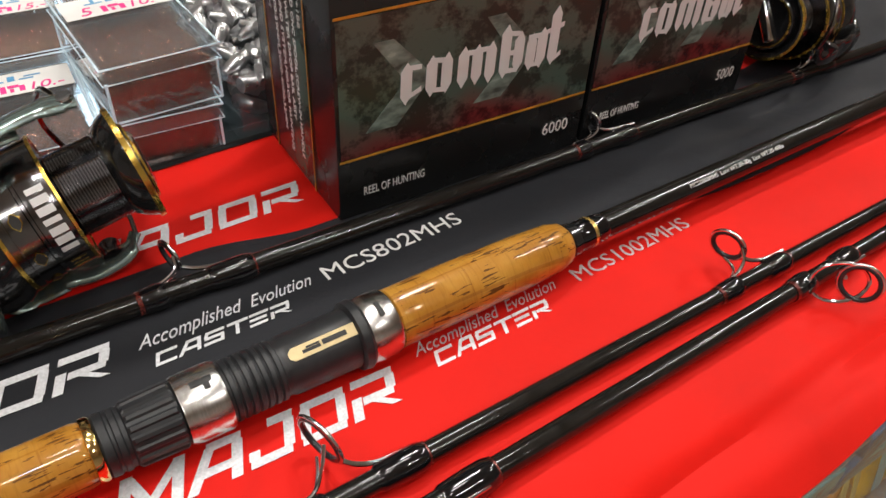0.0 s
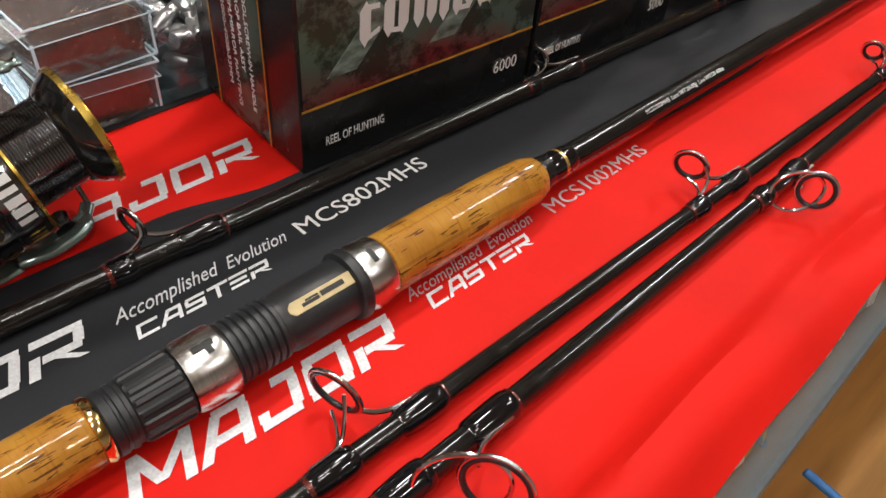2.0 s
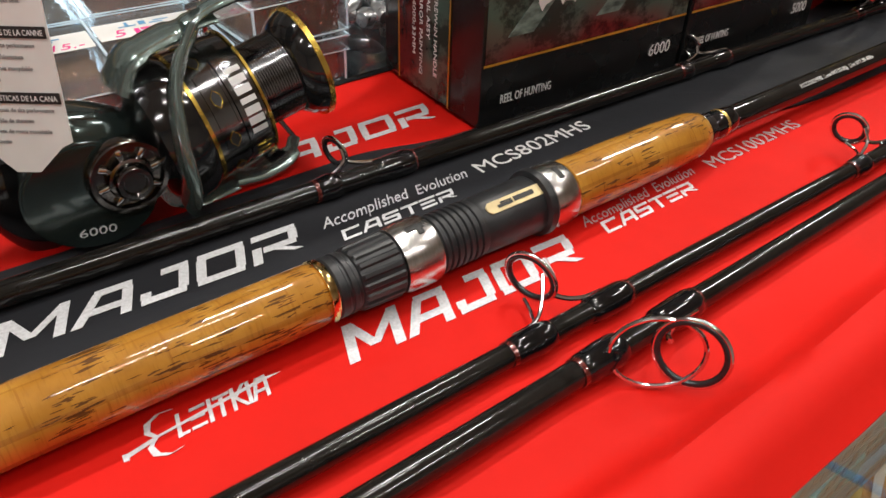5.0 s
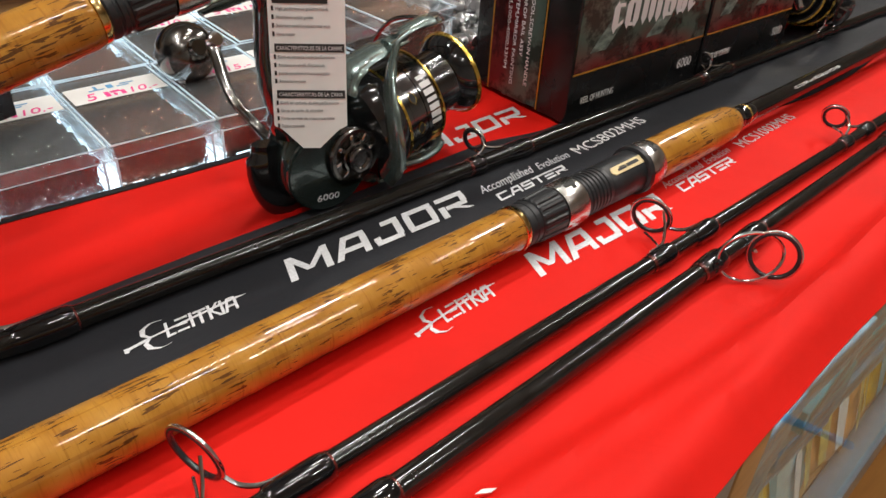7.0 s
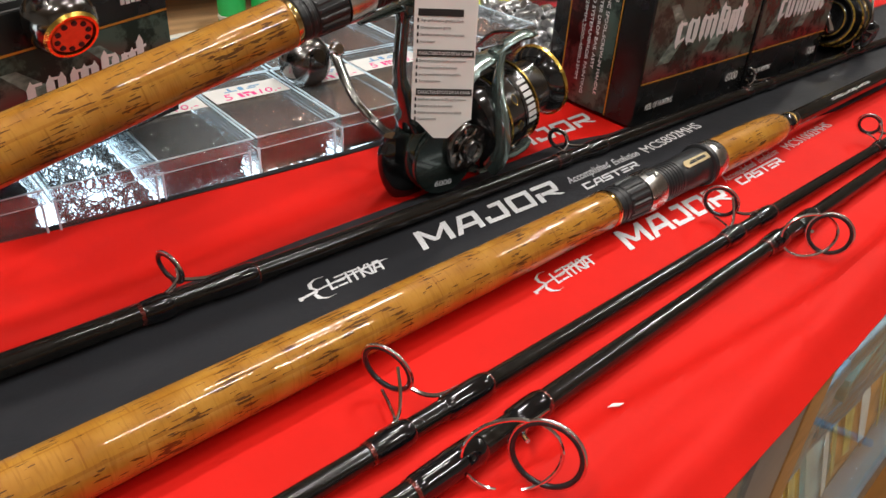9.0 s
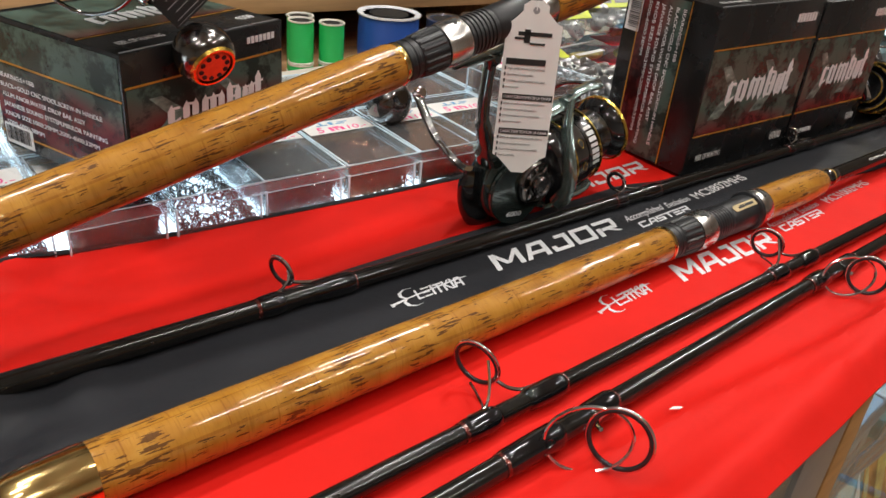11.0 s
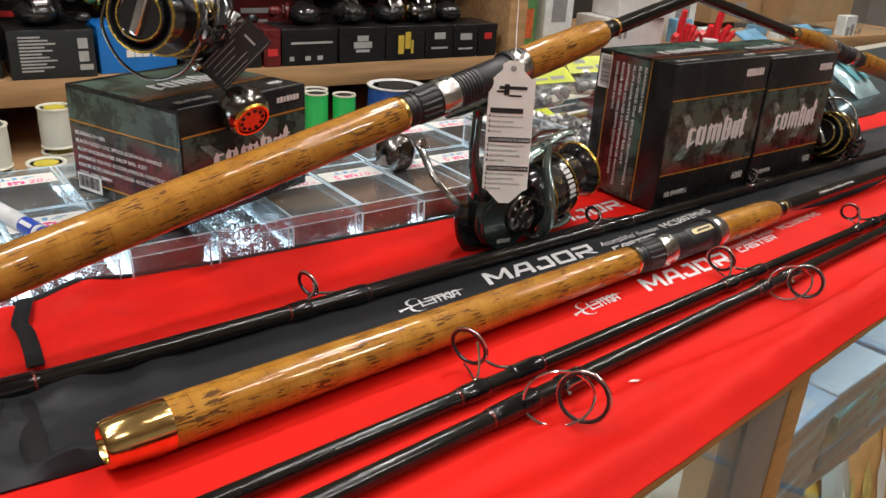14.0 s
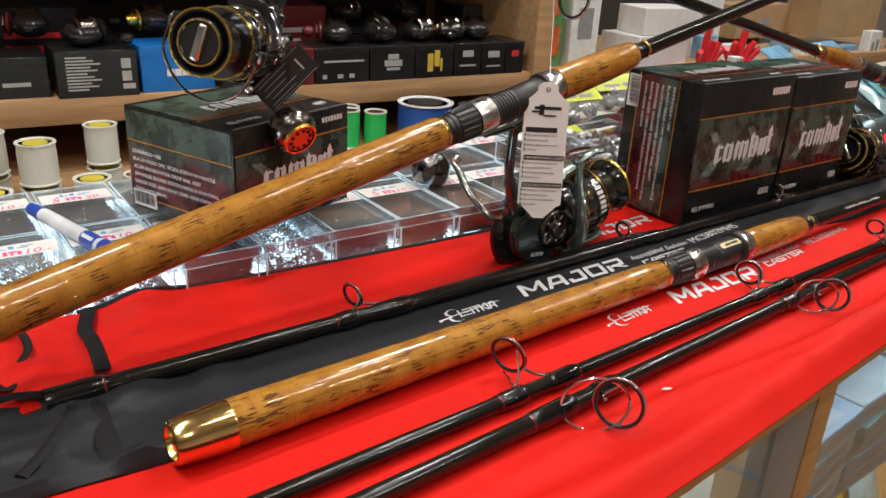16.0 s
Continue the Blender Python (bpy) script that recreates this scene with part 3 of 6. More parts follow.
zb = lambda x, y: black_z(x, y, (y - black_lo(x)) / (black_hi(x) - black_lo(x)))
zf = lambda x, y: front_z(x, y, 0.5)
zr = lambda x, y: back_z(x, y, 0.5)
on_cloth(part("print", slant_shapes(MAJ, 0, 0, 0.126, 0.019), SILVER_PRINT, black_bag, "silver block-letter logo", 0, pose(-0.054, 0.3450, 0, 0, 0, -2.5)), zb)
on_cloth(part("print", slant_shapes(CAS, 0, 0, 0.064, 0.0075), SILVER_PRINT, black_bag, "silver block-letter print", 0, pose(0.089, 0.3345, 0, 0, 0, 0)), zb)
on_cloth(part("print", emblem(0.062, 0.020), SILVER_PRINT, black_bag, "silver blade emblem", 0, pose(-0.140, 0.3405, 0, 0, 0, -2)), zb)
on_cloth(lettering("print", "Accomplished  Evolution", 0.011, pose(0.086, 0.3475, 0, 0, 0, -1), SILVER_PRINT, black_bag, 0.084, 0.6), zb)
on_cloth(lettering("print", "MCS802MHS", 0.014, pose(0.177, 0.3445, 0, 0, 0, 2), WHITE_PRINT, black_bag, 0.082), zb)
on_cloth(part("print", slant_shapes(MAJ, 0, 0, 0.118, 0.020), SILVER_PRINT, red_front, "silver block-letter logo", 0, pose(0.052, 0.2695, 0, 0, 0, -2.5)), zf)
on_cloth(part("print", slant_shapes(CAS, 0, 0, 0.066, 0.0085), SILVER_PRINT, red_front, "silver block-letter print", 0, pose(0.193, 0.2725, 0, 0, 0, 0)), zf)
on_cloth(part("print", emblem(0.058, 0.020), SILVER_PRINT, red_front, "silver blade emblem", 0, pose(-0.030, 0.2685, 0, 0, 0, 0)), zf)
on_cloth(lettering("print", "Accomplished  Evolution", 0.010, pose(0.188, 0.2825, 0, 0, 0, 1), RED_PRINT, red_front, 0.084, 0.6), zf)
on_cloth(lettering("print", "MCS1002MHS", 0.013, pose(0.284, 0.2815, 0, 0, 0, 1), RED_PRINT, red_front, 0.082), zf)
on_cloth(part("print", slant_shapes(MAJ, 0, 0, 0.126, 0.019), SILVER_PRINT, red_back, "silver block-letter logo", 0, pose(0.070, 0.409, 0, 0, 0, 0)), zr)
part("paper_scrap", prism([(0, 0), (0.006, 0.0006), (0.0085, 0.0024), (0.003, 0.0022)], 0.0006, pose(-0.077, 0.190, front_z(-0.075, 0.187, 0.5) + 0.001, 4, 0, -38)), WHITE_CARD)
tagged(bpy.data.objects["paper_scrap"], "tiny torn scrap of white paper on the red cloth", "paper scrap")

# ---- rods ----
def axis(p0, p1):
    """The pose whose x axis runs from p0 to p1."""
    d = Vector(p1) - Vector(p0)
    return Matrix.Translation(p0) @ d.to_track_quat("X", "Z").to_matrix().to_4x4()


def guide(parent, x, rod_r, ring_r, height, legs, roll, wrap=(-0.032, 0.036), mirror=1, back=0.0, hoop=0.0, tilt=72):
    """A line guide on the rod: ring, inner ceramic, wire legs, two foot wraps. x along the rod; roll turns it round the rod."""
    turn = pose(x, 0, 0, roll, 0, 0)
    ring_m = Matrix.Translation((back, 0, rod_r + height)) @ pose(0, 0, 0, 0, tilt * mirror, 0)
    g = part("line_guide", tube(circle(ring_r, 36, ring_m), 0.0009, 10, loop=True), CHROME, parent, "chrome wire guide with black ring")
    g.matrix_basis = turn
    part("ring_insert", tube(circle(ring_r - 0.0012, 36, ring_m), 0.0013, 10, 1.0, loop=True), CERAMIC, g, "black ceramic ring")
    b = bmesh.new()
    k = mirror
    side = ring_r * 0.95
    if hoop:
        # one wide wire loop from the foot round the ring and back
        cz = rod_r + height * 0.53
        oval = [(-hoop * 0.40 + 0.66 * hoop * math.cos(a), 0.0012 + 0.76 * hoop * math.sin(a), cz + 0.02 * height + 0.60 * height * math.cos(a)) for a in [2 * math.pi * i / 40 for i in range(40)]]
        tube(oval, 0.0010, 8, loop=True, bm=b)
    elif legs == 3:
        for s in (-1, 1):
            tube(smooth_path([(back - 0.002 * k, s * side * 0.92, rod_r + height - ring_r * 0.35), (back * 0.6 - 0.006 * k, s * side * 0.55, rod_r + height * 0.38), (-0.012 * k, s * 0.0022, rod_r + 0.0012), (-0.024 * k, s * 0.0012, rod_r + 0.0006)], 6), 0.0008, 8, bm=b)
    else:
        for s in (-1, 1):
            tube(smooth_path([(back, s * side * 0.8, rod_r + height - ring_r * 0.5), (back * 0.5 - 0.001 * k, s * side * 0.5, rod_r + height * 0.3), (-0.008 * k, s * 0.0015, rod_r + 0.0008), (-0.018 * k, 0, rod_r + 0.0004)], 6), 0.0008, 8, bm=b)
    tube(smooth_path([(back + ring_r * 0.3 * k, 0, rod_r + height - ring_r * 0.93), (back + 0.008 * k, 0, rod_r + height * 0.22), (0.016 * k, 0, rod_r + 0.0012), (0.03 * k, 0, rod_r + 0.0005)], 6), 0.0011, 8, bm=b)
    part("frame", b, CHROME, g, "chrome wire frame")
    r = rod_r
    for a0, a1, hi in ((wrap[0], -0.008, -0.012), (0.012, wrap[1], 0.016)):
        prof = [(x + a0, r + 0.0001), (x + a0 + 0.0012, r + 0.0008), (x + a0 + 0.004, r + 0.0010), (x + a0 + (a1 - a0) * 0.55, r + 0.0014), (x + a1 - 0.004, r + 0.0014), (x + a1 - 0.0012, r + 0.0010), (x + a1, r + 0.0002)]
        part("thread_wrap", lathe(prof, 20), WRAP, parent, "glossy epoxied black thread wrap")
        e = a0 if a0 == wrap[0] else a1
        part("thread_band", lathe([(x + e - 0.0016, r + 0.0004), (x + e + 0.0004, r + 0.0006), (x + e + 0.0006, r + 0.0002)], 20), RED_THREAD, parent, "thin red thread band")
    return g


def reel_seat(parent, x0, flip=1):
    """Screw reel seat along x: lock nut, sliding hood, ribbed barrel, body, front hood."""
    k = 0.88
    t = lambda prof: [(x0 + x, r * k) for x, r in prof]
    part("winding_check", lathe(t([(-0.004, 0.0140), (-0.0035, 0.0149), (-0.0012, 0.0149), (0, 0.0140)]), 36), GOLD, parent, "thin gold ring")
    part("lock_nut", lathe(t([(0, 0.0130), (0.001, 0.0142), (0.004, 0.0143), (0.0045, 0.0136), (0.0055, 0.0136), (0.006, 0.0143), (0.008, 0.0143), (0.0085, 0.0136), (0.010, 0.0136)]), 36), RUBBER, parent, "ribbed black plastic collar")
    part("lock_ring", gear(x0 + 0.010, x0 + 0.030, 0.0143 * k, 0.0150 * k, 18, 0.0008), RUBBER, parent, "knurled black lock ring", 25)
    hood = part("hood", lathe(t([(0.030, 0.0140), (0.0302, 0.0158), (0.034, 0.0164), (0.046, 0.0166), (0.0475, 0.0160), (0.0475, 0.0138)]), 44), STEEL, parent, "polished steel sliding hood")
    part("slot", box(0.0085, 0.0028, 0.0006, 0.0002, Matrix.Rotation(radians(8), 4, "X") @ Matrix.Translation((x0 + 0.040, 0, 0.0162 * k))), BLACK_INK, hood, "dark slot")
    part("slot", box(0.0026, 0.0050, 0.0006, 0.0002, Matrix.Rotation(radians(14), 4, "X") @ Matrix.Translation((x0 + 0.0415, 0, 0.0162 * k))), BLACK_INK, hood, "dark slot")
    prof = [(0.0475, 0.0136)]
    for i in range(7):
        prof += [(0.049 + i * 0.0032, 0.0138), (0.0495 + i * 0.0032, 0.0148), (0.0512 + i * 0.0032, 0.0148), (0.0518 + i * 0.0032, 0.0138)]
    prof += [(0.0725, 0.0138)]
    part("ribbed_barrel", lathe(t(prof), 36), RUBBER, parent, "ribbed black plastic barrel")
    part("seat_body", lathe(t([(0.0725, 0.0136), (0.0745, 0.0146), (0.090, 0.0150), (0.106, 0.0152), (0.108, 0.0140)]), 40), RUBBER, parent, "matt black reel seat body")
    part("seat_collar", lathe(t([(0.104, 0.0150), (0.1052, 0.0176), (0.1085, 0.0180), (0.110, 0.0168)]), 40), RUBBER, parent, "black hood rim")
    hood2 = part("hood", lathe(t([(0.1095, 0.0140), (0.110, 0.0166), (0.113, 0.0172), (0.1225, 0.0170), (0.1238, 0.0160), (0.1238, 0.0130)]), 44), STEEL, parent, "polished steel front hood")
    part("slot", box(0.0024, 0.0070, 0.0006, 0.0002, Matrix.Rotation(radians(16), 4, "X") @ Matrix.Translation((x0 + 0.117, 0, 0.0168 * k))), BLACK_INK, hood2, "dark slot")
    return parent


RAISE = 0.0028
# the rod with the cork grip that lies in front
A = axis((-0.366, 0.2955, 0.0146 + RAISE), (0.30, 0.2955, 0.0142 + RAISE))
rod_a = thing("fishing_rod", "two-piece fishing rod butt with varnished cork grips on the red bag", "fishing rod", A, "fishing rods")
part("butt_cap", lathe([(0.004, 0.0085), (0.0, 0.0098), (0.0, 0.0118), (0.0015, 0.0128), (0.012, 0.0139), (0.030, 0.0148), (0.0335, 0.0146), (0.0335, 0.009), (0.02, 0.0085)], 48, closed=True), GOLD, rod_a, "polished gold butt cap with a hollow end")
part("cap_inside", lathe([(0.006, 0.0), (0.006, 0.0088)], 32), STEEL, rod_a)
part("rear_grip", lathe([(0.0337, 0.0140), (0.0345, 0.0142), (0.10, 0.0141), (0.20, 0.0136), (0.32, 0.0130), (0.417, 0.0127), (0.4195, 0.0121)], 56), CORK, rod_a, "long varnished cork rear grip")
reel_seat(rod_a, 0.4235)
fg = 0.4235 + 0.124
part("fore_grip", lathe([(fg, 0.0120), (fg + 0.001, 0.0138), (fg + 0.03, 0.0140), (fg + 0.07, 0.0134), (fg + 0.092, 0.0124), (fg + 0.0985, 0.0110), (fg + 0.101, 0.0088)], 56), CORK, rod_a, "short varnished cork fore grip")
part("winding_check", lathe([(fg + 0.1005, 0.0076), (fg + 0.102, 0.0090), (fg + 0.107, 0.0086), (fg + 0.108, 0.0075)], 28), BLACKGLOSS, rod_a, "gloss black winding check")
part("thread_wrap", lathe([(fg + 0.108, 0.0072), (fg + 0.110, 0.0080), (fg + 0.124, 0.0077), (fg + 0.126, 0.0070)], 28), WRAP, rod_a, "glossy black thread wrap")
part("thread_band", lathe([(fg + 0.1155, 0.0076), (fg + 0.116, 0.0081), (fg + 0.1175, 0.0081), (fg + 0.118, 0.0076)], 28), GOLD_THREAD, rod_a, "gold thread band")
part("blank", lathe([(fg + 0.100, 0.0070), (fg + 0.2, 0.0069), (fg + 0.9, 0.0058)], 28), BLANK, rod_a, "glossy black carbon blank")
plate = prism([(0.0, -0.0028), (0.030, -0.0028), (0.0318, -0.0010), (0.0318, 0.0012), (0.030, 0.0028), (0.0, 0.0028), (-0.0018, 0.001), (-0.0018, -0.001)], 0.0006, bevel=0.0002)
plate.transform(Matrix.Rotation(radians(28), 4, "X") @ Matrix.Translation((0.4235 + 0.076, 0, 0.0129)))
pl = part("name_plate", plate, PLATE, rod_a, "small gold name plate")
part("plate_mark", bars([(0.004, -0.0012, 0.012, 0.0002), (0.013, -0.001, 0.024, 0.0012), (0.006, 0.0004, 0.012, 0.0012)]), BLACK_INK, pl, "dark logo mark", 0, Matrix.Rotation(radians(28), 4, "X") @ Matrix.Translation((0.4235 + 0.076, 0, 0.0136)))
lettering("print", "MCS1002MHS  Lure WT:20-80g  Line WT:20-40lbs", 0.0036, Matrix.Rotation(radians(38), 4, "X") @ Matrix.Translation((0.733, -0.0012, 0.0068)), WHITE_PRINT, rod_a, 0.078)

# the two tip sections in front
B1 = axis((-0.62, 0.2370, 0.0058 + RAISE), (0.60, 0.2330, 0.0046 + RAISE))
rod_1 = thing("fishing_rod_section", "slim glossy black rod section with wire guides on red cloth", "fishing rod", B1, "fishing rods")
part("blank", lathe([(0, 0.0056), (0.5, 0.0050), (1.0, 0.0042), (1.75, 0.0028)], 26), BLANK, rod_1, "glossy black carbon blank")
B2 = axis((-0.62, 0.2015, 0.0064 + RAISE), (0.60, 0.2205, 0.0050 + RAISE))
rod_2 = thing("fishing_rod_section", "thicker glossy black rod section with wire guides on red cloth", "fishing rod", B2, "fishing rods")
part("blank", lathe([(0, 0.0063), (0.5, 0.0057), (1.0, 0.0046), (1.75, 0.0030)], 26), BLANK, rod_2, "glossy black carbon blank")
guide(rod_1, 0.62 - 0.1505, 0.0051, 0.0135, 0.0240, 3, -64, (-0.030, 0.040))
guide(rod_1, 0.62 + 0.1275, 0.0047, 0.0115, 0.0185, 3, -66, (-0.028, 0.034))
guide(rod_1, 0.62 + 0.352, 0.0043, 0.0090, 0.0155, 2, -60, (-0.022, 0.028))
guide(rod_1, 0.62 + 0.560, 0.0038, 0.0068, 0.012, 2, -60, (-0.018, 0.024))
guide(rod_2, 0.62 - 0.134, 0.0058, 0.0160, 0.0255, 3, 66, (-0.046, 0.034), hoop=0.0215, tilt=-66)
guide(rod_2, 0.62 + 0.143, 0.0053, 0.0135, 0.0210, 3, 66, (-0.030, 0.036), hoop=0.0175, tilt=-66)
guide(rod_2, 0.62 + 0.385, 0.0048, 0.0100, 0.0165, 2, 64, (-0.022, 0.028), hoop=0.0135, tilt=-66)

# the rod section behind, on the black bag
B3 = axis((-0.409, 0.3855, 0.0062 + 0.004), (0.60, 0.3535, 0.0045 + 0.004))
rod_3 = thing("fishing_rod_section", "glossy black rod section with wire guides on black bag", "fishing rod", B3, "fishing rods")
part("blank", lathe([(0.02, 0.0062), (0.5, 0.0053), (1.0, 0.0045), (1.6, 0.0036)], 26), BLANK, rod_3, "glossy black carbon blank")
part("ferrule", lathe([(0.004, 0.0060), (0.0, 0.0064), (0.0, 0.0074), (0.002, 0.0077), (0.030, 0.0075), (0.036, 0.0068), (0.036, 0.005)], 28, closed=True), WRAP, rod_3, "epoxied ferrule end")
part("thread_band", lathe([(0.0325, 0.0073), (0.033, 0.0077), (0.034, 0.0077), (0.0345, 0.0070)], 28), RED_THREAD, rod_3, "thin red thread band")
guide(rod_3, 0.409 - 0.189, 0.0058, 0.0098, 0.0140, 2, -60, (-0.024, 0.040))
guide(rod_3, 0.409 + 0.1155, 0.0052, 0.0080, 0.0135, 2, -68, (-0.020, 0.034))
guide(rod_3, 0.409 + 0.368, 0.0047, 0.0062, 0.0105, 2, -40, (-0.018, 0.028))
guide(rod_3, 0.409 + 0.560, 0.0043, 0.0065, 0.011, 2, -30, (-0.018, 0.026))

# the raised rod that carries the reel
UP = axis((-0.52, 0.400, 0.0440), (0.30, 0.407, 0.2215))
rod_b = thing("fishing_rod", "fishing rod with varnished cork grip raised on its reel", "fishing rod", UP, "fishing rods")
s0 = 0.427
part("rear_grip", lathe([(-0.05, 0.0140), (-0.049, 0.0150), (0.1, 0.0150), (0.25, 0.0145), (s0 - 0.008, 0.0136), (s0 - 0.004, 0.0129)], 56), CORK, rod_b, "long varnished cork rear grip")
part("butt_cap", lathe([(-0.085, 0.0095), (-0.085, 0.0125), (-0.07, 0.0140), (-0.05, 0.0147), (-0.05, 0.012)], 40), GOLD, rod_b, "gold butt cap")
reel_seat(rod_b, s0)
fb = s0 + 0.124
part("fore_grip", lathe([(fb, 0.0122), (fb + 0.001, 0.0142), (fb + 0.03, 0.0144), (fb + 0.07, 0.0138), (fb + 0.092, 0.0126), (fb + 0.0985, 0.0112), (fb + 0.101, 0.0088)], 56), CORK, rod_b, "short varnished cork fore grip")
part("winding_check", lathe([(fb + 0.1005, 0.0076), (fb + 0.102, 0.0090), (fb + 0.107, 0.0086), (fb + 0.108, 0.0075)], 28), BLACKGLOSS, rod_b, "gloss black winding check")
part("thread_band", lathe([(fb + 0.1155, 0.0076), (fb + 0.116, 0.0081), (fb + 0.1175, 0.0081), (fb + 0.118, 0.0076)], 28), GOLD_THREAD, rod_b, "gold thread band")
part("blank", lathe([(fb + 0.100, 0.0074), (fb + 0.2, 0.0070), (fb + 1.1, 0.0056)], 28), BLANK, rod_b, "glossy black carbon blank")
# ---- spinning reels ----
def ring_of(n, f):
    return [f(2 * math.pi * i / n) for i in range(n)]


def spinning_reel(name, label, m, paint, body_mat, size_word, arm_out=True, turn=0.0):
    """Built at the scale of the largest: x along the spool to its lip, z up to the rod foot, spool axis at z = -0.115."""
    r = thing(name, label, "fishing reel", m, "spinning reels")
    ax = Matrix.Translation((0.010, 0, -0.134))
    # foot and stem
    part("foot", tube(smooth_path([(-0.044, 0, -0.0125), (-0.022, 0, -0.0135), (-0.006, 0, -0.0145), (0.012, 0, -0.0135), (0.030, 0, -0.0125)], 6), [0.0035, 0.006, 0.007, 0.006, 0.0035], 12, 0.35, up=(0, 0, 1)), paint, r)
    part("stem", tube(smooth_path([(-0.004, 0, -0.0135), (-0.010, 0, -0.034), (-0.016, 0, -0.058), (-0.016, 0, -0.082), (-0.012, 0, -0.108)], 6), [0.0100, 0.0062, 0.0064, 0.0090, 0.0150], 18, 0.62), body_mat, r, "dark glossy curved stem")
    # gear housing: flattened teardrop, fuller below and behind
    b = bmesh.new()
    bmesh.ops.create_uvsphere(b, u_segments=36, v_segments=22, radius=1)
    for v in b.verts:
        c = v.co
        taper = 1 - 0.28 * max(0, c.x)
        v.co = Vector((c.x * 0.036 + 0.004, math.copysign(abs(c.y) ** 0.6, c.y) * 0.0225 * taper, -0.1310 + c.z * 0.0345 * taper - 0.004 * max(0, -c.x)))
    part("gear_housing", b, body_mat, r, "glossy dark green-black housing")
    cheek = []
    for k in range(40):
        a = 2 * math.pi * k / 40
        cheek.append((0.031 * math.cos(a) - 0.003 - 0.004 * math.sin(a), 0.030 * math.sin(a) - 0.1345))
    side = prism(cheek, 0.0045, None, 0.0012)
    side.transform(Matrix.Translation((0, -0.0205, 0)) @ Matrix.Rotation(radians(90), 4, "X"))
    part("side_plate", side, body_mat, r, "smooth glossy green-grey side plate")
    part("tail_guard", tube(smooth_path([(-0.030, 0, -0.108), (-0.036, 0, -0.130), (-0.031, 0, -0.152), (-0.012, 0, -0.167), (0.008, 0, -0.168)], 6), [0.010, 0.013, 0.013, 0.011, 0.006], 16, 0.6, up=(0, 1, 0)), BLACKGLOSS, r, "gloss black tail guard")
    HUB = Matrix.Translation((0.0165, -0.0235, -0.1315))
    cover = part("side_cover", lathe([(0, 0.0205), (0.004, 0.0205), (0.0062, 0.0190), (0.0062, 0.0168), (0.0035, 0.0160), (0.0035, 0.008)], 40, HUB @ Matrix.Rotation(radians(-90), 4, "Z")), GUNMETAL, r, "black chrome side cover")
    for i in range(8):
        cm = HUB @ Matrix.Translation((0, -0.0036, 0)) @ Matrix.Rotation(2 * math.pi * i / 8, 4, "Y") @ Matrix.Translation((0.0135, 0, 0))
        part("spoke", box(0.0062, 0.0032, 0.0026, 0.0009, cm @ Matrix.Rotation(radians(90), 4, "X")), CHROME, cover, "chromed spoke")
    part("cap", lathe([(0.002, 0.0112), (0.005, 0.0118), (0.0075, 0.0108), (0.0078, 0.0094), (0.0120, 0.0092), (0.0135, 0.0082), (0.0135, 0.0062), (0.0118, 0.0052), (0.0118, 0.0)], 32, HUB @ Matrix.Rotation(radians(-90), 4, "Z")), GUNMETAL, r, "knurled chrome handle cap")
    if size_word:
        lettering("size_mark", size_word, 0.0065, Matrix.Translation((-0.018, -0.0254, -0.1515)) @ pose(0, 0, 0, 90, 20, 0), SILVER_PRINT, r, 0.018)
    # rotor with two arms
    part("rotor", lathe([(0.022, 0.012), (0.023, 0.030), (0.027, 0.0385), (0.034, 0.0405), (0.044, 0.0395), (0.050, 0.036), (0.052, 0.030), (0.052, 0.010)], 44, ax), BLACKGLOSS, r, "black rotor cup")
    rot = ax @ Matrix.Rotation(radians(turn), 4, "X")
    for s, nm in ((1, "rotor_arm"), (-1, "rotor_arm")):
        pts = smooth_path([(0.024, 0, s * 0.034), (0.034, 0, s * 0.0445), (0.052, 0, s * 0.0475), (0.072, 0, s * 0.0475), (0.082, 0, s * 0.046)], 6)
        arm = part(nm, tube(pts, [0.017, 0.015, 0.012, 0.009, 0.008], 16, 0.34, up=(0, 0, 1)), paint, r, "grey-green metallic rotor arm")
        arm.matrix_basis = rot
    sweep = smooth_path([(0.026, -0.032, -0.027), (0.030, -0.042, -0.008), (0.034, -0.040, 0.014), (0.046, -0.026, 0.036), (0.068, -0.010, 0.049)], 8)
    part("rotor_rib", tube(sweep, [0.0075, 0.0085, 0.0090, 0.0085, 0.0070], 16, 0.42, up=(1, 0, 0)), paint, r, "curved grey-green rib", m=rot)
    lever = part("bail_arm", tube(smooth_path([(0.066, -0.004, 0.050), (0.080, -0.004, 0.053), (0.098, -0.004, 0.053), (0.112, -0.004, 0.0495)], 6), [0.0075, 0.0062, 0.0065, 0.0080, 0.0055], 16, 0.45, up=(0, 0, 1)), paint, r, "grey-green bail arm")
    lever.matrix_basis = rot
    part("screw", lathe([(0, 0.0), (0, 0.0042), (0.001, 0.0040), (0.0012, 0.0)], 18, Matrix.Translation((0.1085, -0.0048, 0.054)) @ Matrix.Rotation(radians(-90), 4, "Y")), CHROME, lever, "chrome screw")
    part("screw", lathe([(0, 0.0), (0, 0.0034), (0.001, 0.0032), (0.0012, 0.0)], 18, Matrix.Translation((0.073, -0.004, 0.0565)) @ Matrix.Rotation(radians(-90), 4, "Y")), CHROME, lever, "chrome screw")
    part("line_roller", lathe([(-0.007, 0.003), (-0.006, 0.0062), (0, 0.0052), (0.006, 0.0062), (0.007, 0.003)], 20, Matrix.Translation((0.088, 0, -0.047)) @ Matrix.Rotation(radians(90), 4, "Z")), BLACKGLOSS, r, "black line roller", m=rot)
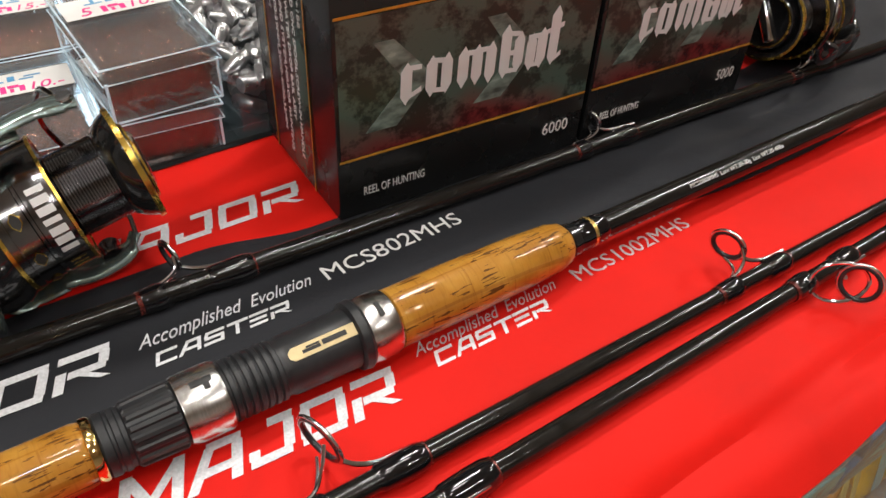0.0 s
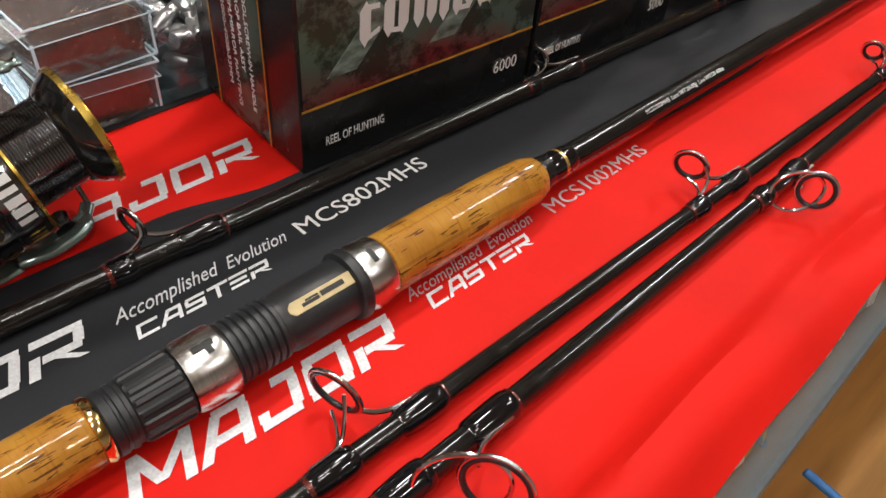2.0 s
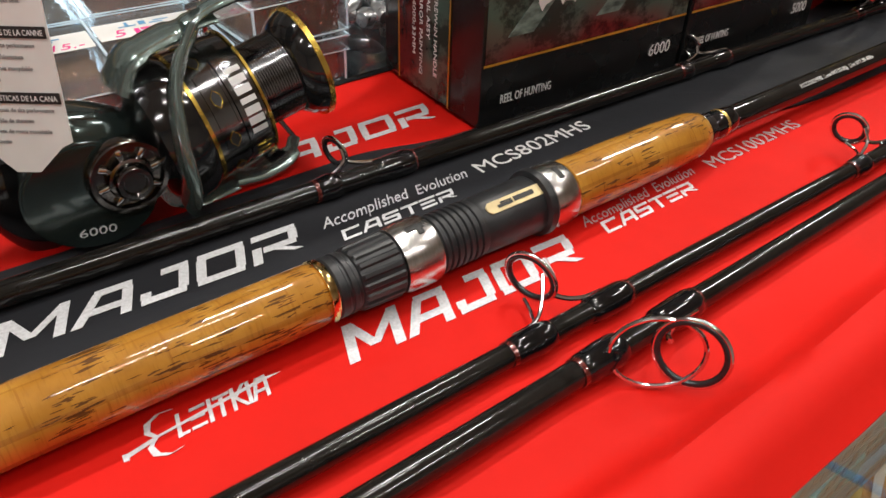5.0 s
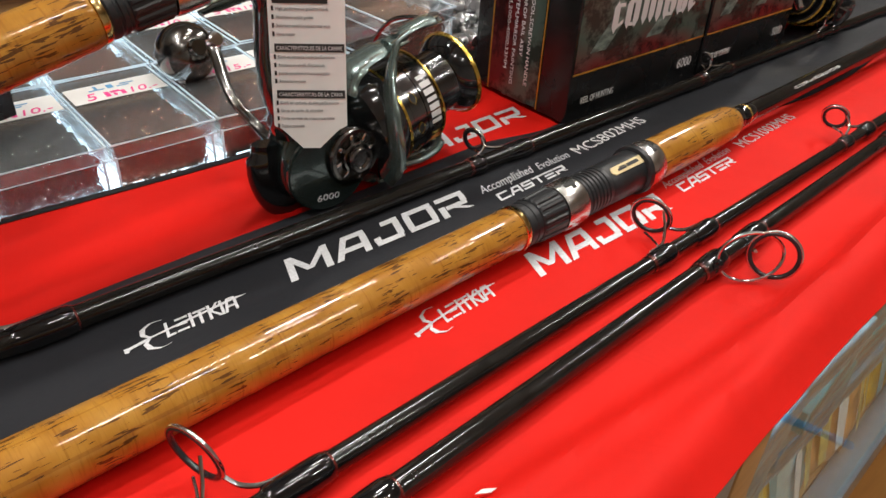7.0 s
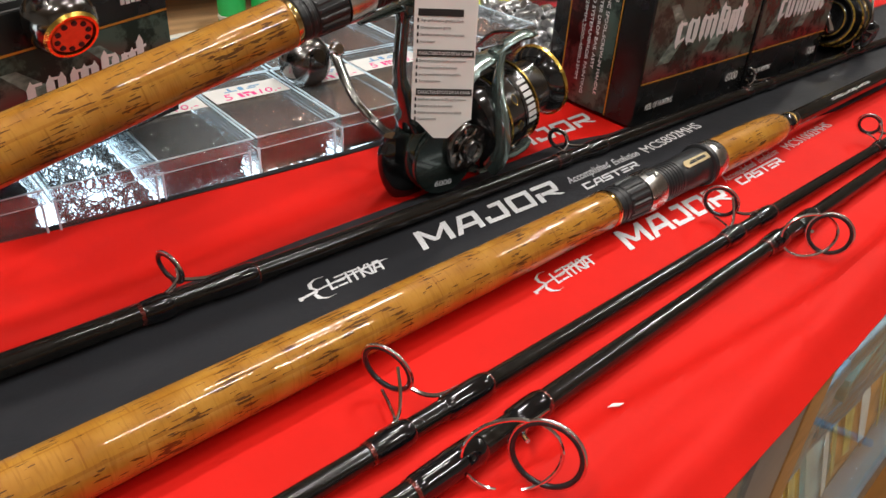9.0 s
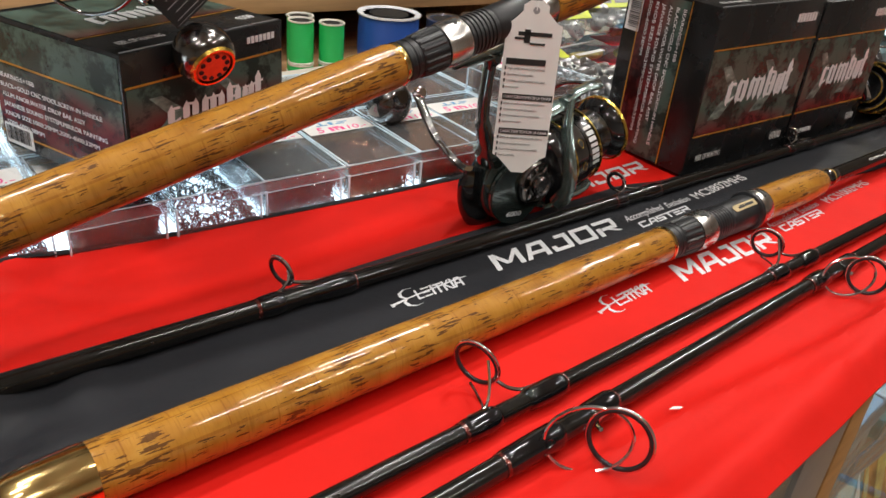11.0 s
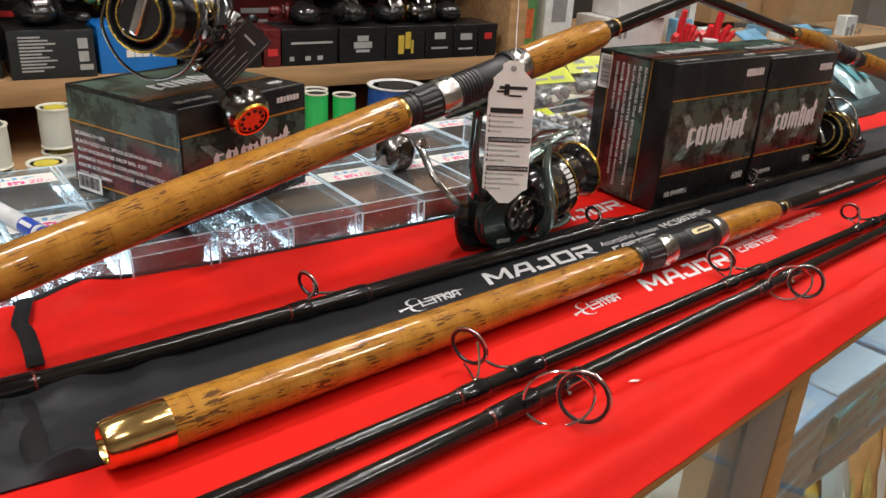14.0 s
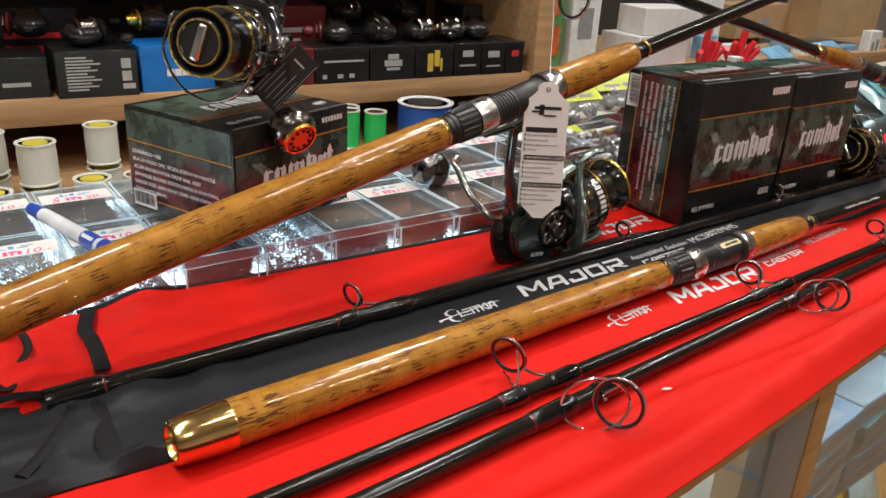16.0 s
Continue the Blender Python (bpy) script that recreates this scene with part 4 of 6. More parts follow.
    part("roller_arm", tube(smooth_path([(0.060, -0.004, -0.045), (0.074, -0.006, -0.049), (0.092, -0.006, -0.049), (0.104, 0.002, -0.044)], 6), [0.0085, 0.0075, 0.007, 0.004], 14, 0.55, up=(0, 0, 1)), paint, r, "grey-green roller arm", m=rot)
    wire = smooth_path([(0.104, 0.0, -0.044), (0.106, 0.026, -0.041), (0.098, 0.052, -0.018), (0.092, 0.056, 0.012), (0.100, 0.034, 0.042), (0.106, 0.0, 0.052)], 8)
    part("bail_wire", tube(wire, 0.0016, 10), GUNMETAL, r, "dark steel bail wire", m=rot)
    # spool
    sk = part("spool_skirt", lathe([(0.050, 0.033), (0.051, 0.0362), (0.055, 0.0362), (0.0555, 0.0357), (0.0655, 0.0357), (0.066, 0.0348), (0.0675, 0.0348), (0.068, 0.0357), (0.0815, 0.0357), (0.083, 0.0345), (0.083, 0.020)], 56, ax), SPOOLMETAL, r, "dark mirror-finish spool skirt")
    part("gold_ring", lathe([(0.0492, 0.0355), (0.0492, 0.0369), (0.0512, 0.0369), (0.0512, 0.0355)], 56, ax, closed=True), BRASSY, sk, "gold trim ring")
    part("gold_ring", lathe([(0.0820, 0.0345), (0.0820, 0.0362), (0.0835, 0.0358), (0.0835, 0.0340)], 56, ax, closed=True), BRASSY, sk, "gold trim ring")
    for i in range(10):
        a = 2 * math.pi * i / 10 + 0.35
        hole = prism([(-0.0045, 0), (-0.0015, 0.0024), (0.0015, 0.0024), (0.0045, 0), (0.0015, -0.0024), (-0.0015, -0.0024)], 0.0005)
        hole.transform(ax @ Matrix.Rotation(a, 4, "X") @ Matrix.Translation((0.0605, 0, 0.0355)) @ Matrix.Rotation(radians(90), 4, "Z"))
        part("port", hole, BLACK_INK, sk, "dark drilled port", 0)
        rim = tube([ax @ Matrix.Rotation(a, 4, "X") @ Matrix.Translation((0.0605, 0, 0.0359)) @ Matrix.Rotation(radians(90), 4, "Z") @ Vector((x, y, 0)) for x, y in ((-0.0048, 0), (-0.0016, 0.0026), (0.0016, 0.0026), (0.0048, 0), (0.0016, -0.0026), (-0.0016, -0.0026))], 0.0003, 6, loop=True)
        part("port_rim", rim, BRASSY, sk, "thin gold outline")
    for j in range(7):
        a = radians(40 + 9.0 * j)
        mark = box(0.0085, 0.0042 if j % 3 else 0.0030, 0.0002, 0, ax @ Matrix.Rotation(a, 4, "X") @ Matrix.Translation((0.0750, 0, 0.03572)))
        part("logo_block", mark, WHITE_PRINT, sk, "white logo block", 0)
    for j in range(3):
        a = radians(112 + 7.0 * j)
        part("gold_line", box(0.008, 0.0008, 0.0002, 0, ax @ Matrix.Rotation(a, 4, "X") @ Matrix.Translation((0.0750, 0, 0.03572))), BRASSY, sk, "gold line", 0)
    prof = [(0.083, 0.0225)]
    for i in range(17):
        x = 0.0840 + i * 0.0015
        prof += [(x, 0.0232), (x + 0.0003, 0.0236), (x + 0.0010, 0.0236), (x + 0.0013, 0.0232)]
    prof += [(0.1105, 0.0238)]
    part("spool_arbor", lathe(prof, 48, ax), SPOOLMETAL, r, "finely ribbed dark metal arbor")
    lip = part("spool_lip", lathe([(0.1085, 0.022), (0.1105, 0.0248), (0.115, 0.0282), (0.1215, 0.0312), (0.1230, 0.0312), (0.1232, 0.0285), (0.119, 0.0262), (0.116, 0.0225)], 56, ax), BLACKGLOSS, r, "flared black spool lip")
    part("gold_ring", lathe([(0.1206, 0.0306), (0.1206, 0.0320), (0.1236, 0.0322), (0.1238, 0.0304), (0.1230, 0.0302)], 56, ax, closed=True), BRASSY, lip, "gold rim")
    drag = part("drag_knob", lathe([(0.113, 0.0240), (0.121, 0.0238), (0.1245, 0.0230), (0.1255, 0.0210), (0.1235, 0.0195), (0.1228, 0.0)], 44, ax), BLACKGLOSS if body_mat == BLACKGLOSS else GUNMETAL, r, "polished round drag knob")
    part("grip_bar", box(0.0075, 0.0095, 0.036, 0.003, ax @ Matrix.Translation((0.1250, 0, -0.018)), 3), CHROME, drag, "chrome grip bar")
    part("knob_ring", lathe([(0.1242, 0.0205), (0.1252, 0.0218), (0.1262, 0.0218), (0.1262, 0.0205)], 44, ax, closed=True), BRASSY, drag, "thin gold ring")
    return r


def handle(r, points, ball, screw, ball_r, mat, cap_dir=None):
    """Crank arm with a round knob."""
    arm = part("handle_arm", tube(smooth_path(points, 8), [0.0062, 0.0048, 0.0042, 0.0040, 0.0046, 0.0056], 14, 0.7), GUNMETAL, r, "dark steel crank arm")
    d = (Vector(ball) - Vector(screw)).normalized()
    q = d.to_track_quat("X", "Z").to_matrix().to_4x4()
    m = Matrix.Translation(ball) @ (cap_dir.to_track_quat("X", "Z").to_matrix().to_4x4() if cap_dir else q)
    prof = [(-ball_r * 1.05, 0.0), (-ball_r * 1.05, 0.006), (-ball_r * 0.9, 0.0075)]
    prof += [(ball_r * math.cos(a), ball_r * math.sin(a)) for a in [math.pi * (0.84 - 0.05 * i) for i in range(17)]]
    if cap_dir:
        prof = [p for p in prof if p[0] < ball_r * 0.55]
        knob = part("handle_knob", lathe(prof + [(ball_r * 0.62, ball_r * 0.72), (ball_r * 0.62, 0)], 36, m), GUNMETAL, arm, "round dark metal knob")
        part("knob_ring", lathe([(ball_r * 0.60, ball_r * 0.72), (ball_r * 0.60, ball_r * 0.80), (ball_r * 0.70, ball_r * 0.74), (ball_r * 0.70, ball_r * 0.66)], 36, m, closed=True), BRASSY, arm, "gold knob ring")
        part("knob_face", lathe([(ball_r * 0.62, ball_r * 0.60), (ball_r * 0.66, ball_r * 0.58), (ball_r * 0.66, 0)], 36, m), COPPER, arm, "copper-coloured knob face")
        for i in range(10):
            a = 2 * math.pi * i / 10
            part("port", lathe([(ball_r * 0.66, ball_r * 0.085), (ball_r * 0.69, ball_r * 0.085)], 10, m @ Matrix.Translation((0, ball_r * 0.46 * math.cos(a), ball_r * 0.46 * math.sin(a)))), BLACK_INK, arm, "small dark hole")
    else:
        part("handle_knob", lathe(prof + [(ball_r, 0)], 40, m), GUNMETAL, arm, "round polished gunmetal knob")
    sm = Matrix.Translation(Vector(screw) - d * 0.004) @ q
    part("screw", lathe([(-0.004, 0), (-0.004, 0.0045), (-0.0025, 0.0062), (0.002, 0.0066), (0.004, 0.005)], 20, sm), CHROME, arm, "chrome pivot screw")
    return arm


COPPER = simple("copper_anodised", (0.72, 0.36, 0.15), 0.3, 0.9, 0.1, 200)
FOOT = s0 + 0.078
reel_a = spinning_reel("spinning_reel", "large grey-green spinning reel with gold trim standing under the rod", Matrix.Translation((0.011, 0.006, -0.007)) @ UP @ Matrix.Translation((FOOT - 0.004, 0, -0.001)) @ Matrix.Scale(0.85, 4), GREENISH, DARKBODY, "6000")
inv_a = reel_a.matrix_world.inverted()
ball_a, screw_a = inv_a @ Vector((0.0058, 0.5558, 0.0472)), inv_a @ Vector((0.0068, 0.5180, 0.0659))
handle(reel_a, [(0.004, 0.016, -0.132), (-0.006, 0.034, -0.135), (-0.006, 0.058, -0.131), inv_a @ Vector((-0.006, 0.478, 0.046)), inv_a @ Vector((0.002, 0.505, 0.059)), screw_a], ball_a, screw_a, 0.0240, GUNMETAL)

# the reel on top of the lying box
def frame_of(origin, forward, up, k=1.0):
    x = Vector(forward).normalized()
    z = Vector(up)
    z = (z - x * z.dot(x)).normalized()
    y = z.cross(x)
    return Matrix.Translation(origin) @ Matrix((x, y, z)).transposed().to_4x4() @ Matrix.Scale(k, 4)


K2 = 0.74
fwd2, up2 = (-0.74, -0.64, 0.14), (0.45, 0.00, 0.89)
base2 = frame_of((0, 0, 0), fwd2, up2, K2)
front2 = Vector((-0.263, 0.478, 0.199))
org2 = front2 - (base2 @ Vector((0.134, 0, -0.134)))
reel_b = spinning_reel("spinning_reel", "black and gold spinning reel resting on a lying reel box", Matrix.Translation(org2) @ base2, BLACKGLOSS, BLACKGLOSS, "", True, -90)
inv2 = reel_b.matrix_world.inverted()
k_ball, k_screw = inv2 @ Vector((-0.192, 0.480, 0.129)), inv2 @ Vector((-0.214, 0.502, 0.156))
hub = Vector((0.0, -0.028 if k_ball.y < 0 else 0.028, -0.117))
handle(reel_b, [hub, hub.lerp(k_screw, 0.3), hub.lerp(k_screw, 0.6), k_screw], k_ball, k_screw, 0.0250, GUNMETAL, (inv2.to_3x3() @ Vector((0.10, -0.80, -0.42))).normalized())

# rod and reel beyond the boxes
CUP = axis((1.50, 0.52, -0.045), (0.25, 0.50, 0.230))
rod_c = thing("fishing_rod", "fishing rod with cork grip leaning over the boxes", "fishing rod", CUP, "fishing rods")
cg = 0.86
part("blank", lathe([(cg - 0.02, 0.0075), (cg + 0.2, 0.0068), (cg + 1.2, 0.0050)], 24), BLANK, rod_c, "glossy black carbon blank")
part("winding_check", lathe([(cg - 0.008, 0.0076), (cg - 0.004, 0.0105), (cg + 0.010, 0.0098), (cg + 0.012, 0.0074)], 28), GOLD, rod_c, "gold winding check")
part("fore_grip", lathe([(cg - 0.115, 0.0150), (cg - 0.113, 0.0160), (cg - 0.06, 0.0155), (cg - 0.02, 0.0125), (cg - 0.008, 0.0095)], 40), CORK, rod_c, "short varnished cork fore grip")
part("rear_grip", lathe([(0.20, 0.0150), (cg - 0.26, 0.0156), (cg - 0.255, 0.014)], 40), CORK, rod_c, "varnished cork rear grip")
reel_seat(rod_c, cg - 0.245)
base3 = frame_of((0, 0, 0), (-0.95, -0.16, 0.20), (0.18, 0.62, 0.76), 0.80)
org3 = Vector((0.524, 0.376, 0.046)) - base3 @ Vector((0.133, 0, -0.134))
reel_c = spinning_reel("spinning_reel", "black spinning reel with gold rim lying beside a carton", Matrix.Translation(org3) @ base3, BLACKGLOSS, BLACKGLOSS, "", True, 40)

# ---- reel boxes ----
def box_print():
    """Dark camouflage print of green, maroon and black with a slight gloss."""
    m, nt, p = material("camouflage_box_print")
    c = coords(nt, (1, 1, 1))
    n1 = node(nt, "ShaderNodeTexNoise", Scale=26.0, Detail=6.0, Roughness=0.7)
    nt.links.new(c, n1.inputs["Vector"])
    n2 = node(nt, "ShaderNodeTexNoise", Scale=9.0, Detail=2.0)
    nt.links.new(c, n2.inputs["Vector"])
    sep = nt.nodes.new("ShaderNodeSeparateXYZ")
    nt.links.new(c, sep.inputs[0])
    mad = nt.nodes.new("ShaderNodeMath")
    mad.operation = "MULTIPLY_ADD"
    mad.inputs[1].default_value = 5.0
    nt.links.new(sep.outputs[1], mad.inputs[0])
    nt.links.new(n2.outputs["Fac"], mad.inputs[2])
    hue = ramp(nt, mad.outputs[0], [(0.61, (0.15, 0.020, 0.021)), (0.76, (0.070, 0.120, 0.098))])
    mk = ramp(nt, n1.outputs["Fac"], [(0.45, (0.08, 0.08, 0.08)), (0.53, (1, 1, 1))])
    mix = nt.nodes.new("ShaderNodeMix")
    mix.data_type, mix.blend_type = "RGBA", "MULTIPLY"
    mix.inputs[0].default_value = 0.75
    nt.links.new(hue.outputs[0], mix.inputs[6])
    nt.links.new(mk.outputs[0], mix.inputs[7])
    nt.links.new(mix.outputs[2], p.inputs["Base Color"])
    p.inputs["Roughness"].default_value = 0.22
    return m


CAMO = box_print()
CAMO_LIGHT = simple("grey_green_splash_print", (0.15, 0.21, 0.185), 0.24, 0, 0.75, 160, 0, 400, 0, 1, 0, (0.5, 1, 1.6))
BOX_BLACK = simple("satin_black_card", (0.013, 0.0135, 0.014), 0.26, 0, 0.15, 30, 0.02, 200)
GOLD_LINE = simple("gold_orange_print_line", (0.55, 0.26, 0.03), 0.3, 0.2, 0.3, 60)
SPEC = ["BEARING:5+1BB", "BLACK+GOLD CNC SPOOL,SCREW-IN HANDLE", "ALUM KNOB,WATER DROP BAIL ASSY", "JAPANESE SOUND SYSTEM,MIRROR PAINTING", "KNOB SIZE:1000:29MM,2000-4000:33MM", "5000-6000:38MM"]


def minims(width, height):
    """A row of pointed black-letter strokes, thick uprights with thin slanted joins, as one logo."""
    b = bmesh.new()
    def spike(x, y0, y1, w, dx=0.0):
        prism([(x, y0 + w * 0.45), (x + w * 0.45, y0 - w * 0.35), (x + w, y0 + w * 0.5), (x + w + dx, y1 - w * 0.35), (x + w * 0.6 + dx, y1 + w * 0.4), (x + dx, y1 - w * 0.35)], 0.0002, bm=b)
    def join_bar(x0, y0, x1, y1, t):
        prism([(x0, y0 - t), (x1, y1 - t * 0.3), (x1, y1 + t), (x0, y0 + t * 0.3)], 0.00017, bm=b)
    w = 0.066
    uprights = ((0.00, 0.0, 0.9), (0.150, 0.05, 0.92), (0.243, 0.05, 0.92), (0.345, 0.05, 0.95), (0.432, 0.05, 0.92), (0.520, 0.0, 0.92), (0.615, 0.02, 1.25), (0.705, 0.10, 1.0), (0.790, 0.05, 0.86), (0.862, 0.05, 0.95), (0.945, 0.05, 1.45))
    for x, y0, y1 in uprights:
        spike(x * width, y0 * height, y1 * height, w * width, 0.004 * width)
    t = 0.10 * height
    for x0, y0, x1, y1 in ((0.03, 0.90, 0.125, 0.80), (0.03, 0.10, 0.125, 0.22), (0.18, 0.96, 0.28, 0.80), (0.18, 0.16, 0.28, 0.02), (0.375, 0.92, 0.46, 0.82), (0.46, 0.92, 0.55, 0.82), (0.64, 1.18, 0.74, 1.02), (0.64, 0.62, 0.74, 0.54), (0.64, 0.14, 0.74, 0.04), (0.80, 0.92, 0.895, 0.84), (0.81, 0.14, 0.895, 0.05), (0.915, 0.94, 1.04, 1.00), (0.97, 0.08, 1.04, 0.20)):
        join_bar(x0 * width, y0 * height, x1 * width, y1 * height, t)
    return b


def logo_row(width, height, n=7):
    b = bmesh.new()
    u = width / n
    for i in range(n):
        box(u * 0.78, height * (0.9 + 0.1 * (i % 2)), 0.0002, 0, Matrix.Translation((u * (i + 0.5), height / 2, 0)), bm=b)
    return b


def reel_box(w, d, h, word, label, m, spec_up, seed):
    """A reel carton; front face along x at y = 0, base at z = 0."""
    r = thing("reel_box", label, "box", m, "reel boxes")
    b = box(w, d, h, 0.0009, Matrix.Translation((w / 2, d / 2, 0)), 2)
    part("carton", b, BOX_BLACK, r, "satin black printed carton")
    F = Matrix.Rotation(radians(90), 4, "X")                       # front face plane: x right, y up
    at = lambda x, y, lift=0.0003: Matrix.Translation((0, -lift, 0)) @ F @ Matrix.Translation((x, y, 0))
    part("print_band", bars([(0.002, h * 0.255, w - 0.001, h * 0.755)], 0.0002), CAMO, r, "dark camouflage band", 0, at(0, 0, 0.0002))
    rnd = random.Random(seed)
    for i in range(4):
        x = w * (0.10 + 0.2 * i)
        part("splash", prism([(x, h * 0.34), (x + w * 0.14, h * 0.5), (x + w * 0.03, h * 0.66), (x + w * 0.10, h * 0.66), (x + w * 0.24, h * 0.5), (x + w * 0.11, h * 0.34)], 0.0002), CAMO_LIGHT if i % 2 == 0 else CAMO, r, "grey-green chevron splash", 0, at(0, 0, 0.0004))
    for yy in (0.245, 0.76):
        part("gold_line", bars([(0.001, h * yy, w - 0.001, h * yy + 0.0013)], 0.0002), GOLD_LINE, r, "thin gold line", 0, at(0, 0, 0.0006))
    part("logo", minims(w * 0.60, h * 0.140), WHITE_PRINT, r, "white spiky logo", 0, at(w * 0.22, h * 0.425, 0.0009))
    part("logo", logo_row(w * 0.20, h * 0.055), WHITE_PRINT, r, "small white logo", 0, at(w * 0.74, h * 0.87))
    lettering("print", "REEL OF HUNTING", h * 0.050, at(w * 0.09, h * 0.085), WHITE_PRINT, r, w * 0.23)
    lettering("print", word, h * 0.075, at(w * 0.82, h * 0.10), WHITE_PRINT, r, w * 0.115)
    # left side face: x runs from back to front
    L = Matrix.Rotation(radians(-90), 4, "Z") @ Matrix.Rotation(radians(90), 4, "X")
    side = Matrix.Translation((-0.0003, d, 0)) @ L
    sw, sh = (h, d) if spec_up else (d, h)
    if spec_up:
        side = side @ Matrix.Translation((0, h, 0)) @ Matrix.Rotation(radians(-90), 4, "Z")
    part("print_band", bars([(0.002, sh * 0.18, sw - 0.002, sh * 0.69)] if spec_up else [(0.002, sh * 0.12, sw - 0.002, sh * 0.66), (0.002, sh * 0.68, sw - 0.002, sh * 0.97)], 0.0002), CAMO, r, "dark camouflage band", 0, side)
    for yy in (0.17, 0.70) if spec_up else (0.11, 0.67):
        part("gold_line", bars([(0.001, sh * yy, sw - 0.001, sh * yy + 0.0012)], 0.0002), GOLD_LINE, r, "thin gold line", 0, side @ Matrix.Translation((0, 0, 0.0004)))
    lw = max(len(s) for s in SPEC)
    for i, s in enumerate(SPEC):
        lettering("print", s, sh * (0.046 if spec_up else 0.050), side @ Matrix.Translation((sw * 0.06, sh * ((0.63 if spec_up else 0.56) - i * 0.075), 0.0006)), WHITE_PRINT, r, sw * (0.86 if spec_up else 0.80) * len(s) / lw)
    lab = part("barcode_label", bars([(sw * 0.03, sh * 0.03, sw * 0.26, sh * 0.19)], 0.0002), WHITE_CARD, r, "white barcode label", 0, side @ Matrix.Translation((0, 0, 0.0004)))
    part("barcode", bars([(sw * (0.045 + 0.0105 * i), sh * 0.06, sw * (0.045 + 0.0105 * i + rnd.choice((0.003, 0.006))), sh * 0.175) for i in range(19)], 0.0002), BLACK_INK, lab, "black barcode bars", 0, Matrix.Translation((0, 0, 0.0003)))
    # top
    T = Matrix.Translation((0, 0, h + 0.0003))
    part("print_band", bars([(0.002, d * 0.32, w - 0.002, d * 0.93)], 0.0002), CAMO, r, "dark camouflage band", 0, T)
    part("gold_line", bars([(0.001, d * 0.30, w - 0.001, d * 0.30 + 0.0012)], 0.0002), GOLD_LINE, r, "thin gold line", 0, T)
    part("logo", minims(w * 0.55, d * 0.15), PALE_INK, r, "white spiky logo", 0, T @ Matrix.Translation((w * 0.24, d * 0.45, 0.0004)))
    lettering("print", "REEL OF HUNTING", d * 0.07, T @ Matrix.Translation((w * 0.10, d * 0.12, 0)), WHITE_PRINT, r, w * 0.25)
    lettering("print", word, d * 0.085, T @ Matrix.Translation((w * 0.82, d * 0.12, 0)), WHITE_PRINT, r, w * 0.11)
    # flap seam
    part("flap_edge", box(w - 0.004, 0.0006, 0.0008, 0, Matrix.Translation((w / 2, 0.0022, h - 0.0002))), GREY_INK, r, "worn paper edge of the lid flap")
    return r


box_a = reel_box(0.158, 0.098, 0.147, "6000", "tall black camouflage reel carton with gold lines", Matrix.Translation((0.2030, 0.3805, 0.0044)) @ pose(0, 0, 0, 0, 0, -2.7), True, 1)
box_b = reel_box(0.134, 0.098, 0.142, "5000", "black camouflage reel carton beside a wider one", Matrix.Translation((0.3630, 0.3720, 0.0060)) @ pose(0, 0, 0, 0, 0, -2.7), True, 2)
box_c = reel_box(0.135, 0.126, 0.087, "4000", "lying black reel carton with a reel on top", Matrix.Translation((-0.242, 0.480, 0.0462)) @ pose(0, 0, 0, 0, 0, 19), False, 3)
# ---- hang tag on the raised rod ----
tag = thing("hang_tag", "white card hang tag with black headings on a string", "tag", frame_of((-0.011, 0.384, 0.1665), (0.80, -0.60, 0.0), (0.06, 0.10, 0.99)), "hang tags")


def scallop(w, h):
    c, s = 0.010, 0.004
    return [(-w / 2 + c, 0), (-w / 2 + c, -s), (-w / 2 + s, -c), (-w / 2, -c - 0.002), (-w / 2, -h + c + 0.002), (-w / 2 + s, -h + c), (-w / 2 + c, -h + s),
            (-w / 2 + c + 0.004, -h), (w / 2 - c - 0.004, -h), (w / 2 - c, -h + s), (w / 2 - s, -h + c), (w / 2, -h + c + 0.002), (w / 2, -c - 0.002), (w / 2 - s, -c), (w / 2 - c, -s), (w / 2 - c, 0), (0.004, 0.003), (-0.004, 0.003)]


TW, TH = 0.0365, 0.110
FX = Matrix.Rotation(radians(90), 4, "X")
part("card", prism(scallop(TW, TH), 0.0006, FX @ Matrix.Translation((0, 0, -0.0003))), WHITE_CARD, tag, "white scalloped card", 0)
fx = lambda x, y: FX @ Matrix.Translation((x, y, 0.0005))
part("mark", bars([(-0.010, -0.0190, 0.012, -0.0165), (-0.012, -0.0215, -0.004, -0.0200), (-0.006, -0.0150, -0.002, -0.0235), (-0.002, -0.0245, 0.008, -0.0232)]), BLACK_INK, tag, "black logo mark", 0, fx(0, 0))
part("hole", lathe([(0, 0.0022), (0.0009, 0.0022)], 14, Matrix.Translation((0, -0.0006, -0.003)) @ Matrix.Rotation(radians(90), 4, "Z")), GREY_INK, tag, "punched hole")
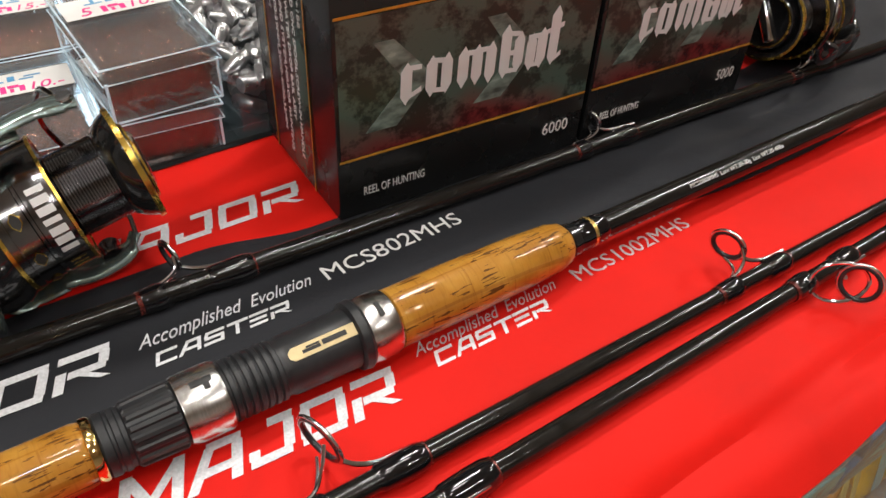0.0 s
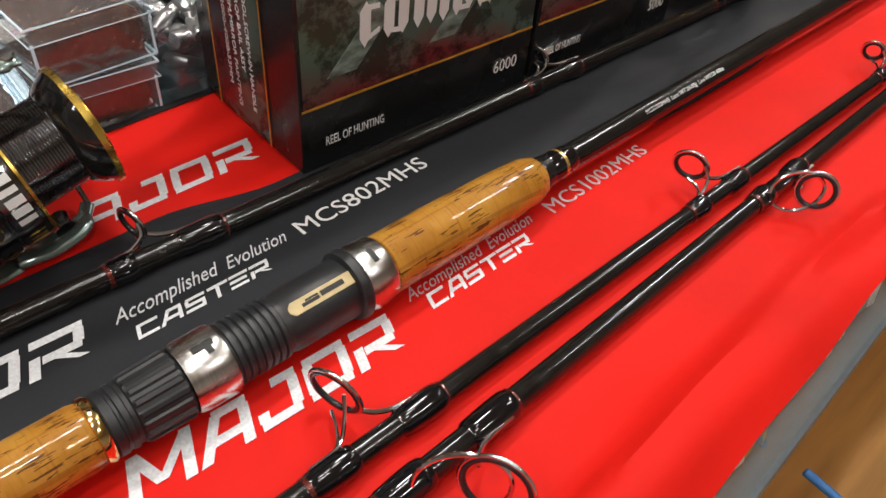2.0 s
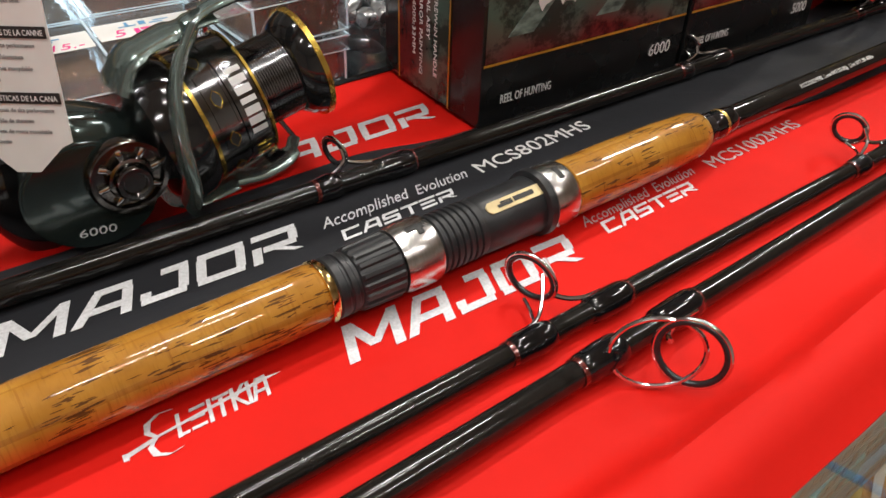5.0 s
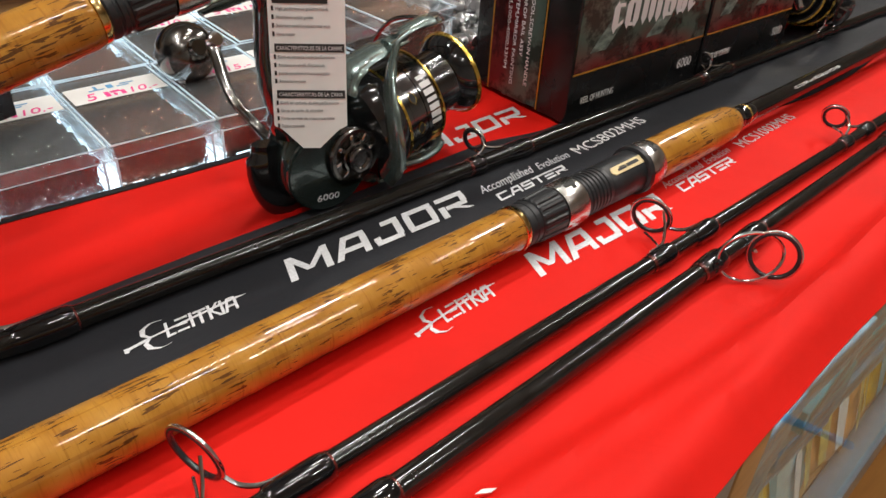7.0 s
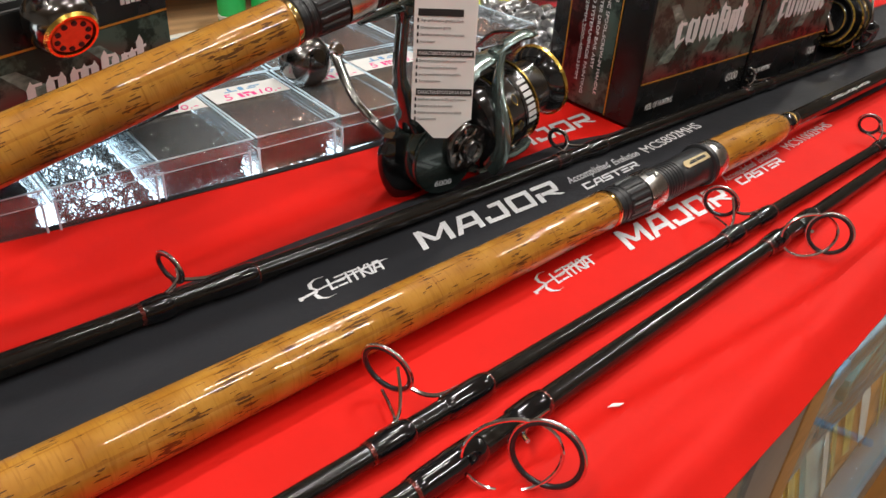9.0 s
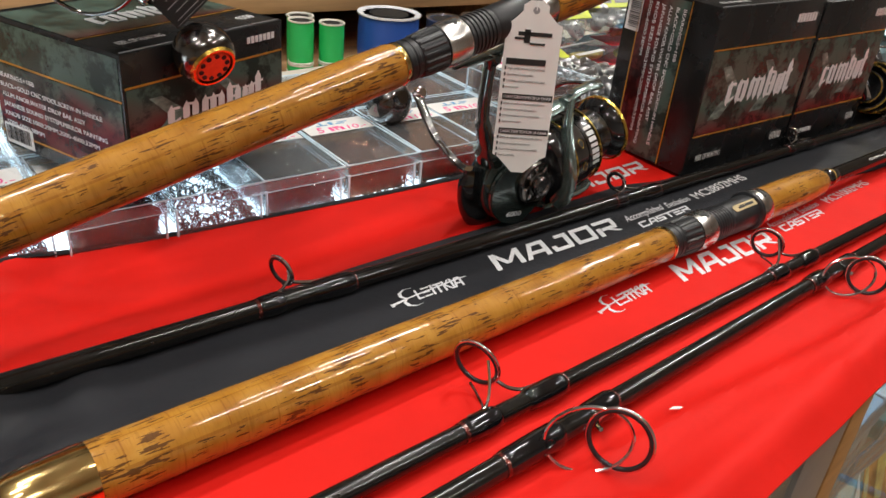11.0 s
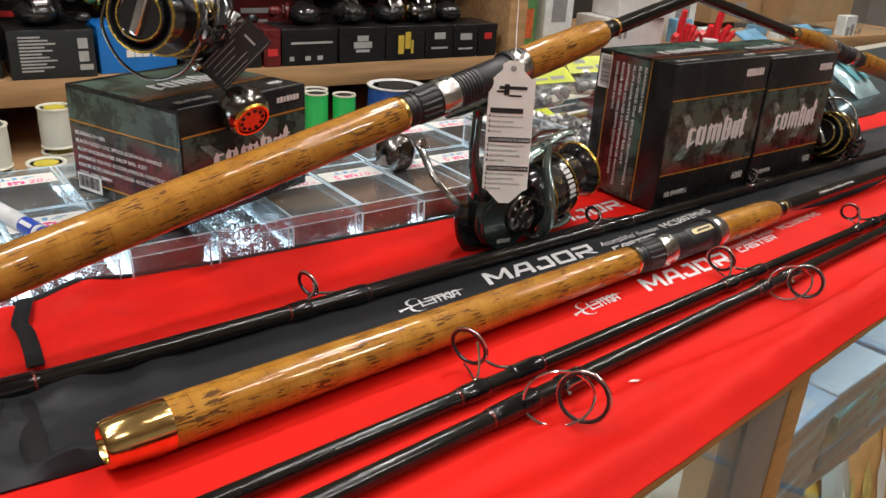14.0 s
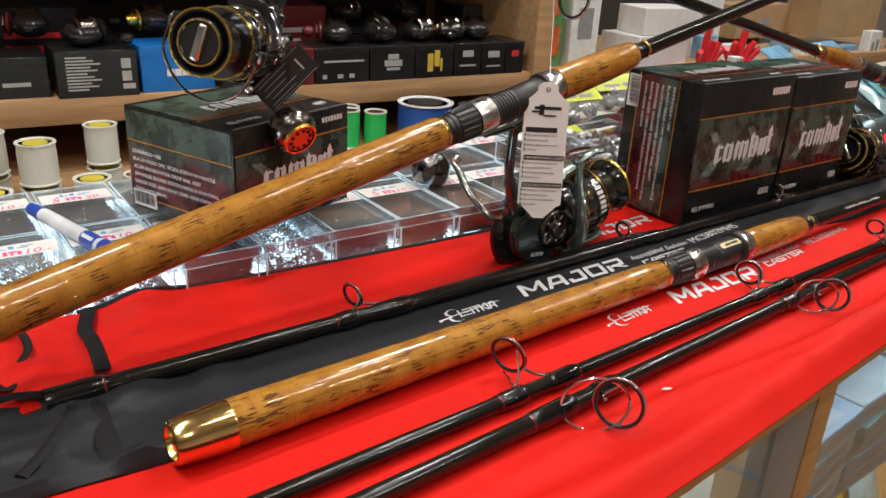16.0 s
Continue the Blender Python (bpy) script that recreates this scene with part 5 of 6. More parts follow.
for i, (y, words) in enumerate(((-0.0335, ""), (-0.0565, "CARACTERISTIQUES DE LA CANNE"), (-0.0795, "CARACTERISTICAS DE LA CANA"))):
    hd = part("heading", bars([(-0.016, y - 0.0040, 0.0175 if i else 0.010, y)]), BLACK_INK, tag, "black heading strip", 0, fx(0, 0))
    if words:
        lettering("print", words, 0.0028, FX @ Matrix.Translation((-0.015, y - 0.0030, 0.0009)), WHITE_PRINT, tag, 0.0315)
    lines = (["High performance graphite blank", "Aluminium oxide guides", "Stainless steel hooded reel seat", "Hook keeper"], ["Blank en carbone haute performance", "Anneaux en oxyde d'aluminium", "porte-moulinet a vis inoxydable", "Accroche hamecon"], ["Blank en carbono de alta performance", "Guias en oxido de aluminio", "Porta carrete de rosca inoxidable", "Sujeta anzuelo"])[i]
    for j, s in enumerate(lines):
        yy = y - 0.0072 - j * 0.0040
        part("bullet", bars([(-0.0165, yy - 0.0003, -0.0155, yy + 0.0019)]), BLACK_INK, tag, "black bullet", 0, fx(0, 0))
        lettering("print", s, 0.0023, fx(-0.0145, yy), GREY_INK, tag, 0.00080 * len(s))
part("string", tube(smooth_path([(0, -0.0008, -0.003), (0.001, 0.002, 0.006), (0.003, 0.020, 0.022), (0.004, 0.030, 0.052), (0.002, 0.030, 0.080)], 6), 0.0003, 6), WHITE_CARD, tag, "thin clear string")

tag2 = thing("hang_tag", "black hang tag with white stitching beside the reel", "tag", frame_of((-0.180, 0.474, 0.187), (0.50, -0.40, -0.62), (0.62, -0.50, 0.62)), "hang tags")
part("card", prism([(-0.012, -0.052), (0.012, -0.052), (0.012, 0), (-0.012, 0)], 0.0006, FX), BLACK_INK, tag2, "black card", 0)
part("mark", bars([(-0.008 + 0.004 * i, -0.048 + 0.003 * (i % 2), -0.0075 + 0.004 * i, -0.018 - 0.004 * (i % 3)) for i in range(5)] + [(-0.0108, -0.050, -0.0105, -0.002), (0.0105, -0.050, 0.0108, -0.002), (-0.005, -0.011, 0.005, -0.0095)]), PALE_INK, tag2, "pale print", 0, fx(0, 0))

# ---- clear boxes of swivels on the lit counter ----
SWIVEL_DARK = simple("black_nickel_swivels", (0.40, 0.385, 0.38), 0.20, 1.0, 0.4, 300)
SWIVEL_RED = simple("bronze_swivels", (0.46, 0.23, 0.16), 0.20, 1.0, 0.4, 300)
PINK = simple("pink_marker_ink", (0.85, 0.05, 0.28), 0.5)
BLUE_INK = simple("blue_marker_ink", (0.12, 0.35, 0.6), 0.5)
LABEL = simple("paper_label", (0.8, 0.79, 0.77), 0.6, 0, 0.05)


def swivel_heap(seed, w, d, h, n):
    """Small rings and barrels heaped in a tray."""
    rnd = random.Random(seed)
    verts, faces = [], []
    unit = []
    R, q, ns, nt_ = 0.0026, 0.00055, 9, 3
    for i in range(ns):
        for j in range(nt_):
            a, c = 2 * math.pi * i / ns, 2 * math.pi * j / nt_
            unit.append(Vector(((R + q * math.cos(c)) * math.cos(a) * 1.45, (R + q * math.cos(c)) * math.sin(a), q * math.sin(c))))
    uf = [(i * nt_ + j, ((i + 1) % ns) * nt_ + j, ((i + 1) % ns) * nt_ + (j + 1) % nt_, i * nt_ + (j + 1) % nt_) for i in range(ns) for j in range(nt_)]
    if h > 0.01:
        # the packed lower layers, as one lumpy mass
        nx, ny = 14, 22
        for a in range(nx + 1):
            for c in range(ny + 1):
                x, y = (a / nx - 0.5) * (w - 0.010), (c / ny - 0.5) * (d - 0.010)
                verts.append(Vector((x, y, h * (0.48 + 0.14 * noise.noise(Vector((x * 160, y * 160, seed)))))))
        faces += [(a * (ny + 1) + c, (a + 1) * (ny + 1) + c, (a + 1) * (ny + 1) + c + 1, a * (ny + 1) + c + 1) for a in range(nx) for c in range(ny)]
        rim = [(a, 0) for a in range(nx)] + [(nx, c) for c in range(ny)] + [(a, ny) for a in range(nx, 0, -1)] + [(0, c) for c in range(ny, 0, -1)]
        low = len(verts)
        for a, c in rim:
            p = verts[a * (ny + 1) + c]
            verts.append(Vector((p.x, p.y, 0)))
        for k in range(len(rim)):
            k2 = (k + 1) % len(rim)
            faces.append((rim[k][0] * (ny + 1) + rim[k][1], low + k, low + k2, rim[k2][0] * (ny + 1) + rim[k2][1]))
    for _ in range(n):
        x, y = rnd.uniform(-w / 2 + 0.002, w / 2 - 0.002), rnd.uniform(-d / 2 + 0.002, d / 2 - 0.002)
        if rnd.random() < 0.45:
            # against the walls, where the layers show
            k = rnd.uniform(0, w + d)
            e = rnd.choice((-1, 1)) * rnd.uniform(0.5, 0.5)
            off = rnd.uniform(0.0018, 0.0042)
            if k < w:
                y = e * d - math.copysign(off, e)
            else:
                x = e * w - math.copysign(off, e)
        side = min(w / 2 - abs(x), d / 2 - abs(y))
        z = rnd.uniform(0.0015, h) if side < 0.0045 else rnd.uniform(h * 0.62, h * 1.02) + 0.003 * noise.noise(Vector((x * 60, y * 60, seed)))
        m = Matrix.Translation((x, y, z)) @ Euler((rnd.uniform(0, 3), rnd.uniform(0, 3), rnd.uniform(0, 6))).to_matrix().to_4x4()
        o = len(verts)
        verts += [m @ v for v in unit]
        faces += [tuple(o + k for k in f) for f in uf]
    me = bpy.data.meshes.new("swivels")
    me.from_pydata([tuple(v) for v in verts], [], faces)
    me.shade_smooth()
    return me


PW, PD, PH = 0.0612, 0.103, 0.034
HEAPS = []
for k, (mt, hh, nn) in enumerate(((SWIVEL_DARK, 0.0220, 1500), (SWIVEL_RED, 0.0215, 1500), (SWIVEL_DARK, 0.0080, 420), (SWIVEL_RED, 0.0225, 1500))):
    me = swivel_heap(11 + k, PW - 0.006, PD - 0.008, hh, nn)
    me.materials.append(mt)
    HEAPS.append(me)
LABELS = []


def tray_mesh():
    return finish(shell(PW, PD, PH - 0.003, 0.0012), "tray", CLEAR, 0)


def lid_mesh():
    return finish(shell(PW + 0.0034, PD + 0.0034, 0.009, 0.0012, Matrix.Translation((0, 0, PH - 0.009)), True), "lid", VEILED, 0)


def edge_mesh():
    """The thick rounded rim of the lid and the foot of the tray; their pale colour imitates caught light."""
    w, d = PW / 2 + 0.0017, PD / 2 + 0.0017
    b = tube([(-w, -d, PH), (w, -d, PH), (w, d, PH), (-w, d, PH)], 0.0007, 6, loop=True)
    tube([(-w, -d, PH - 0.009), (w, -d, PH - 0.009), (w, d, PH - 0.009), (-w, d, PH - 0.009)], 0.0004, 6, loop=True, bm=b)
    w, d = PW / 2 - 0.0004, PD / 2 - 0.0004
    tube([(-w, -d, 0.001), (w, -d, 0.001), (w, d, 0.001), (-w, d, 0.001)], 0.0008, 6, loop=True, bm=b)
    for sx, sy in ((-1, -1), (1, -1), (1, 1), (-1, 1)):
        tube([(sx * w, sy * d, 0.001), (sx * w, sy * d, PH - 0.009)], 0.0008, 6, bm=b)
    return finish(b, "rim", EDGE_GLINT)


TRAY, LID, RIM = tray_mesh(), lid_mesh(), edge_mesh()


def swivel_box(x, y, z, heap, labelled, yaw=0.0, price="10.-"):
    r = thing("tackle_box", "clear plastic lidded box of small metal swivels" + (", handwritten label" if labelled else ""), "tackle box", pose(x, y, z, 0, 0, yaw), "clear boxes on the lit counter")
    for nm, me in (("tray", TRAY), ("lid", LID), ("rim", RIM)):
        o = new(nm, me)
        o.parent = r
        o.visible_shadow = False
    o = new("swivels", HEAPS[heap])
    o.parent = r
    o.location = (0, 0, 0.0014)
    tagged(o, "heap of small metal swivels", kind="stuff")
    if labelled:
        lab = part("price_label", bars([(-0.030, 0.010, 0.030, 0.036)], 0.0002), LABEL, r, "white paper price label", 0, Matrix.Translation((0, 0, PH + 0.0003)))
        part("ink", bars([(-0.016, 0.026, -0.006, 0.0275), (-0.012, 0.0275, -0.010, 0.033), (-0.004, 0.026, 0.000, 0.032), (0.002, 0.026, 0.010, 0.0275), (0.005, 0.029, 0.014, 0.0305)], 0.0001), BLUE_INK, lab, "blue handwriting", 0, Matrix.Translation((0, 0, 0.0003)))
        part("ink", bars([(-0.009, 0.013, -0.006, 0.021), (-0.005, 0.018, 0.001, 0.021), (-0.004, 0.013, -0.002, 0.017), (0.001, 0.013, 0.004, 0.0195)], 0.0001), PINK, lab, "pink handwriting", 0, Matrix.Translation((0, 0, 0.0003)))
        lettering("ink", "5", 0.015, Matrix.Translation((-0.022, 0.0125, PH + 0.0006)), PINK, r, None, 0.2, label="pink handwritten number")
        lettering("ink", price, 0.012, Matrix.Translation((0.007, 0.0125, PH + 0.0006)), PINK, r, 0.018, 0.2, label="pink handwritten price")
    return r


rr = random.Random(5)


def row_y(x):
    """The front line of the boxes, a little askew to the counter."""
    return 0.4835 - 0.062 * min(x + 0.012, 0.03)


xs = [-0.519, -0.449, -0.380, -0.3105, -0.2415, -0.1735, -0.1085, -0.0415, 0.0265, 0.0905, 0.1570]
for i, x in enumerate(xs):
    swivel_box(x - 0.0035, row_y(x) + PD / 2 + 0.0012 * rr.uniform(-1, 1), -0.0028, [0, 1, 2, 2, 0, 2, 0, 3, 1, 3, 1][i], True, -3.5 + rr.uniform(-0.8, 0.8), rr.choice(("10.-", "10.-", "15.-")))
for i, x in enumerate([-0.519, -0.449, -0.380, -0.3105, -0.2415, -0.1735, -0.1045, -0.035, 0.034, 0.103, 0.172]):
    swivel_box(x, row_y(x) + 0.110 + PD / 2, -0.0028, [0, 0, 0, 0, 0, 1, 0, 3, 0, 1, 3][i], i not in (4,), -3.5 + rr.uniform(-0.8, 0.8), rr.choice(("10.-", "15.-", "20.-")))
slim = thing("slim_case", "flat clear plastic case lying under the carton", "plastic case", pose(-0.222, 0.575, PH - 0.0024, 0, 0, 19))
o = part("case_body", box(0.12, 0.11, 0.0105, 0.002), CLEAR, slim, "clear flat case")
o.visible_shadow = False
# two more stacked by the sinkers
swivel_box(0.1530, row_y(0.156) + 0.001 + PD / 2, -0.0028 + PH + 0.001, 3, True, 1.0)

# ---- sinkers ----
LEAD = simple("bright_lead", (0.55, 0.55, 0.56), 0.28, 0.9, 0.2, 200, 0.1, 300)
bin_ = thing("sinker_bin", "clear open plastic bin heaped with bullet sinkers", "plastic bin", pose(0.2450, 0.545, -0.0028))
b = shell(0.105, 0.125, 0.040, 0.0015)
o = part("bin", b, CLEAR, bin_, "clear plastic bin", 0)
o.visible_shadow = False
part("label", bars([(-0.046, 0.006, 0.012, 0.032)], 0.0002), LABEL, bin_, "white paper label", 0, Matrix.Translation((0.03, -0.0632, 0)) @ Matrix.Rotation(radians(90), 4, "X"))
lettering("ink", "4", 0.022, Matrix.Translation((0.028, -0.0636, 0.011)) @ Matrix.Rotation(radians(90), 4, "X"), BLUE_INK, bin_)
sk_me = finish(lathe([(-0.0085, 0.0016), (-0.0085, 0.0044), (-0.006, 0.0050), (-0.001, 0.0047), (0.005, 0.0034), (0.0085, 0.0020), (0.0085, 0.0009)], 12), "sinker", LEAD)
for i in range(290):
    x, y = rr.uniform(-0.046, 0.046), rr.uniform(-0.056, 0.056)
    top = 0.034 + 0.026 * (1 - (x / 0.055) ** 2) * (1 - (y / 0.075) ** 2)
    z = (0.72 + 0.28 * (i % 8) / 7) * top if rr.random() < 0.7 else rr.uniform(0.008, top)
    o = new("sinker", sk_me)
    o.parent = bin_
    o.matrix_basis = pose(x, y, z, 0, rr.uniform(-40, 40), rr.uniform(0, 360))

# bags of larger sinkers with yellow headers behind
YELLOW = simple("yellow_green_header_card", (0.55, 0.62, 0.04), 0.4, 0, 0.15, 40)
BAG = glass_material("thin_plastic_bag", (0.95, 0.96, 0.93), 0.12, 0.85)
big = finish(tube(smooth_path([(-0.022, 0, 0), (-0.012, 0, 0), (0.006, 0, 0), (0.022, 0, 0)], 5), [0.003, 0.0075, 0.0085, 0.003], 12), "egg_sinker", LEAD)
for k, (bx, by, bz, yaw) in enumerate(((0.262, 0.628, -0.003, 8), (0.345, 0.690, 0.030, -6), (0.455, 0.705, 0.034, -10))):
    bag = thing("sinker_bag", "clear plastic bag of lead sinkers with yellow header card", "plastic bag", pose(bx, by, bz, 0, 0, yaw), "bags of sinkers")
    pil = bmesh.new()
    bmesh.ops.create_uvsphere(pil, u_segments=24, v_segments=12, radius=1)
    for v in pil.verts:
        n = noise.noise(v.co * 2.2 + Vector((k * 3, 0, 0)))
        v.co = Vector((v.co.x * 0.050, v.co.y * 0.042, 0.020 + v.co.z * 0.020)) * (1 + 0.12 * n)
    o = part("bag", pil, BAG, bag, "clear plastic pouch")
    o.visible_shadow = False
    hd = prism([(-0.045, 0), (0.045, 0), (0.045, 0.028), (-0.045, 0.028)], 0.0008)
    hd.transform(Matrix.Translation((0, -0.026, 0.036)) @ Matrix.Rotation(radians(22 + 10 * k), 4, "X"))
    part("header_card", hd, YELLOW, bag, "yellow-green header card", 0)
    part("print", bars([(-0.03, 0.006, 0.0, 0.010), (0.006, 0.006, 0.03, 0.012), (-0.03, 0.016, -0.01, 0.022)]), GREY_INK, bag, "dark print", 0, Matrix.Translation((0, -0.0263, 0.0370)) @ Matrix.Rotation(radians(22 + 10 * k), 4, "X"))
    for i in range(16):
        o = new("sinker", big)
        o.parent = bag
        o.matrix_basis = pose(rr.uniform(-0.026, 0.026), rr.uniform(-0.024, 0.024), rr.uniform(0.010, 0.032), rr.uniform(0, 90), rr.uniform(-30, 30), rr.uniform(0, 180))

# ---- marker pen and paper labels ----
pen = thing("marker_pen", "white marker pen with a blue cap lying on the boxes", "pen", axis((-0.353, 0.655, 0.0375), (-0.322, 0.520, 0.0365)))
BLUE = simple("blue_plastic", (0.03, 0.08, 0.5), 0.3)
PENWHITE = simple("white_plastic", (0.75, 0.77, 0.8), 0.35)
part("barrel", lathe([(0.022, 0.0060), (0.024, 0.0064), (0.095, 0.0064), (0.118, 0.0060)], 24), PENWHITE, pen, "white barrel")
part("cap", lathe([(0.0, 0.0040), (0.001, 0.0052), (0.022, 0.0064), (0.0225, 0.0058)], 24), BLUE, pen, "blue end plug")
part("cap", lathe([(0.118, 0.0066), (0.119, 0.0070), (0.134, 0.0066), (0.1385, 0.0055), (0.139, 0.0)], 24), BLUE, pen, "blue cap")
part("band", lathe([(0.092, 0.0064), (0.0922, 0.0066), (0.112, 0.0064), (0.1122, 0.0060)], 24), BLUE, pen, "blue printed band")
part("print", bars([(0.094, -0.0016, 0.11, 0.0016)]), WHITE_PRINT, pen, "white mark", 0, Matrix.Rotation(radians(40), 4, "X") @ Matrix.Translation((0, 0, 0.0064)))

# ---- back shelf with reels, boxes, line spools ----
S = pose(-0.27, 1.25, 0.002, 0, 0, -7)
DARKWOOD = simple("dark_back_panel", (0.03, 0.028, 0.028), 0.6)
shelf = thing("wall_shelf", "wooden shelf with dark back behind the counter", "shelf", S, kind="structure")
shelf.name = "shelf_1"


def sslab(name, u0, u1, v0, v1, w0, w1, mat, label="", bevel=0.001):
    return part(name, box(u1 - u0, v1 - v0, w1 - w0, bevel, Matrix.Translation(((u0 + u1) / 2, (v0 + v1) / 2, w0))), mat, shelf, label)


sslab("board", -0.9, 0.985, 0.0, 0.45, -0.040, 0.0, WOOD, "wooden shelf board")
sslab("board", 1.03, 2.6, 0.0, 0.45, -0.040, 0.0, WOOD, "wooden shelf board")
sslab("post", 0.9855, 1.0295, -0.006, 0.45, -0.95, 0.62, WOOD, "wooden upright")
# unseen upper board, added only to keep lamp light off the shelf goods
sslab("board", -0.9, 0.985, 0.0, 0.45, 0.30, 0.33, WOOD, "unseen wooden board added to shade the shelf")
sslab("back_panel", -0.9, 2.6, 0.46, 0.475, -0.95, 0.9, DARKWOOD, "dark back panel")
sslab("base", -0.9, 2.6, -0.42, 0.45, -0.16, -0.122, WOOD, "lower wooden board")
CARTON_BLACK = simple("black_carton", (0.012, 0.012, 0.013), 0.3, 0, 0.2, 20)
CARTON_BLUE = simple("blue_carton", (0.005, 0.16, 0.55), 0.35, 0, 0.08, 20)
CARTON_RED = simple("dark_red_carton", (0.12, 0.012, 0.014), 0.35, 0, 0.2, 20)
GOLD_INK = simple("yellow_ink", (0.65, 0.45, 0.06), 0.5)
RED_INK = simple("red_ink", (0.6, 0.03, 0.03), 0.5)


def carton(u, v, w, sx, sy, sz, mat, rows, ink, label, yaw=0.0):
    r = thing("carton", label, "box", S @ pose(u + sx / 2, v + sy / 2, w, 0, 0, yaw), "cartons on the back shelf")
    part("carton_body", box(sx, sy, sz, 0.001, None, 1), mat, r)
    part("lid_edge", box(sx + 0.001, sy + 0.001, sz * 0.22, 0.0008, Matrix.Translation((0, 0, sz * 0.8)), 1), mat, r, "carton lid")
    if rows:
        part("print", bars([(a * sx - sx / 2, b_ * sz, c * sx - sx / 2, d_ * sz) for a, b_, c, d_ in rows], 0.0003), ink, r, "printed blocks", 0, Matrix.Translation((0, -sy / 2 - 0.0007, 0)) @ Matrix.Rotation(radians(90), 4, "X"))
    return r


lines = [(0.12, 0.86 - 0.07 * i, 0.12 + 0.42 * (0.6 + 0.4 * ((i * 7) % 5) / 4), 0.895 - 0.07 * i) for i in range(11)] + [(0.80, 0.62, 0.92, 0.84), (0.80, 0.34, 0.92, 0.56), (0.80, 0.16, 0.96, 0.28)]
carton(-0.055, 0.02, 0, 0.128, 0.10, 0.060, CARTON_BLACK, [(0.5, 0.3, 0.8, 0.4)], PALE_INK, "plain black reel carton on the wooden shelf")
carton(0.082, 0.0, 0, 0.118, 0.10, 0.070, CARTON_BLACK, lines, PALE_INK, "black reel carton with pale small print and three badges")
carton(0.205, 0.015, 0, 0.120, 0.09, 0.072, CARTON_BLUE, [(0.34, 0.34, 0.44, 0.5), (0.45, 0.34, 0.54, 0.5), (0.55, 0.34, 0.64, 0.5), (0.68, 0.34, 0.78, 0.5), (0.79, 0.34, 0.9, 0.5)], WHITE_PRINT, "bright blue reel carton with white logo", 3)
dots = [(0.12, 0.14, 0.2, 0.26), (0.40, 0.14, 0.5, 0.26), (0.62, 0.14, 0.72, 0.26), (0.15, 0.6, 0.9, 0.66)]
blob = [(0.35, 0.3, 0.65, 0.38), (0.3, 0.42, 0.7, 0.6), (0.38, 0.62, 0.62, 0.78)]
for u, sx, ink, rows, mt in ((0.335, 0.13, RED_INK, [(0.62, 0.2, 0.72, 0.8), (0.76, 0.3, 0.84, 0.7)], CARTON_BLACK), (0.470, 0.030, RED_INK, [(0.2, 0.3, 0.8, 0.5)], CARTON_RED), (0.503, 0.105, PALE_INK, dots, CARTON_BLACK), (0.612, 0.093, PALE_INK, blob, CARTON_BLACK), (0.708, 0.083, GOLD_INK, [(0.3, 0.2, 0.45, 0.75), (0.48, 0.35, 0.62, 0.85), (0.64, 0.2, 0.7, 0.6)], CARTON_BLACK), (0.794, 0.062, PALE_INK, [(0.3, 0.6, 0.7, 0.8), (0.2, 0.3, 0.8, 0.36)], CARTON_BLACK), (0.859, 0.055, PALE_INK, [(0.25, 0.55, 0.75, 0.75), (0.2, 0.25, 0.8, 0.3)], CARTON_BLACK), (0.917, 0.045, RED_INK, [(0.3, 0.55, 0.7, 0.75)], CARTON_BLACK)):
    carton(u, 0.0, 0, sx, 0.09, 0.062, mt, rows, ink, "black reel carton with small printed mark")
for i, (u, sx, mt) in enumerate(((-0.16, 0.15, CARTON_BLACK), (0.0, 0.14, CARTON_BLACK), (0.15, 0.15, CARTON_BLACK), (0.31, 0.14, CARTON_BLACK), (0.46, 0.13, CARTON_RED), (0.60, 0.16, CARTON_BLACK), (0.78, 0.12, CARTON_RED), (0.91, 0.05, CARTON_BLACK))):
    carton(u, 0.16, 0, sx, 0.12, 0.075 + 0.04 * (i % 3 == 1), mt, [(0.2, 0.4, 0.6, 0.5), (0.2, 0.6, 0.8, 0.68)], RED_INK if i % 2 else PALE_INK, "dark reel carton at the back of the shelf")


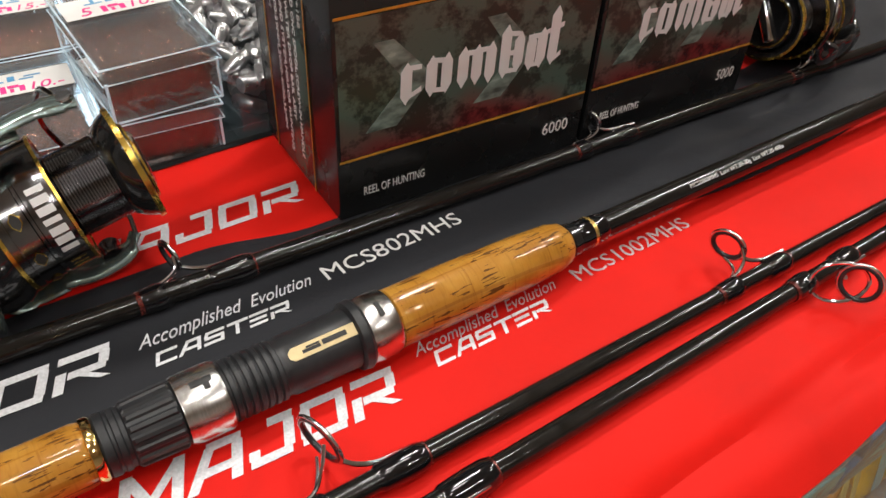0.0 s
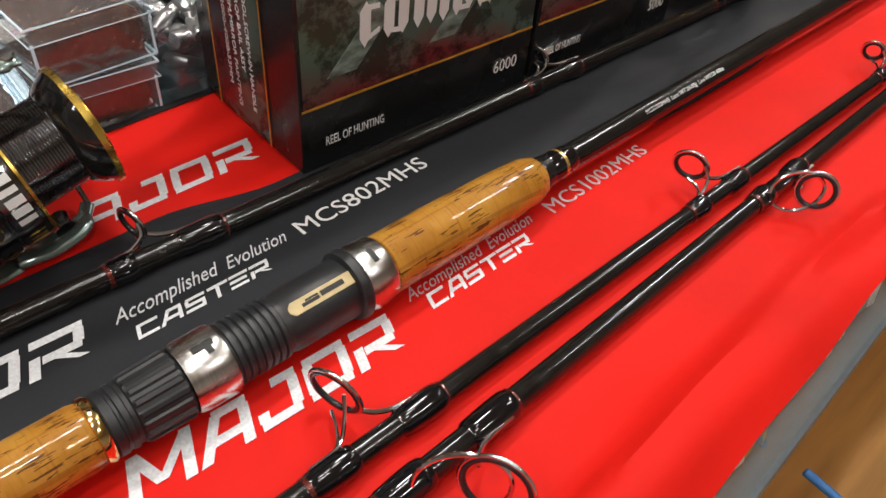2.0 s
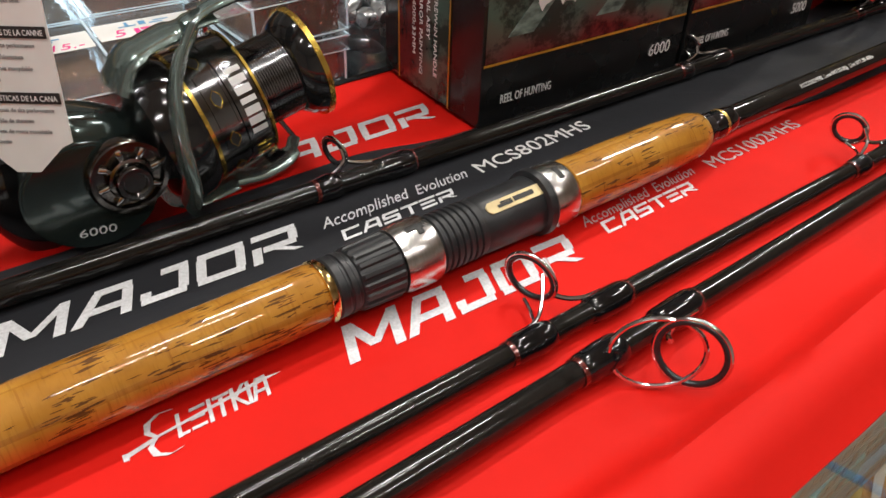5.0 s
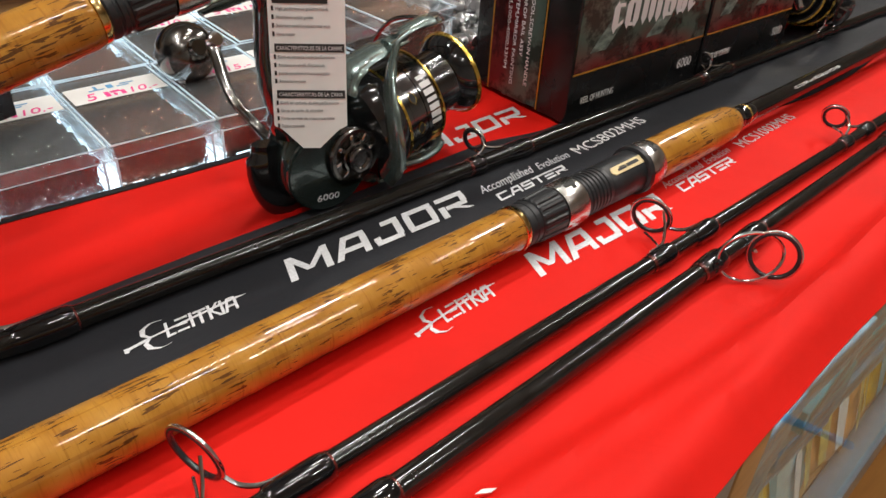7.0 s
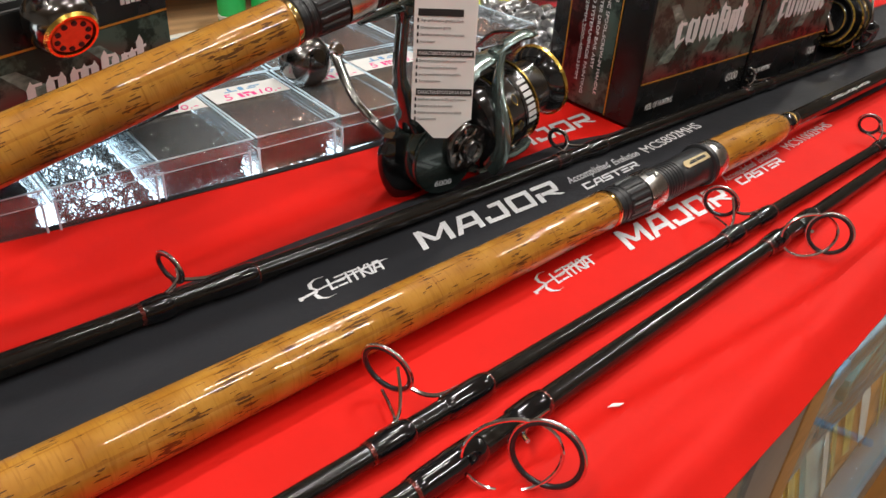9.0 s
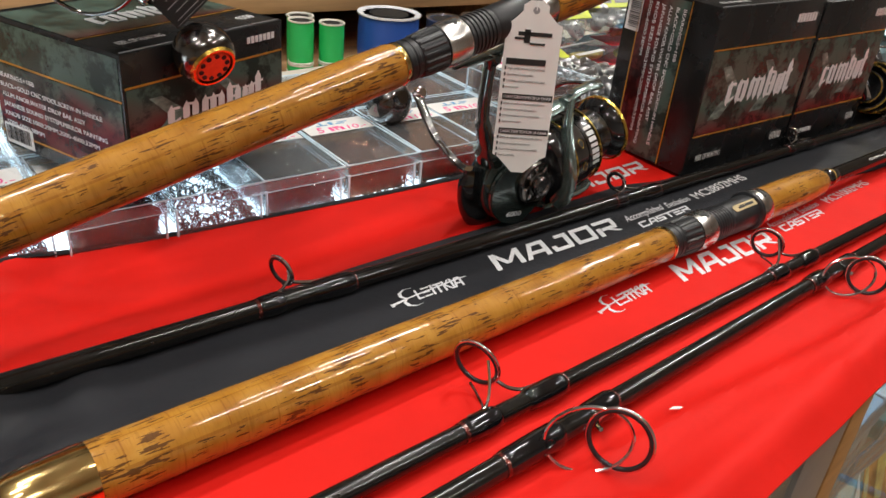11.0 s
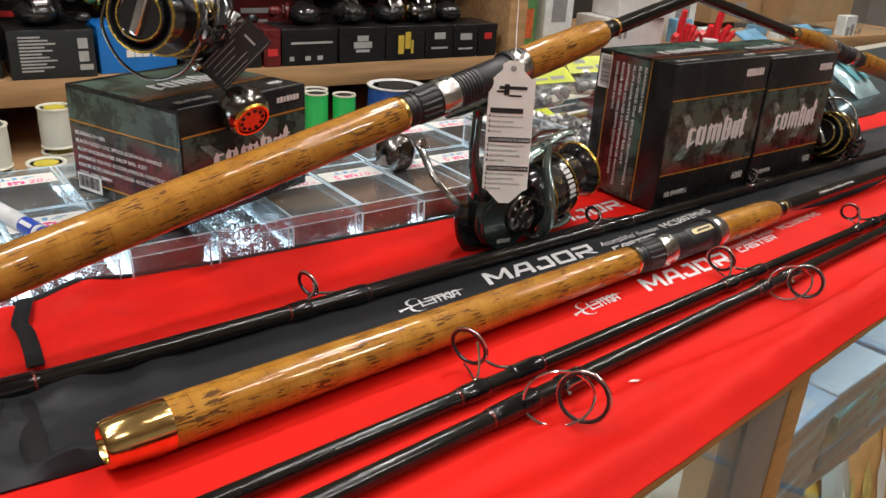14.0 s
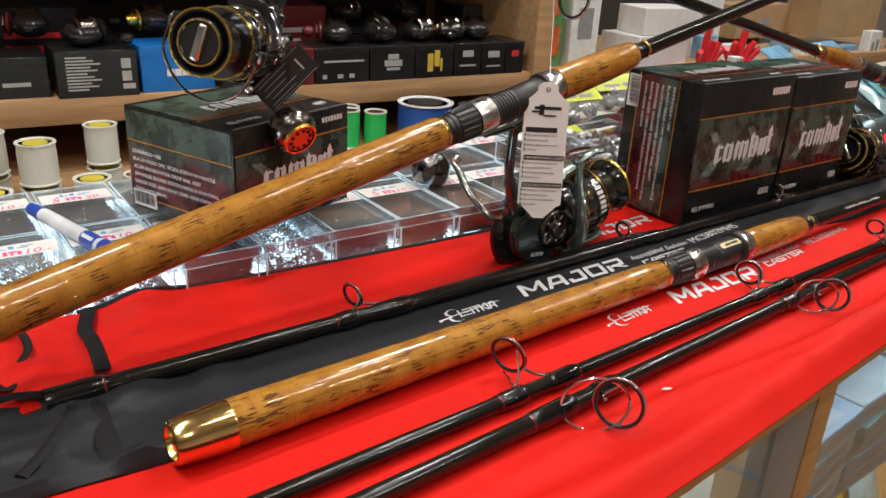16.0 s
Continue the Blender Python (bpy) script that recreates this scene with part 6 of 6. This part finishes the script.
def casting_reel(u, v, w, yaw, accent):
    r = thing("casting_reel", "small dark low-profile casting reel on a carton", "fishing reel", S @ pose(u, v, w, 0, 0, yaw), "casting reels on the shelf")
    b = bmesh.new()
    bmesh.ops.create_uvsphere(b, u_segments=18, v_segments=10, radius=1)
    for v_ in b.verts:
        v_.co = Vector((v_.co.x * 0.030, v_.co.y * 0.033, 0.020 + v_.co.z * 0.020))
    part("frame", b, BLACKGLOSS, r)
    part("side_plate", lathe([(0.024, 0.010), (0.028, 0.0185), (0.032, 0.0175), (0.034, 0.008)], 22, Matrix.Translation((0, 0, 0.021))), accent, r, "side plate")
    part("spool", lathe([(-0.016, 0.019), (-0.014, 0.021), (-0.010, 0.017), (0.010, 0.017), (0.014, 0.021), (0.016, 0.019)], 22, Matrix.Translation((0, -0.008, 0.027))), GUNMETAL, r, "metal spool")
    part("star_drag", lathe([(0.034, 0.006), (0.035, 0.013), (0.038, 0.013), (0.039, 0.004)], 5, Matrix.Translation((0, 0, 0.021))), accent, r, "star drag wheel")
    part("crank", tube([(0.042, -0.042, 0.014), (0.044, -0.02, 0.019), (0.044, 0.02, 0.023), (0.042, 0.042, 0.028)], 0.0025, 8, 0.6), GUNMETAL, r, "steel crank")
    for s in (-1, 1):
        part("crank_knob", lathe([(0.042, 0.003), (0.046, 0.0075), (0.056, 0.0085), (0.062, 0.005)], 14, Matrix.Translation((0, s * 0.042, 0.021 + s * 0.007))), BLACKGLOSS if s < 0 else accent, r, "round knob")
    return r


for i, (u, v, w, yaw) in enumerate(((-0.02, 0.06, 0.0605, 200), (0.065, 0.12, 0.076, 170), (0.13, 0.05, 0.0705, 20), (0.26, 0.14, 0.078, 190), (0.40, 0.05, 0.0625, 30), (0.50, 0.20, 0.077, 200), (0.565, 0.05, 0.0625, 160), (0.655, 0.05, 0.0625, 210), (0.735, 0.05, 0.0625, 15), (0.81, 0.05, 0.0625, 190), (0.87, 0.05, 0.0625, 165), (0.66, 0.22, 0.078, 30), (0.80, 0.22, 0.078, 200), (0.18, 0.20, 0.117, 30), (-0.10, 0.2, 0.077, 120))):
    casting_reel(u, v, w, yaw, (GUNMETAL, CARTON_RED, BLACKGLOSS, BRASSY, GUNMETAL)[i % 5])

LINE_WHITE = simple("white_nylon_line", (0.60, 0.61, 0.56), 0.35, 0, 0.06, 300, 0.3, 900, 0, 1, 0, (1, 1, 40))
LINE_GREEN = simple("green_braid", (0.02, 0.50, 0.12), 0.4, 0, 0.1, 300, 0.3, 900, 0, 1, 0, (1, 1, 40))
LINE_BLUE = simple("blue_line", (0.02, 0.09, 0.42), 0.4, 0, 0.1, 300, 0.3, 900, 0, 1, 0, (1, 1, 40))
LINE_DARK = simple("dark_blue_line", (0.015, 0.03, 0.07), 0.4, 0, 0.2, 300, 0.3, 900, 0, 1, 0, (1, 1, 40))
SPOOL_RIM = simple("cream_plastic_flange", (0.72, 0.71, 0.62), 0.35)
YEL = simple("yellow_sticker", (0.6, 0.5, 0.05), 0.5)
UPR = Matrix.Rotation(radians(-90), 4, "Y")


def line_spool(x, y, z, rad, h, mat, label, top=None):
    r = thing("line_spool", label, "line spool", pose(x, y, z), "spools of fishing line")
    part("flange", lathe([(0, rad * 0.98), (0, rad), (0.002, rad), (0.003, rad * 0.9)], 30, UPR), SPOOL_RIM, r, "plastic flange")
    part("line", lathe([(0.002, rad * 0.6), (0.002, rad * 0.93), (h * 0.3, rad * 0.96), (h * 0.7, rad * 0.96), (h - 0.002, rad * 0.93), (h - 0.002, rad * 0.5)], 30, UPR), mat, r, "wound fishing line")
    part("flange", lathe([(h - 0.003, rad * 0.9), (h - 0.002, rad), (h, rad), (h, rad * 0.85), (h - 0.002, rad * 0.8), (h - 0.002, 0)], 30, UPR), SPOOL_RIM if top is None else top, r, "plastic flange")
    part("sticker", lathe([(h - 0.0015, 0), (h - 0.0015, rad * 0.62), (h - 0.0012, rad * 0.62), (h - 0.0012, rad * 0.2)], 24, UPR), YEL if mat is LINE_WHITE else BLACK_INK, r, "round sticker")
    return r


ZB = -0.120
for x, y, z, rad, h in ((-0.258, 1.10, ZB + 0.04, 0.030, 0.066), (-0.258, 1.10, ZB, 0.030, 0.038), (-0.31, 1.16, ZB + 0.045, 0.030, 0.066), (-0.31, 1.16, ZB, 0.030, 0.044), (-0.166, 1.12, ZB + 0.052, 0.027, 0.064), (-0.166, 1.12, ZB, 0.028, 0.051), (-0.20, 1.06, ZB, 0.029, 0.056), (-0.135, 1.06, ZB, 0.026, 0.052), (-0.325, 1.07, ZB, 0.03, 0.05), (-0.08, 1.09, ZB, 0.028, 0.055)):
    line_spool(x, y, z, rad * 0.88, h * 0.88, LINE_WHITE, "spool of white nylon line with yellow sticker")
for x, y, z, rad, h in ((0.243, 1.10, ZB + 0.028, 0.0205, 0.066), (0.289, 1.085, ZB + 0.028, 0.0205, 0.062), (0.243, 1.10, ZB, 0.0205, 0.027), (0.289, 1.085, ZB, 0.0205, 0.027), (0.265, 1.14, ZB, 0.022, 0.09)):
    line_spool(x, y, z, rad, h, LINE_GREEN, "small spool of bright green braided line")
line_spool(0.395, 1.08, ZB + 0.015, 0.052, 0.083, LINE_BLUE, "large spool of blue line", PENWHITE)
line_spool(0.395, 1.08, ZB, 0.052, 0.014, LINE_DARK, "flat dark spool under a blue one")
for i, (x, y) in enumerate(((0.50, 1.06), (0.57, 1.05), (0.64, 1.04), (0.48, 0.98), (0.71, 1.02), (0.56, 0.96))):
    for j in range(3):
        line_spool(x, y, ZB + j * 0.029, 0.034, 0.028, LINE_DARK, "flat spool of dark blue line in a stack", CLEAR)

# ---- goods to the right of the shelf post ----
WHITE_BOX = simple("white_carton", (0.7, 0.7, 0.7), 0.5, 0, 0.05)
PACK_WHITE = simple("white_pack_card", (0.72, 0.76, 0.76), 0.4, 0, 0.1)
GREEN_PACK = simple("green_pack_card", (0.10, 0.28, 0.10), 0.4, 0, 0.25)
ORANGE = simple("orange_lures", (0.65, 0.15, 0.05), 0.35, 0, 0.3, 90)
BLUE_PACK = simple("light_blue_pack", (0.16, 0.38, 0.58), 0.35, 0, 0.3, 40)
RED_PLASTIC = simple("red_soft_plastic", (0.75, 0.02, 0.03), 0.35, 0, 0.1, 60)


def goods(name, u, v, w, sx, sy, sz, mat, label, rows=(), ink=None, yaw=0, cat="box"):
    r = thing(name, label, cat, S @ pose(u, v, w, 0, 0, yaw), "goods on the back shelf")
    part("body", box(sx, sy, sz, 0.0015, None, 1), mat, r)
    if rows:
        part("print", bars([(a * sx - sx / 2, b_ * sz, c * sx - sx / 2, d_ * sz) for a, b_, c, d_ in rows], 0.0003), ink, r, "printed blocks", 0, Matrix.Translation((0, -sy / 2 - 0.0004, 0)) @ Matrix.Rotation(radians(90), 4, "X"))
    return r


goods("lure_pack", 1.06, 0.06, 0.0, 0.075, 0.03, 0.155, GREEN_PACK, "green carded pack of orange lures", [(0.12, 0.15, 0.88, 0.55), (0.2, 0.7, 0.8, 0.9)], ORANGE, cat="lure pack")
goods("lure_pack", 1.15, 0.05, 0.0, 0.080, 0.03, 0.165, PACK_WHITE, "white carded pack with a dark round badge", [(0.25, 0.35, 0.75, 0.75), (0.2, 0.85, 0.8, 0.92)], GREY_INK, cat="lure pack")
goods("carton", 1.20, 0.0, -0.14, 0.13, 0.10, 0.095, WHITE_BOX, "plain white carton under the wooden shelf", [(0.2, 0.4, 0.4, 0.6)], PALE_INK)
goods("carton", 1.36, 0.06, -0.04, 0.17, 0.12, 0.105, WHITE_BOX, "white carton with handwritten mark", [(0.1, 0.6, 0.16, 0.75), (0.2, 0.6, 0.26, 0.75)], GREY_INK, 4)
goods("carton", 1.38, 0.05, 0.066, 0.15, 0.10, 0.06, WHITE_BOX, "white carton stacked on another", yaw=-6)
goods("carton", 1.33, 0.0, -0.12, 0.20, 0.12, 0.078, CARTON_BLACK, "black carton under white cartons")
goods("lure_pack", 1.62, 0.12, -0.02, 0.10, 0.03, 0.17, PACK_WHITE, "white carded pack with a round window", [(0.25, 0.4, 0.75, 0.75)], GREY_INK, cat="lure pack")
goods("carton", 1.95, 0.25, 0.02, 0.28, 0.12, 0.09, CARDBOARD, "brown cardboard box on the shelf", [(0.4, 0.4, 0.6, 0.6)], GREY_INK, 6)
goods("carton", 2.2, 0.15, 0.03, 0.26, 0.12, 0.13, CARDBOARD, "brown cardboard box on the shelf", yaw=-4)
for i in range(13):
    u = 1.48 + 0.075 * i
    goods("lure_tube", u, 0.03 + 0.02 * (i % 2), -0.10, 0.055, 0.03, 0.115 + 0.02 * ((i * 5) % 3), (CLEAR, BLUE_PACK, PACK_WHITE, CLEAR)[i % 4], "clear blister pack of blue lures", [(0.2, 0.12, 0.44, 0.8), (0.56, 0.2, 0.8, 0.85)], (BLUE_PACK, GREY_INK, LEAD)[i % 3], cat="lure pack")
# two red hand-like glove shapes: a palm with five fingers
for k, u in enumerate((1.40, 1.51)):
    b = bmesh.new()
    bmesh.ops.create_uvsphere(b, u_segments=16, v_segments=10, radius=1)
    for v_ in b.verts:
        v_.co = Vector((v_.co.x * 0.038, v_.co.y * 0.018, v_.co.z * 0.038 + 0.036))
    for j in range(5):
        a = radians(50 - 25 * j)
        L = 0.055 if j != 1 + k else 0.095
        tube(smooth_path([(0.024 * math.sin(-a), 0, 0.05), (0.052 * math.sin(-a), -0.004, 0.06 + 0.5 * L * math.cos(a)), (0.066 * math.sin(-a), -0.012, 0.055 + L * math.cos(a))], 5), [0.0095, 0.0085, 0.0065], 12, bm=b)
    ob = part("red_glove_shape", b, RED_PLASTIC)
    ob.matrix_basis = S @ pose(u + 0.02, -0.08, -0.045, 0, 0, 12 - 20 * k)
    tagged(ob, "red soft plastic glove shape with splayed fingers", "display stand", "red plastic stands")
goods("display_box", 1.47, -0.10, -0.122, 0.26, 0.09, 0.078, WHITE_BOX, "white carton under the red glove shapes")

# a guide of a rod that hangs overhead
over = thing("fishing_rod_section", "black rod section with a large ring guide hanging overhead", "fishing rod", axis((-0.10, 0.43, 0.232), (0.50, 0.47, 0.325)), "fishing rods")
part("blank", lathe([(0.11, 0.006), (1.0, 0.005)], 20), BLANK, over, "glossy black carbon blank")
guide(over, 0.165, 0.006, 0.0175, 0.024, 3, 176)

# ---- packs inside the glass case ----
CASE = [BLUE_PACK, PACK_WHITE, simple("yellow_lure_pack", (0.5, 0.42, 0.12), 0.35, 0, 0.4, 60), simple("teal_pack", (0.12, 0.36, 0.42), 0.3, 0, 0.4, 50), simple("grey_pack", (0.35, 0.37, 0.38), 0.3, 0, 0.3, 60)]
rc = random.Random(21)


def lure_box(x, y, z, yaw, mat, tilt=0.0):
    r = thing("lure_pack", "clear plastic lure pack with coloured card inside the case", "lure pack", pose(x, y, z, tilt, 0, yaw), "lure packs in the case")
    o = part("blister", box(0.105, 0.05, 0.022, 0.004, Matrix.Translation((0, 0, 0.001)), 2), CLEAR, r, "clear plastic blister")
    o.visible_shadow = False
    part("card", box(0.10, 0.046, 0.0012, 0.0003, Matrix.Translation((0, 0, 0.0016)), 1), mat, r, "printed card")
    part("lure", tube(smooth_path([(-0.042, 0, 0.012), (-0.02, 0.002, 0.013), (0.015, -0.002, 0.012), (0.042, 0.003, 0.011)], 5), [0.002, 0.0075, 0.0065, 0.0015], 12, 0.8), rc.choice([LEAD, ORANGE, BLUE_PACK, CASE[2], CASE[3]]), r, "painted lure")
    part("print", bars([(-0.045, -0.021, 0.01, -0.013), (-0.045, 0.014, 0.035, 0.019)]), WHITE_PRINT, r, "pale print", 0, Matrix.Translation((0, 0, 0.0232)))
    return r


for row in range(2):
    for i in range(15):
        x = -0.42 + 0.112 * i + rc.uniform(-0.004, 0.004)
        if -0.12 < x < 0.03 or (row == 0 and x > 0.05):
            continue
        for lev in range(3 + (i * 5 + row * 2) % 4 + row):
            lure_box(x, 0.205 + 0.0472 * x + 0.085 * row + rc.uniform(-0.006, 0.006), -0.2095 + lev * 0.0245, rc.uniform(-9, 9), rc.choice(CASE[:2] + CASE))
for i in range(14):
    x = -0.45 + 0.125 * i
    for lev in range(4):
        lure_box(x, 0.33 + 0.0472 * x, -0.5045 + 0.0245 * lev, rc.uniform(-12, 12), rc.choice(CASE))

SHAD = [simple("pale_blue_carton", (0.10, 0.24, 0.38), 0.35, 0, 0.2, 40), simple("mid_blue_carton", (0.06, 0.17, 0.34), 0.35, 0, 0.2, 40), simple("white_blue_carton", (0.20, 0.31, 0.39), 0.35, 0, 0.15, 40), CASE[3]]


def flat_pack(x, y, z, yaw, mat):
    """A flat lure carton with a printed front edge and a pale window."""
    r = thing("lure_carton", "flat blue lure carton stacked behind the case glass", "box", pose(x, y, z, 0, 0, yaw), "lure cartons in the case")
    part("carton_body", box(0.112, 0.060, 0.0215, 0.0012, None, 1), mat, r)
    F = Matrix.Translation((0, -0.0303, 0)) @ Matrix.Rotation(radians(90), 4, "X")
    part("edge_band", bars([(-0.055, 0.0010, 0.055, 0.0050)], 0.0002), SHAD[2], r, "white edge band", 0, F)
    part("print", bars([(-0.050 + 0.0098 * k, 0.0085, -0.0425 + 0.0098 * k, 0.0165 - 0.002 * (k % 3 == 1)) for k in range(9)], 0.0002), GREY_INK, r, "blurred dark print", 0, F)
    part("window", bars([(-0.046, -0.022, 0.030, 0.018)], 0.0002), SHAD[2], r, "pale window", 0, Matrix.Translation((0, 0, 0.0217)))
    return r


for i in range(11):
    x = 0.150 + 0.118 * i
    for lev in range(5 + (i * 3) % 3):
        flat_pack(x + rc.uniform(-0.005, 0.005), 0.182 + 0.0472 * x + rc.uniform(-0.003, 0.004), -0.2095 + 0.022 * lev, 2.7 + rc.uniform(-4, 4), SHAD[(i + lev * 2 + (lev * i) % 3) % 4])

FILM = [simple("pale_cyan_film", (0.50, 0.72, 0.78), 0.12, 0.35, 0.25, 30, 0.5, 45), simple("yellow_film", (0.70, 0.46, 0.05), 0.2, 0.1, 0.25, 30, 0.4, 45), simple("orange_film", (0.68, 0.36, 0.14), 0.2, 0.1, 0.25, 30, 0.4, 45)]


def lure_bag(x, y, z, lean, yaw, film, card):
    """A puffed bag standing on its lower seam, with a header card and two lures showing."""
    r = thing("lure_bag", "shiny puffed lure bag with a coloured header card, leaning", "lure bag", pose(x, y, z, lean, 0, yaw), "lure bags in the case")
    b = bmesh.new()
    n, k = 14, 18
    seed = rc.uniform(0, 50)
    for s in (-1, 1):
        g = []
        for a in range(n + 1):
            for c in range(k + 1):
                u, v = a / n * 2 - 1, c / k
                puff = (1 - u ** 4) * (1 - (2 * v - 1) ** 6)
                wr = noise.noise(Vector((u * 2.5, v * 6, seed + s))) * 0.004
                g.append(b.verts.new((u * 0.052, s * (0.0006 + 0.011 * puff + wr * puff), v * 0.165)))
        for a in range(n):
            for c in range(k):
                q = (a * (k + 1) + c, (a + 1) * (k + 1) + c, (a + 1) * (k + 1) + c + 1, a * (k + 1) + c + 1)
                b.faces.new([g[i] for i in (q if s < 0 else q[::-1])])
    bmesh.ops.remove_doubles(b, verts=b.verts, dist=0.0001)
    part("bag", b, film, r, "creased shiny film", 60)
    part("header", box(0.104, 0.003, 0.036, 0.0006, Matrix.Translation((0, 0, 0.163)), 1), card, r, "coloured header card")
    for dx in (-0.02, 0.02):
        part("print", prism([(dx - 0.013, 0.03), (dx + 0.004, 0.03), (dx + 0.013, 0.09), (dx + 0.006, 0.13), (dx - 0.009, 0.10)], 0.0006, Matrix.Translation((0, -0.0150, 0)) @ pose(0, 0, 0, 90, 0, 0)), rc.choice([CASE[1], CASE[2], BLUE_PACK, CASE[3]]), r, "printed lure shape")
    return r


for i in range(5):
    x = -0.115 - 0.085 * i
    q = lure_bag(x, 0.172 + 0.0472 * x, -0.2085, -46 + rc.uniform(-4, 4), 2.7 + rc.uniform(-14, 14), FILM[0], rc.choice([CASE[0], CASE[1]]))
for i in range(17):
    x = 0.15 + 0.088 * i if i < 12 else -0.13 - 0.092 * (i - 12)
    lure_bag(x, 0.176 + 0.0472 * x, -0.5045, -14 + rc.uniform(-4, 4), 2.7 + rc.uniform(-12, 12), FILM[(i * 2 + i // 3) % 3], rc.choice([CASE[0], CASE[2], CASE[1]]))

POLE = simple("blue_plastic_pole", (0.05, 0.2, 0.5), 0.35)
pole = thing("plastic_pole", "thin blue plastic pole leaning on the counter base", "pole", axis((0.745, 0.150, -0.575), (0.765, -0.35, -0.66)))
part("pole_tube", lathe([(0, 0.004), (0.002, 0.006), (0.60, 0.006), (0.602, 0.004)], 14), POLE, pole, "blue tube")
# ---- goods beyond the cartons ----
GREEN_GLASS = simple("green_plastic", (0.02, 0.16, 0.05), 0.2, 0, 0.1, 40)
bottle = thing("bottle", "small green plastic bottle behind the reel boxes", "bottle", pose(0.70, 0.66, -0.003))
part("bottle_body", lathe([(0, 0.018), (0.002, 0.021), (0.07, 0.021), (0.085, 0.012), (0.095, 0.010)], 24, UPR), GREEN_GLASS, bottle, "green bottle body")
part("cap", lathe([(0.095, 0.0115), (0.096, 0.012), (0.110, 0.012), (0.111, 0.0)], 24, UPR), WHITE_BOX, bottle, "white cap")
for i in range(12):
    lx, ly = 0.42 + 0.085 * (i % 6), 0.60 + 0.085 * (i // 6)
    for lev in range(1 + (i * 5) % 3):
        q = lure_box(lx, ly, -0.0028 + 0.024 * lev, rc.uniform(-20, 20), rc.choice(CASE + [RED_PLASTIC]))
        q["label"], q["group"] = "clear plastic lure pack with coloured card on the counter", "lure packs on the counter"
for i in range(3):
    x = 0.90 + 0.105 * i
    q = lure_bag(x, 0.560 + 0.03 * (i % 2), -0.0028, -62 + rc.uniform(-6, 6), rc.uniform(-25, 25), FILM[0], rc.choice([CASE[0], CASE[1]]))
    q["label"], q["group"] = "shiny puffed lure bag with a header card on the counter", "lure bags on the counter"
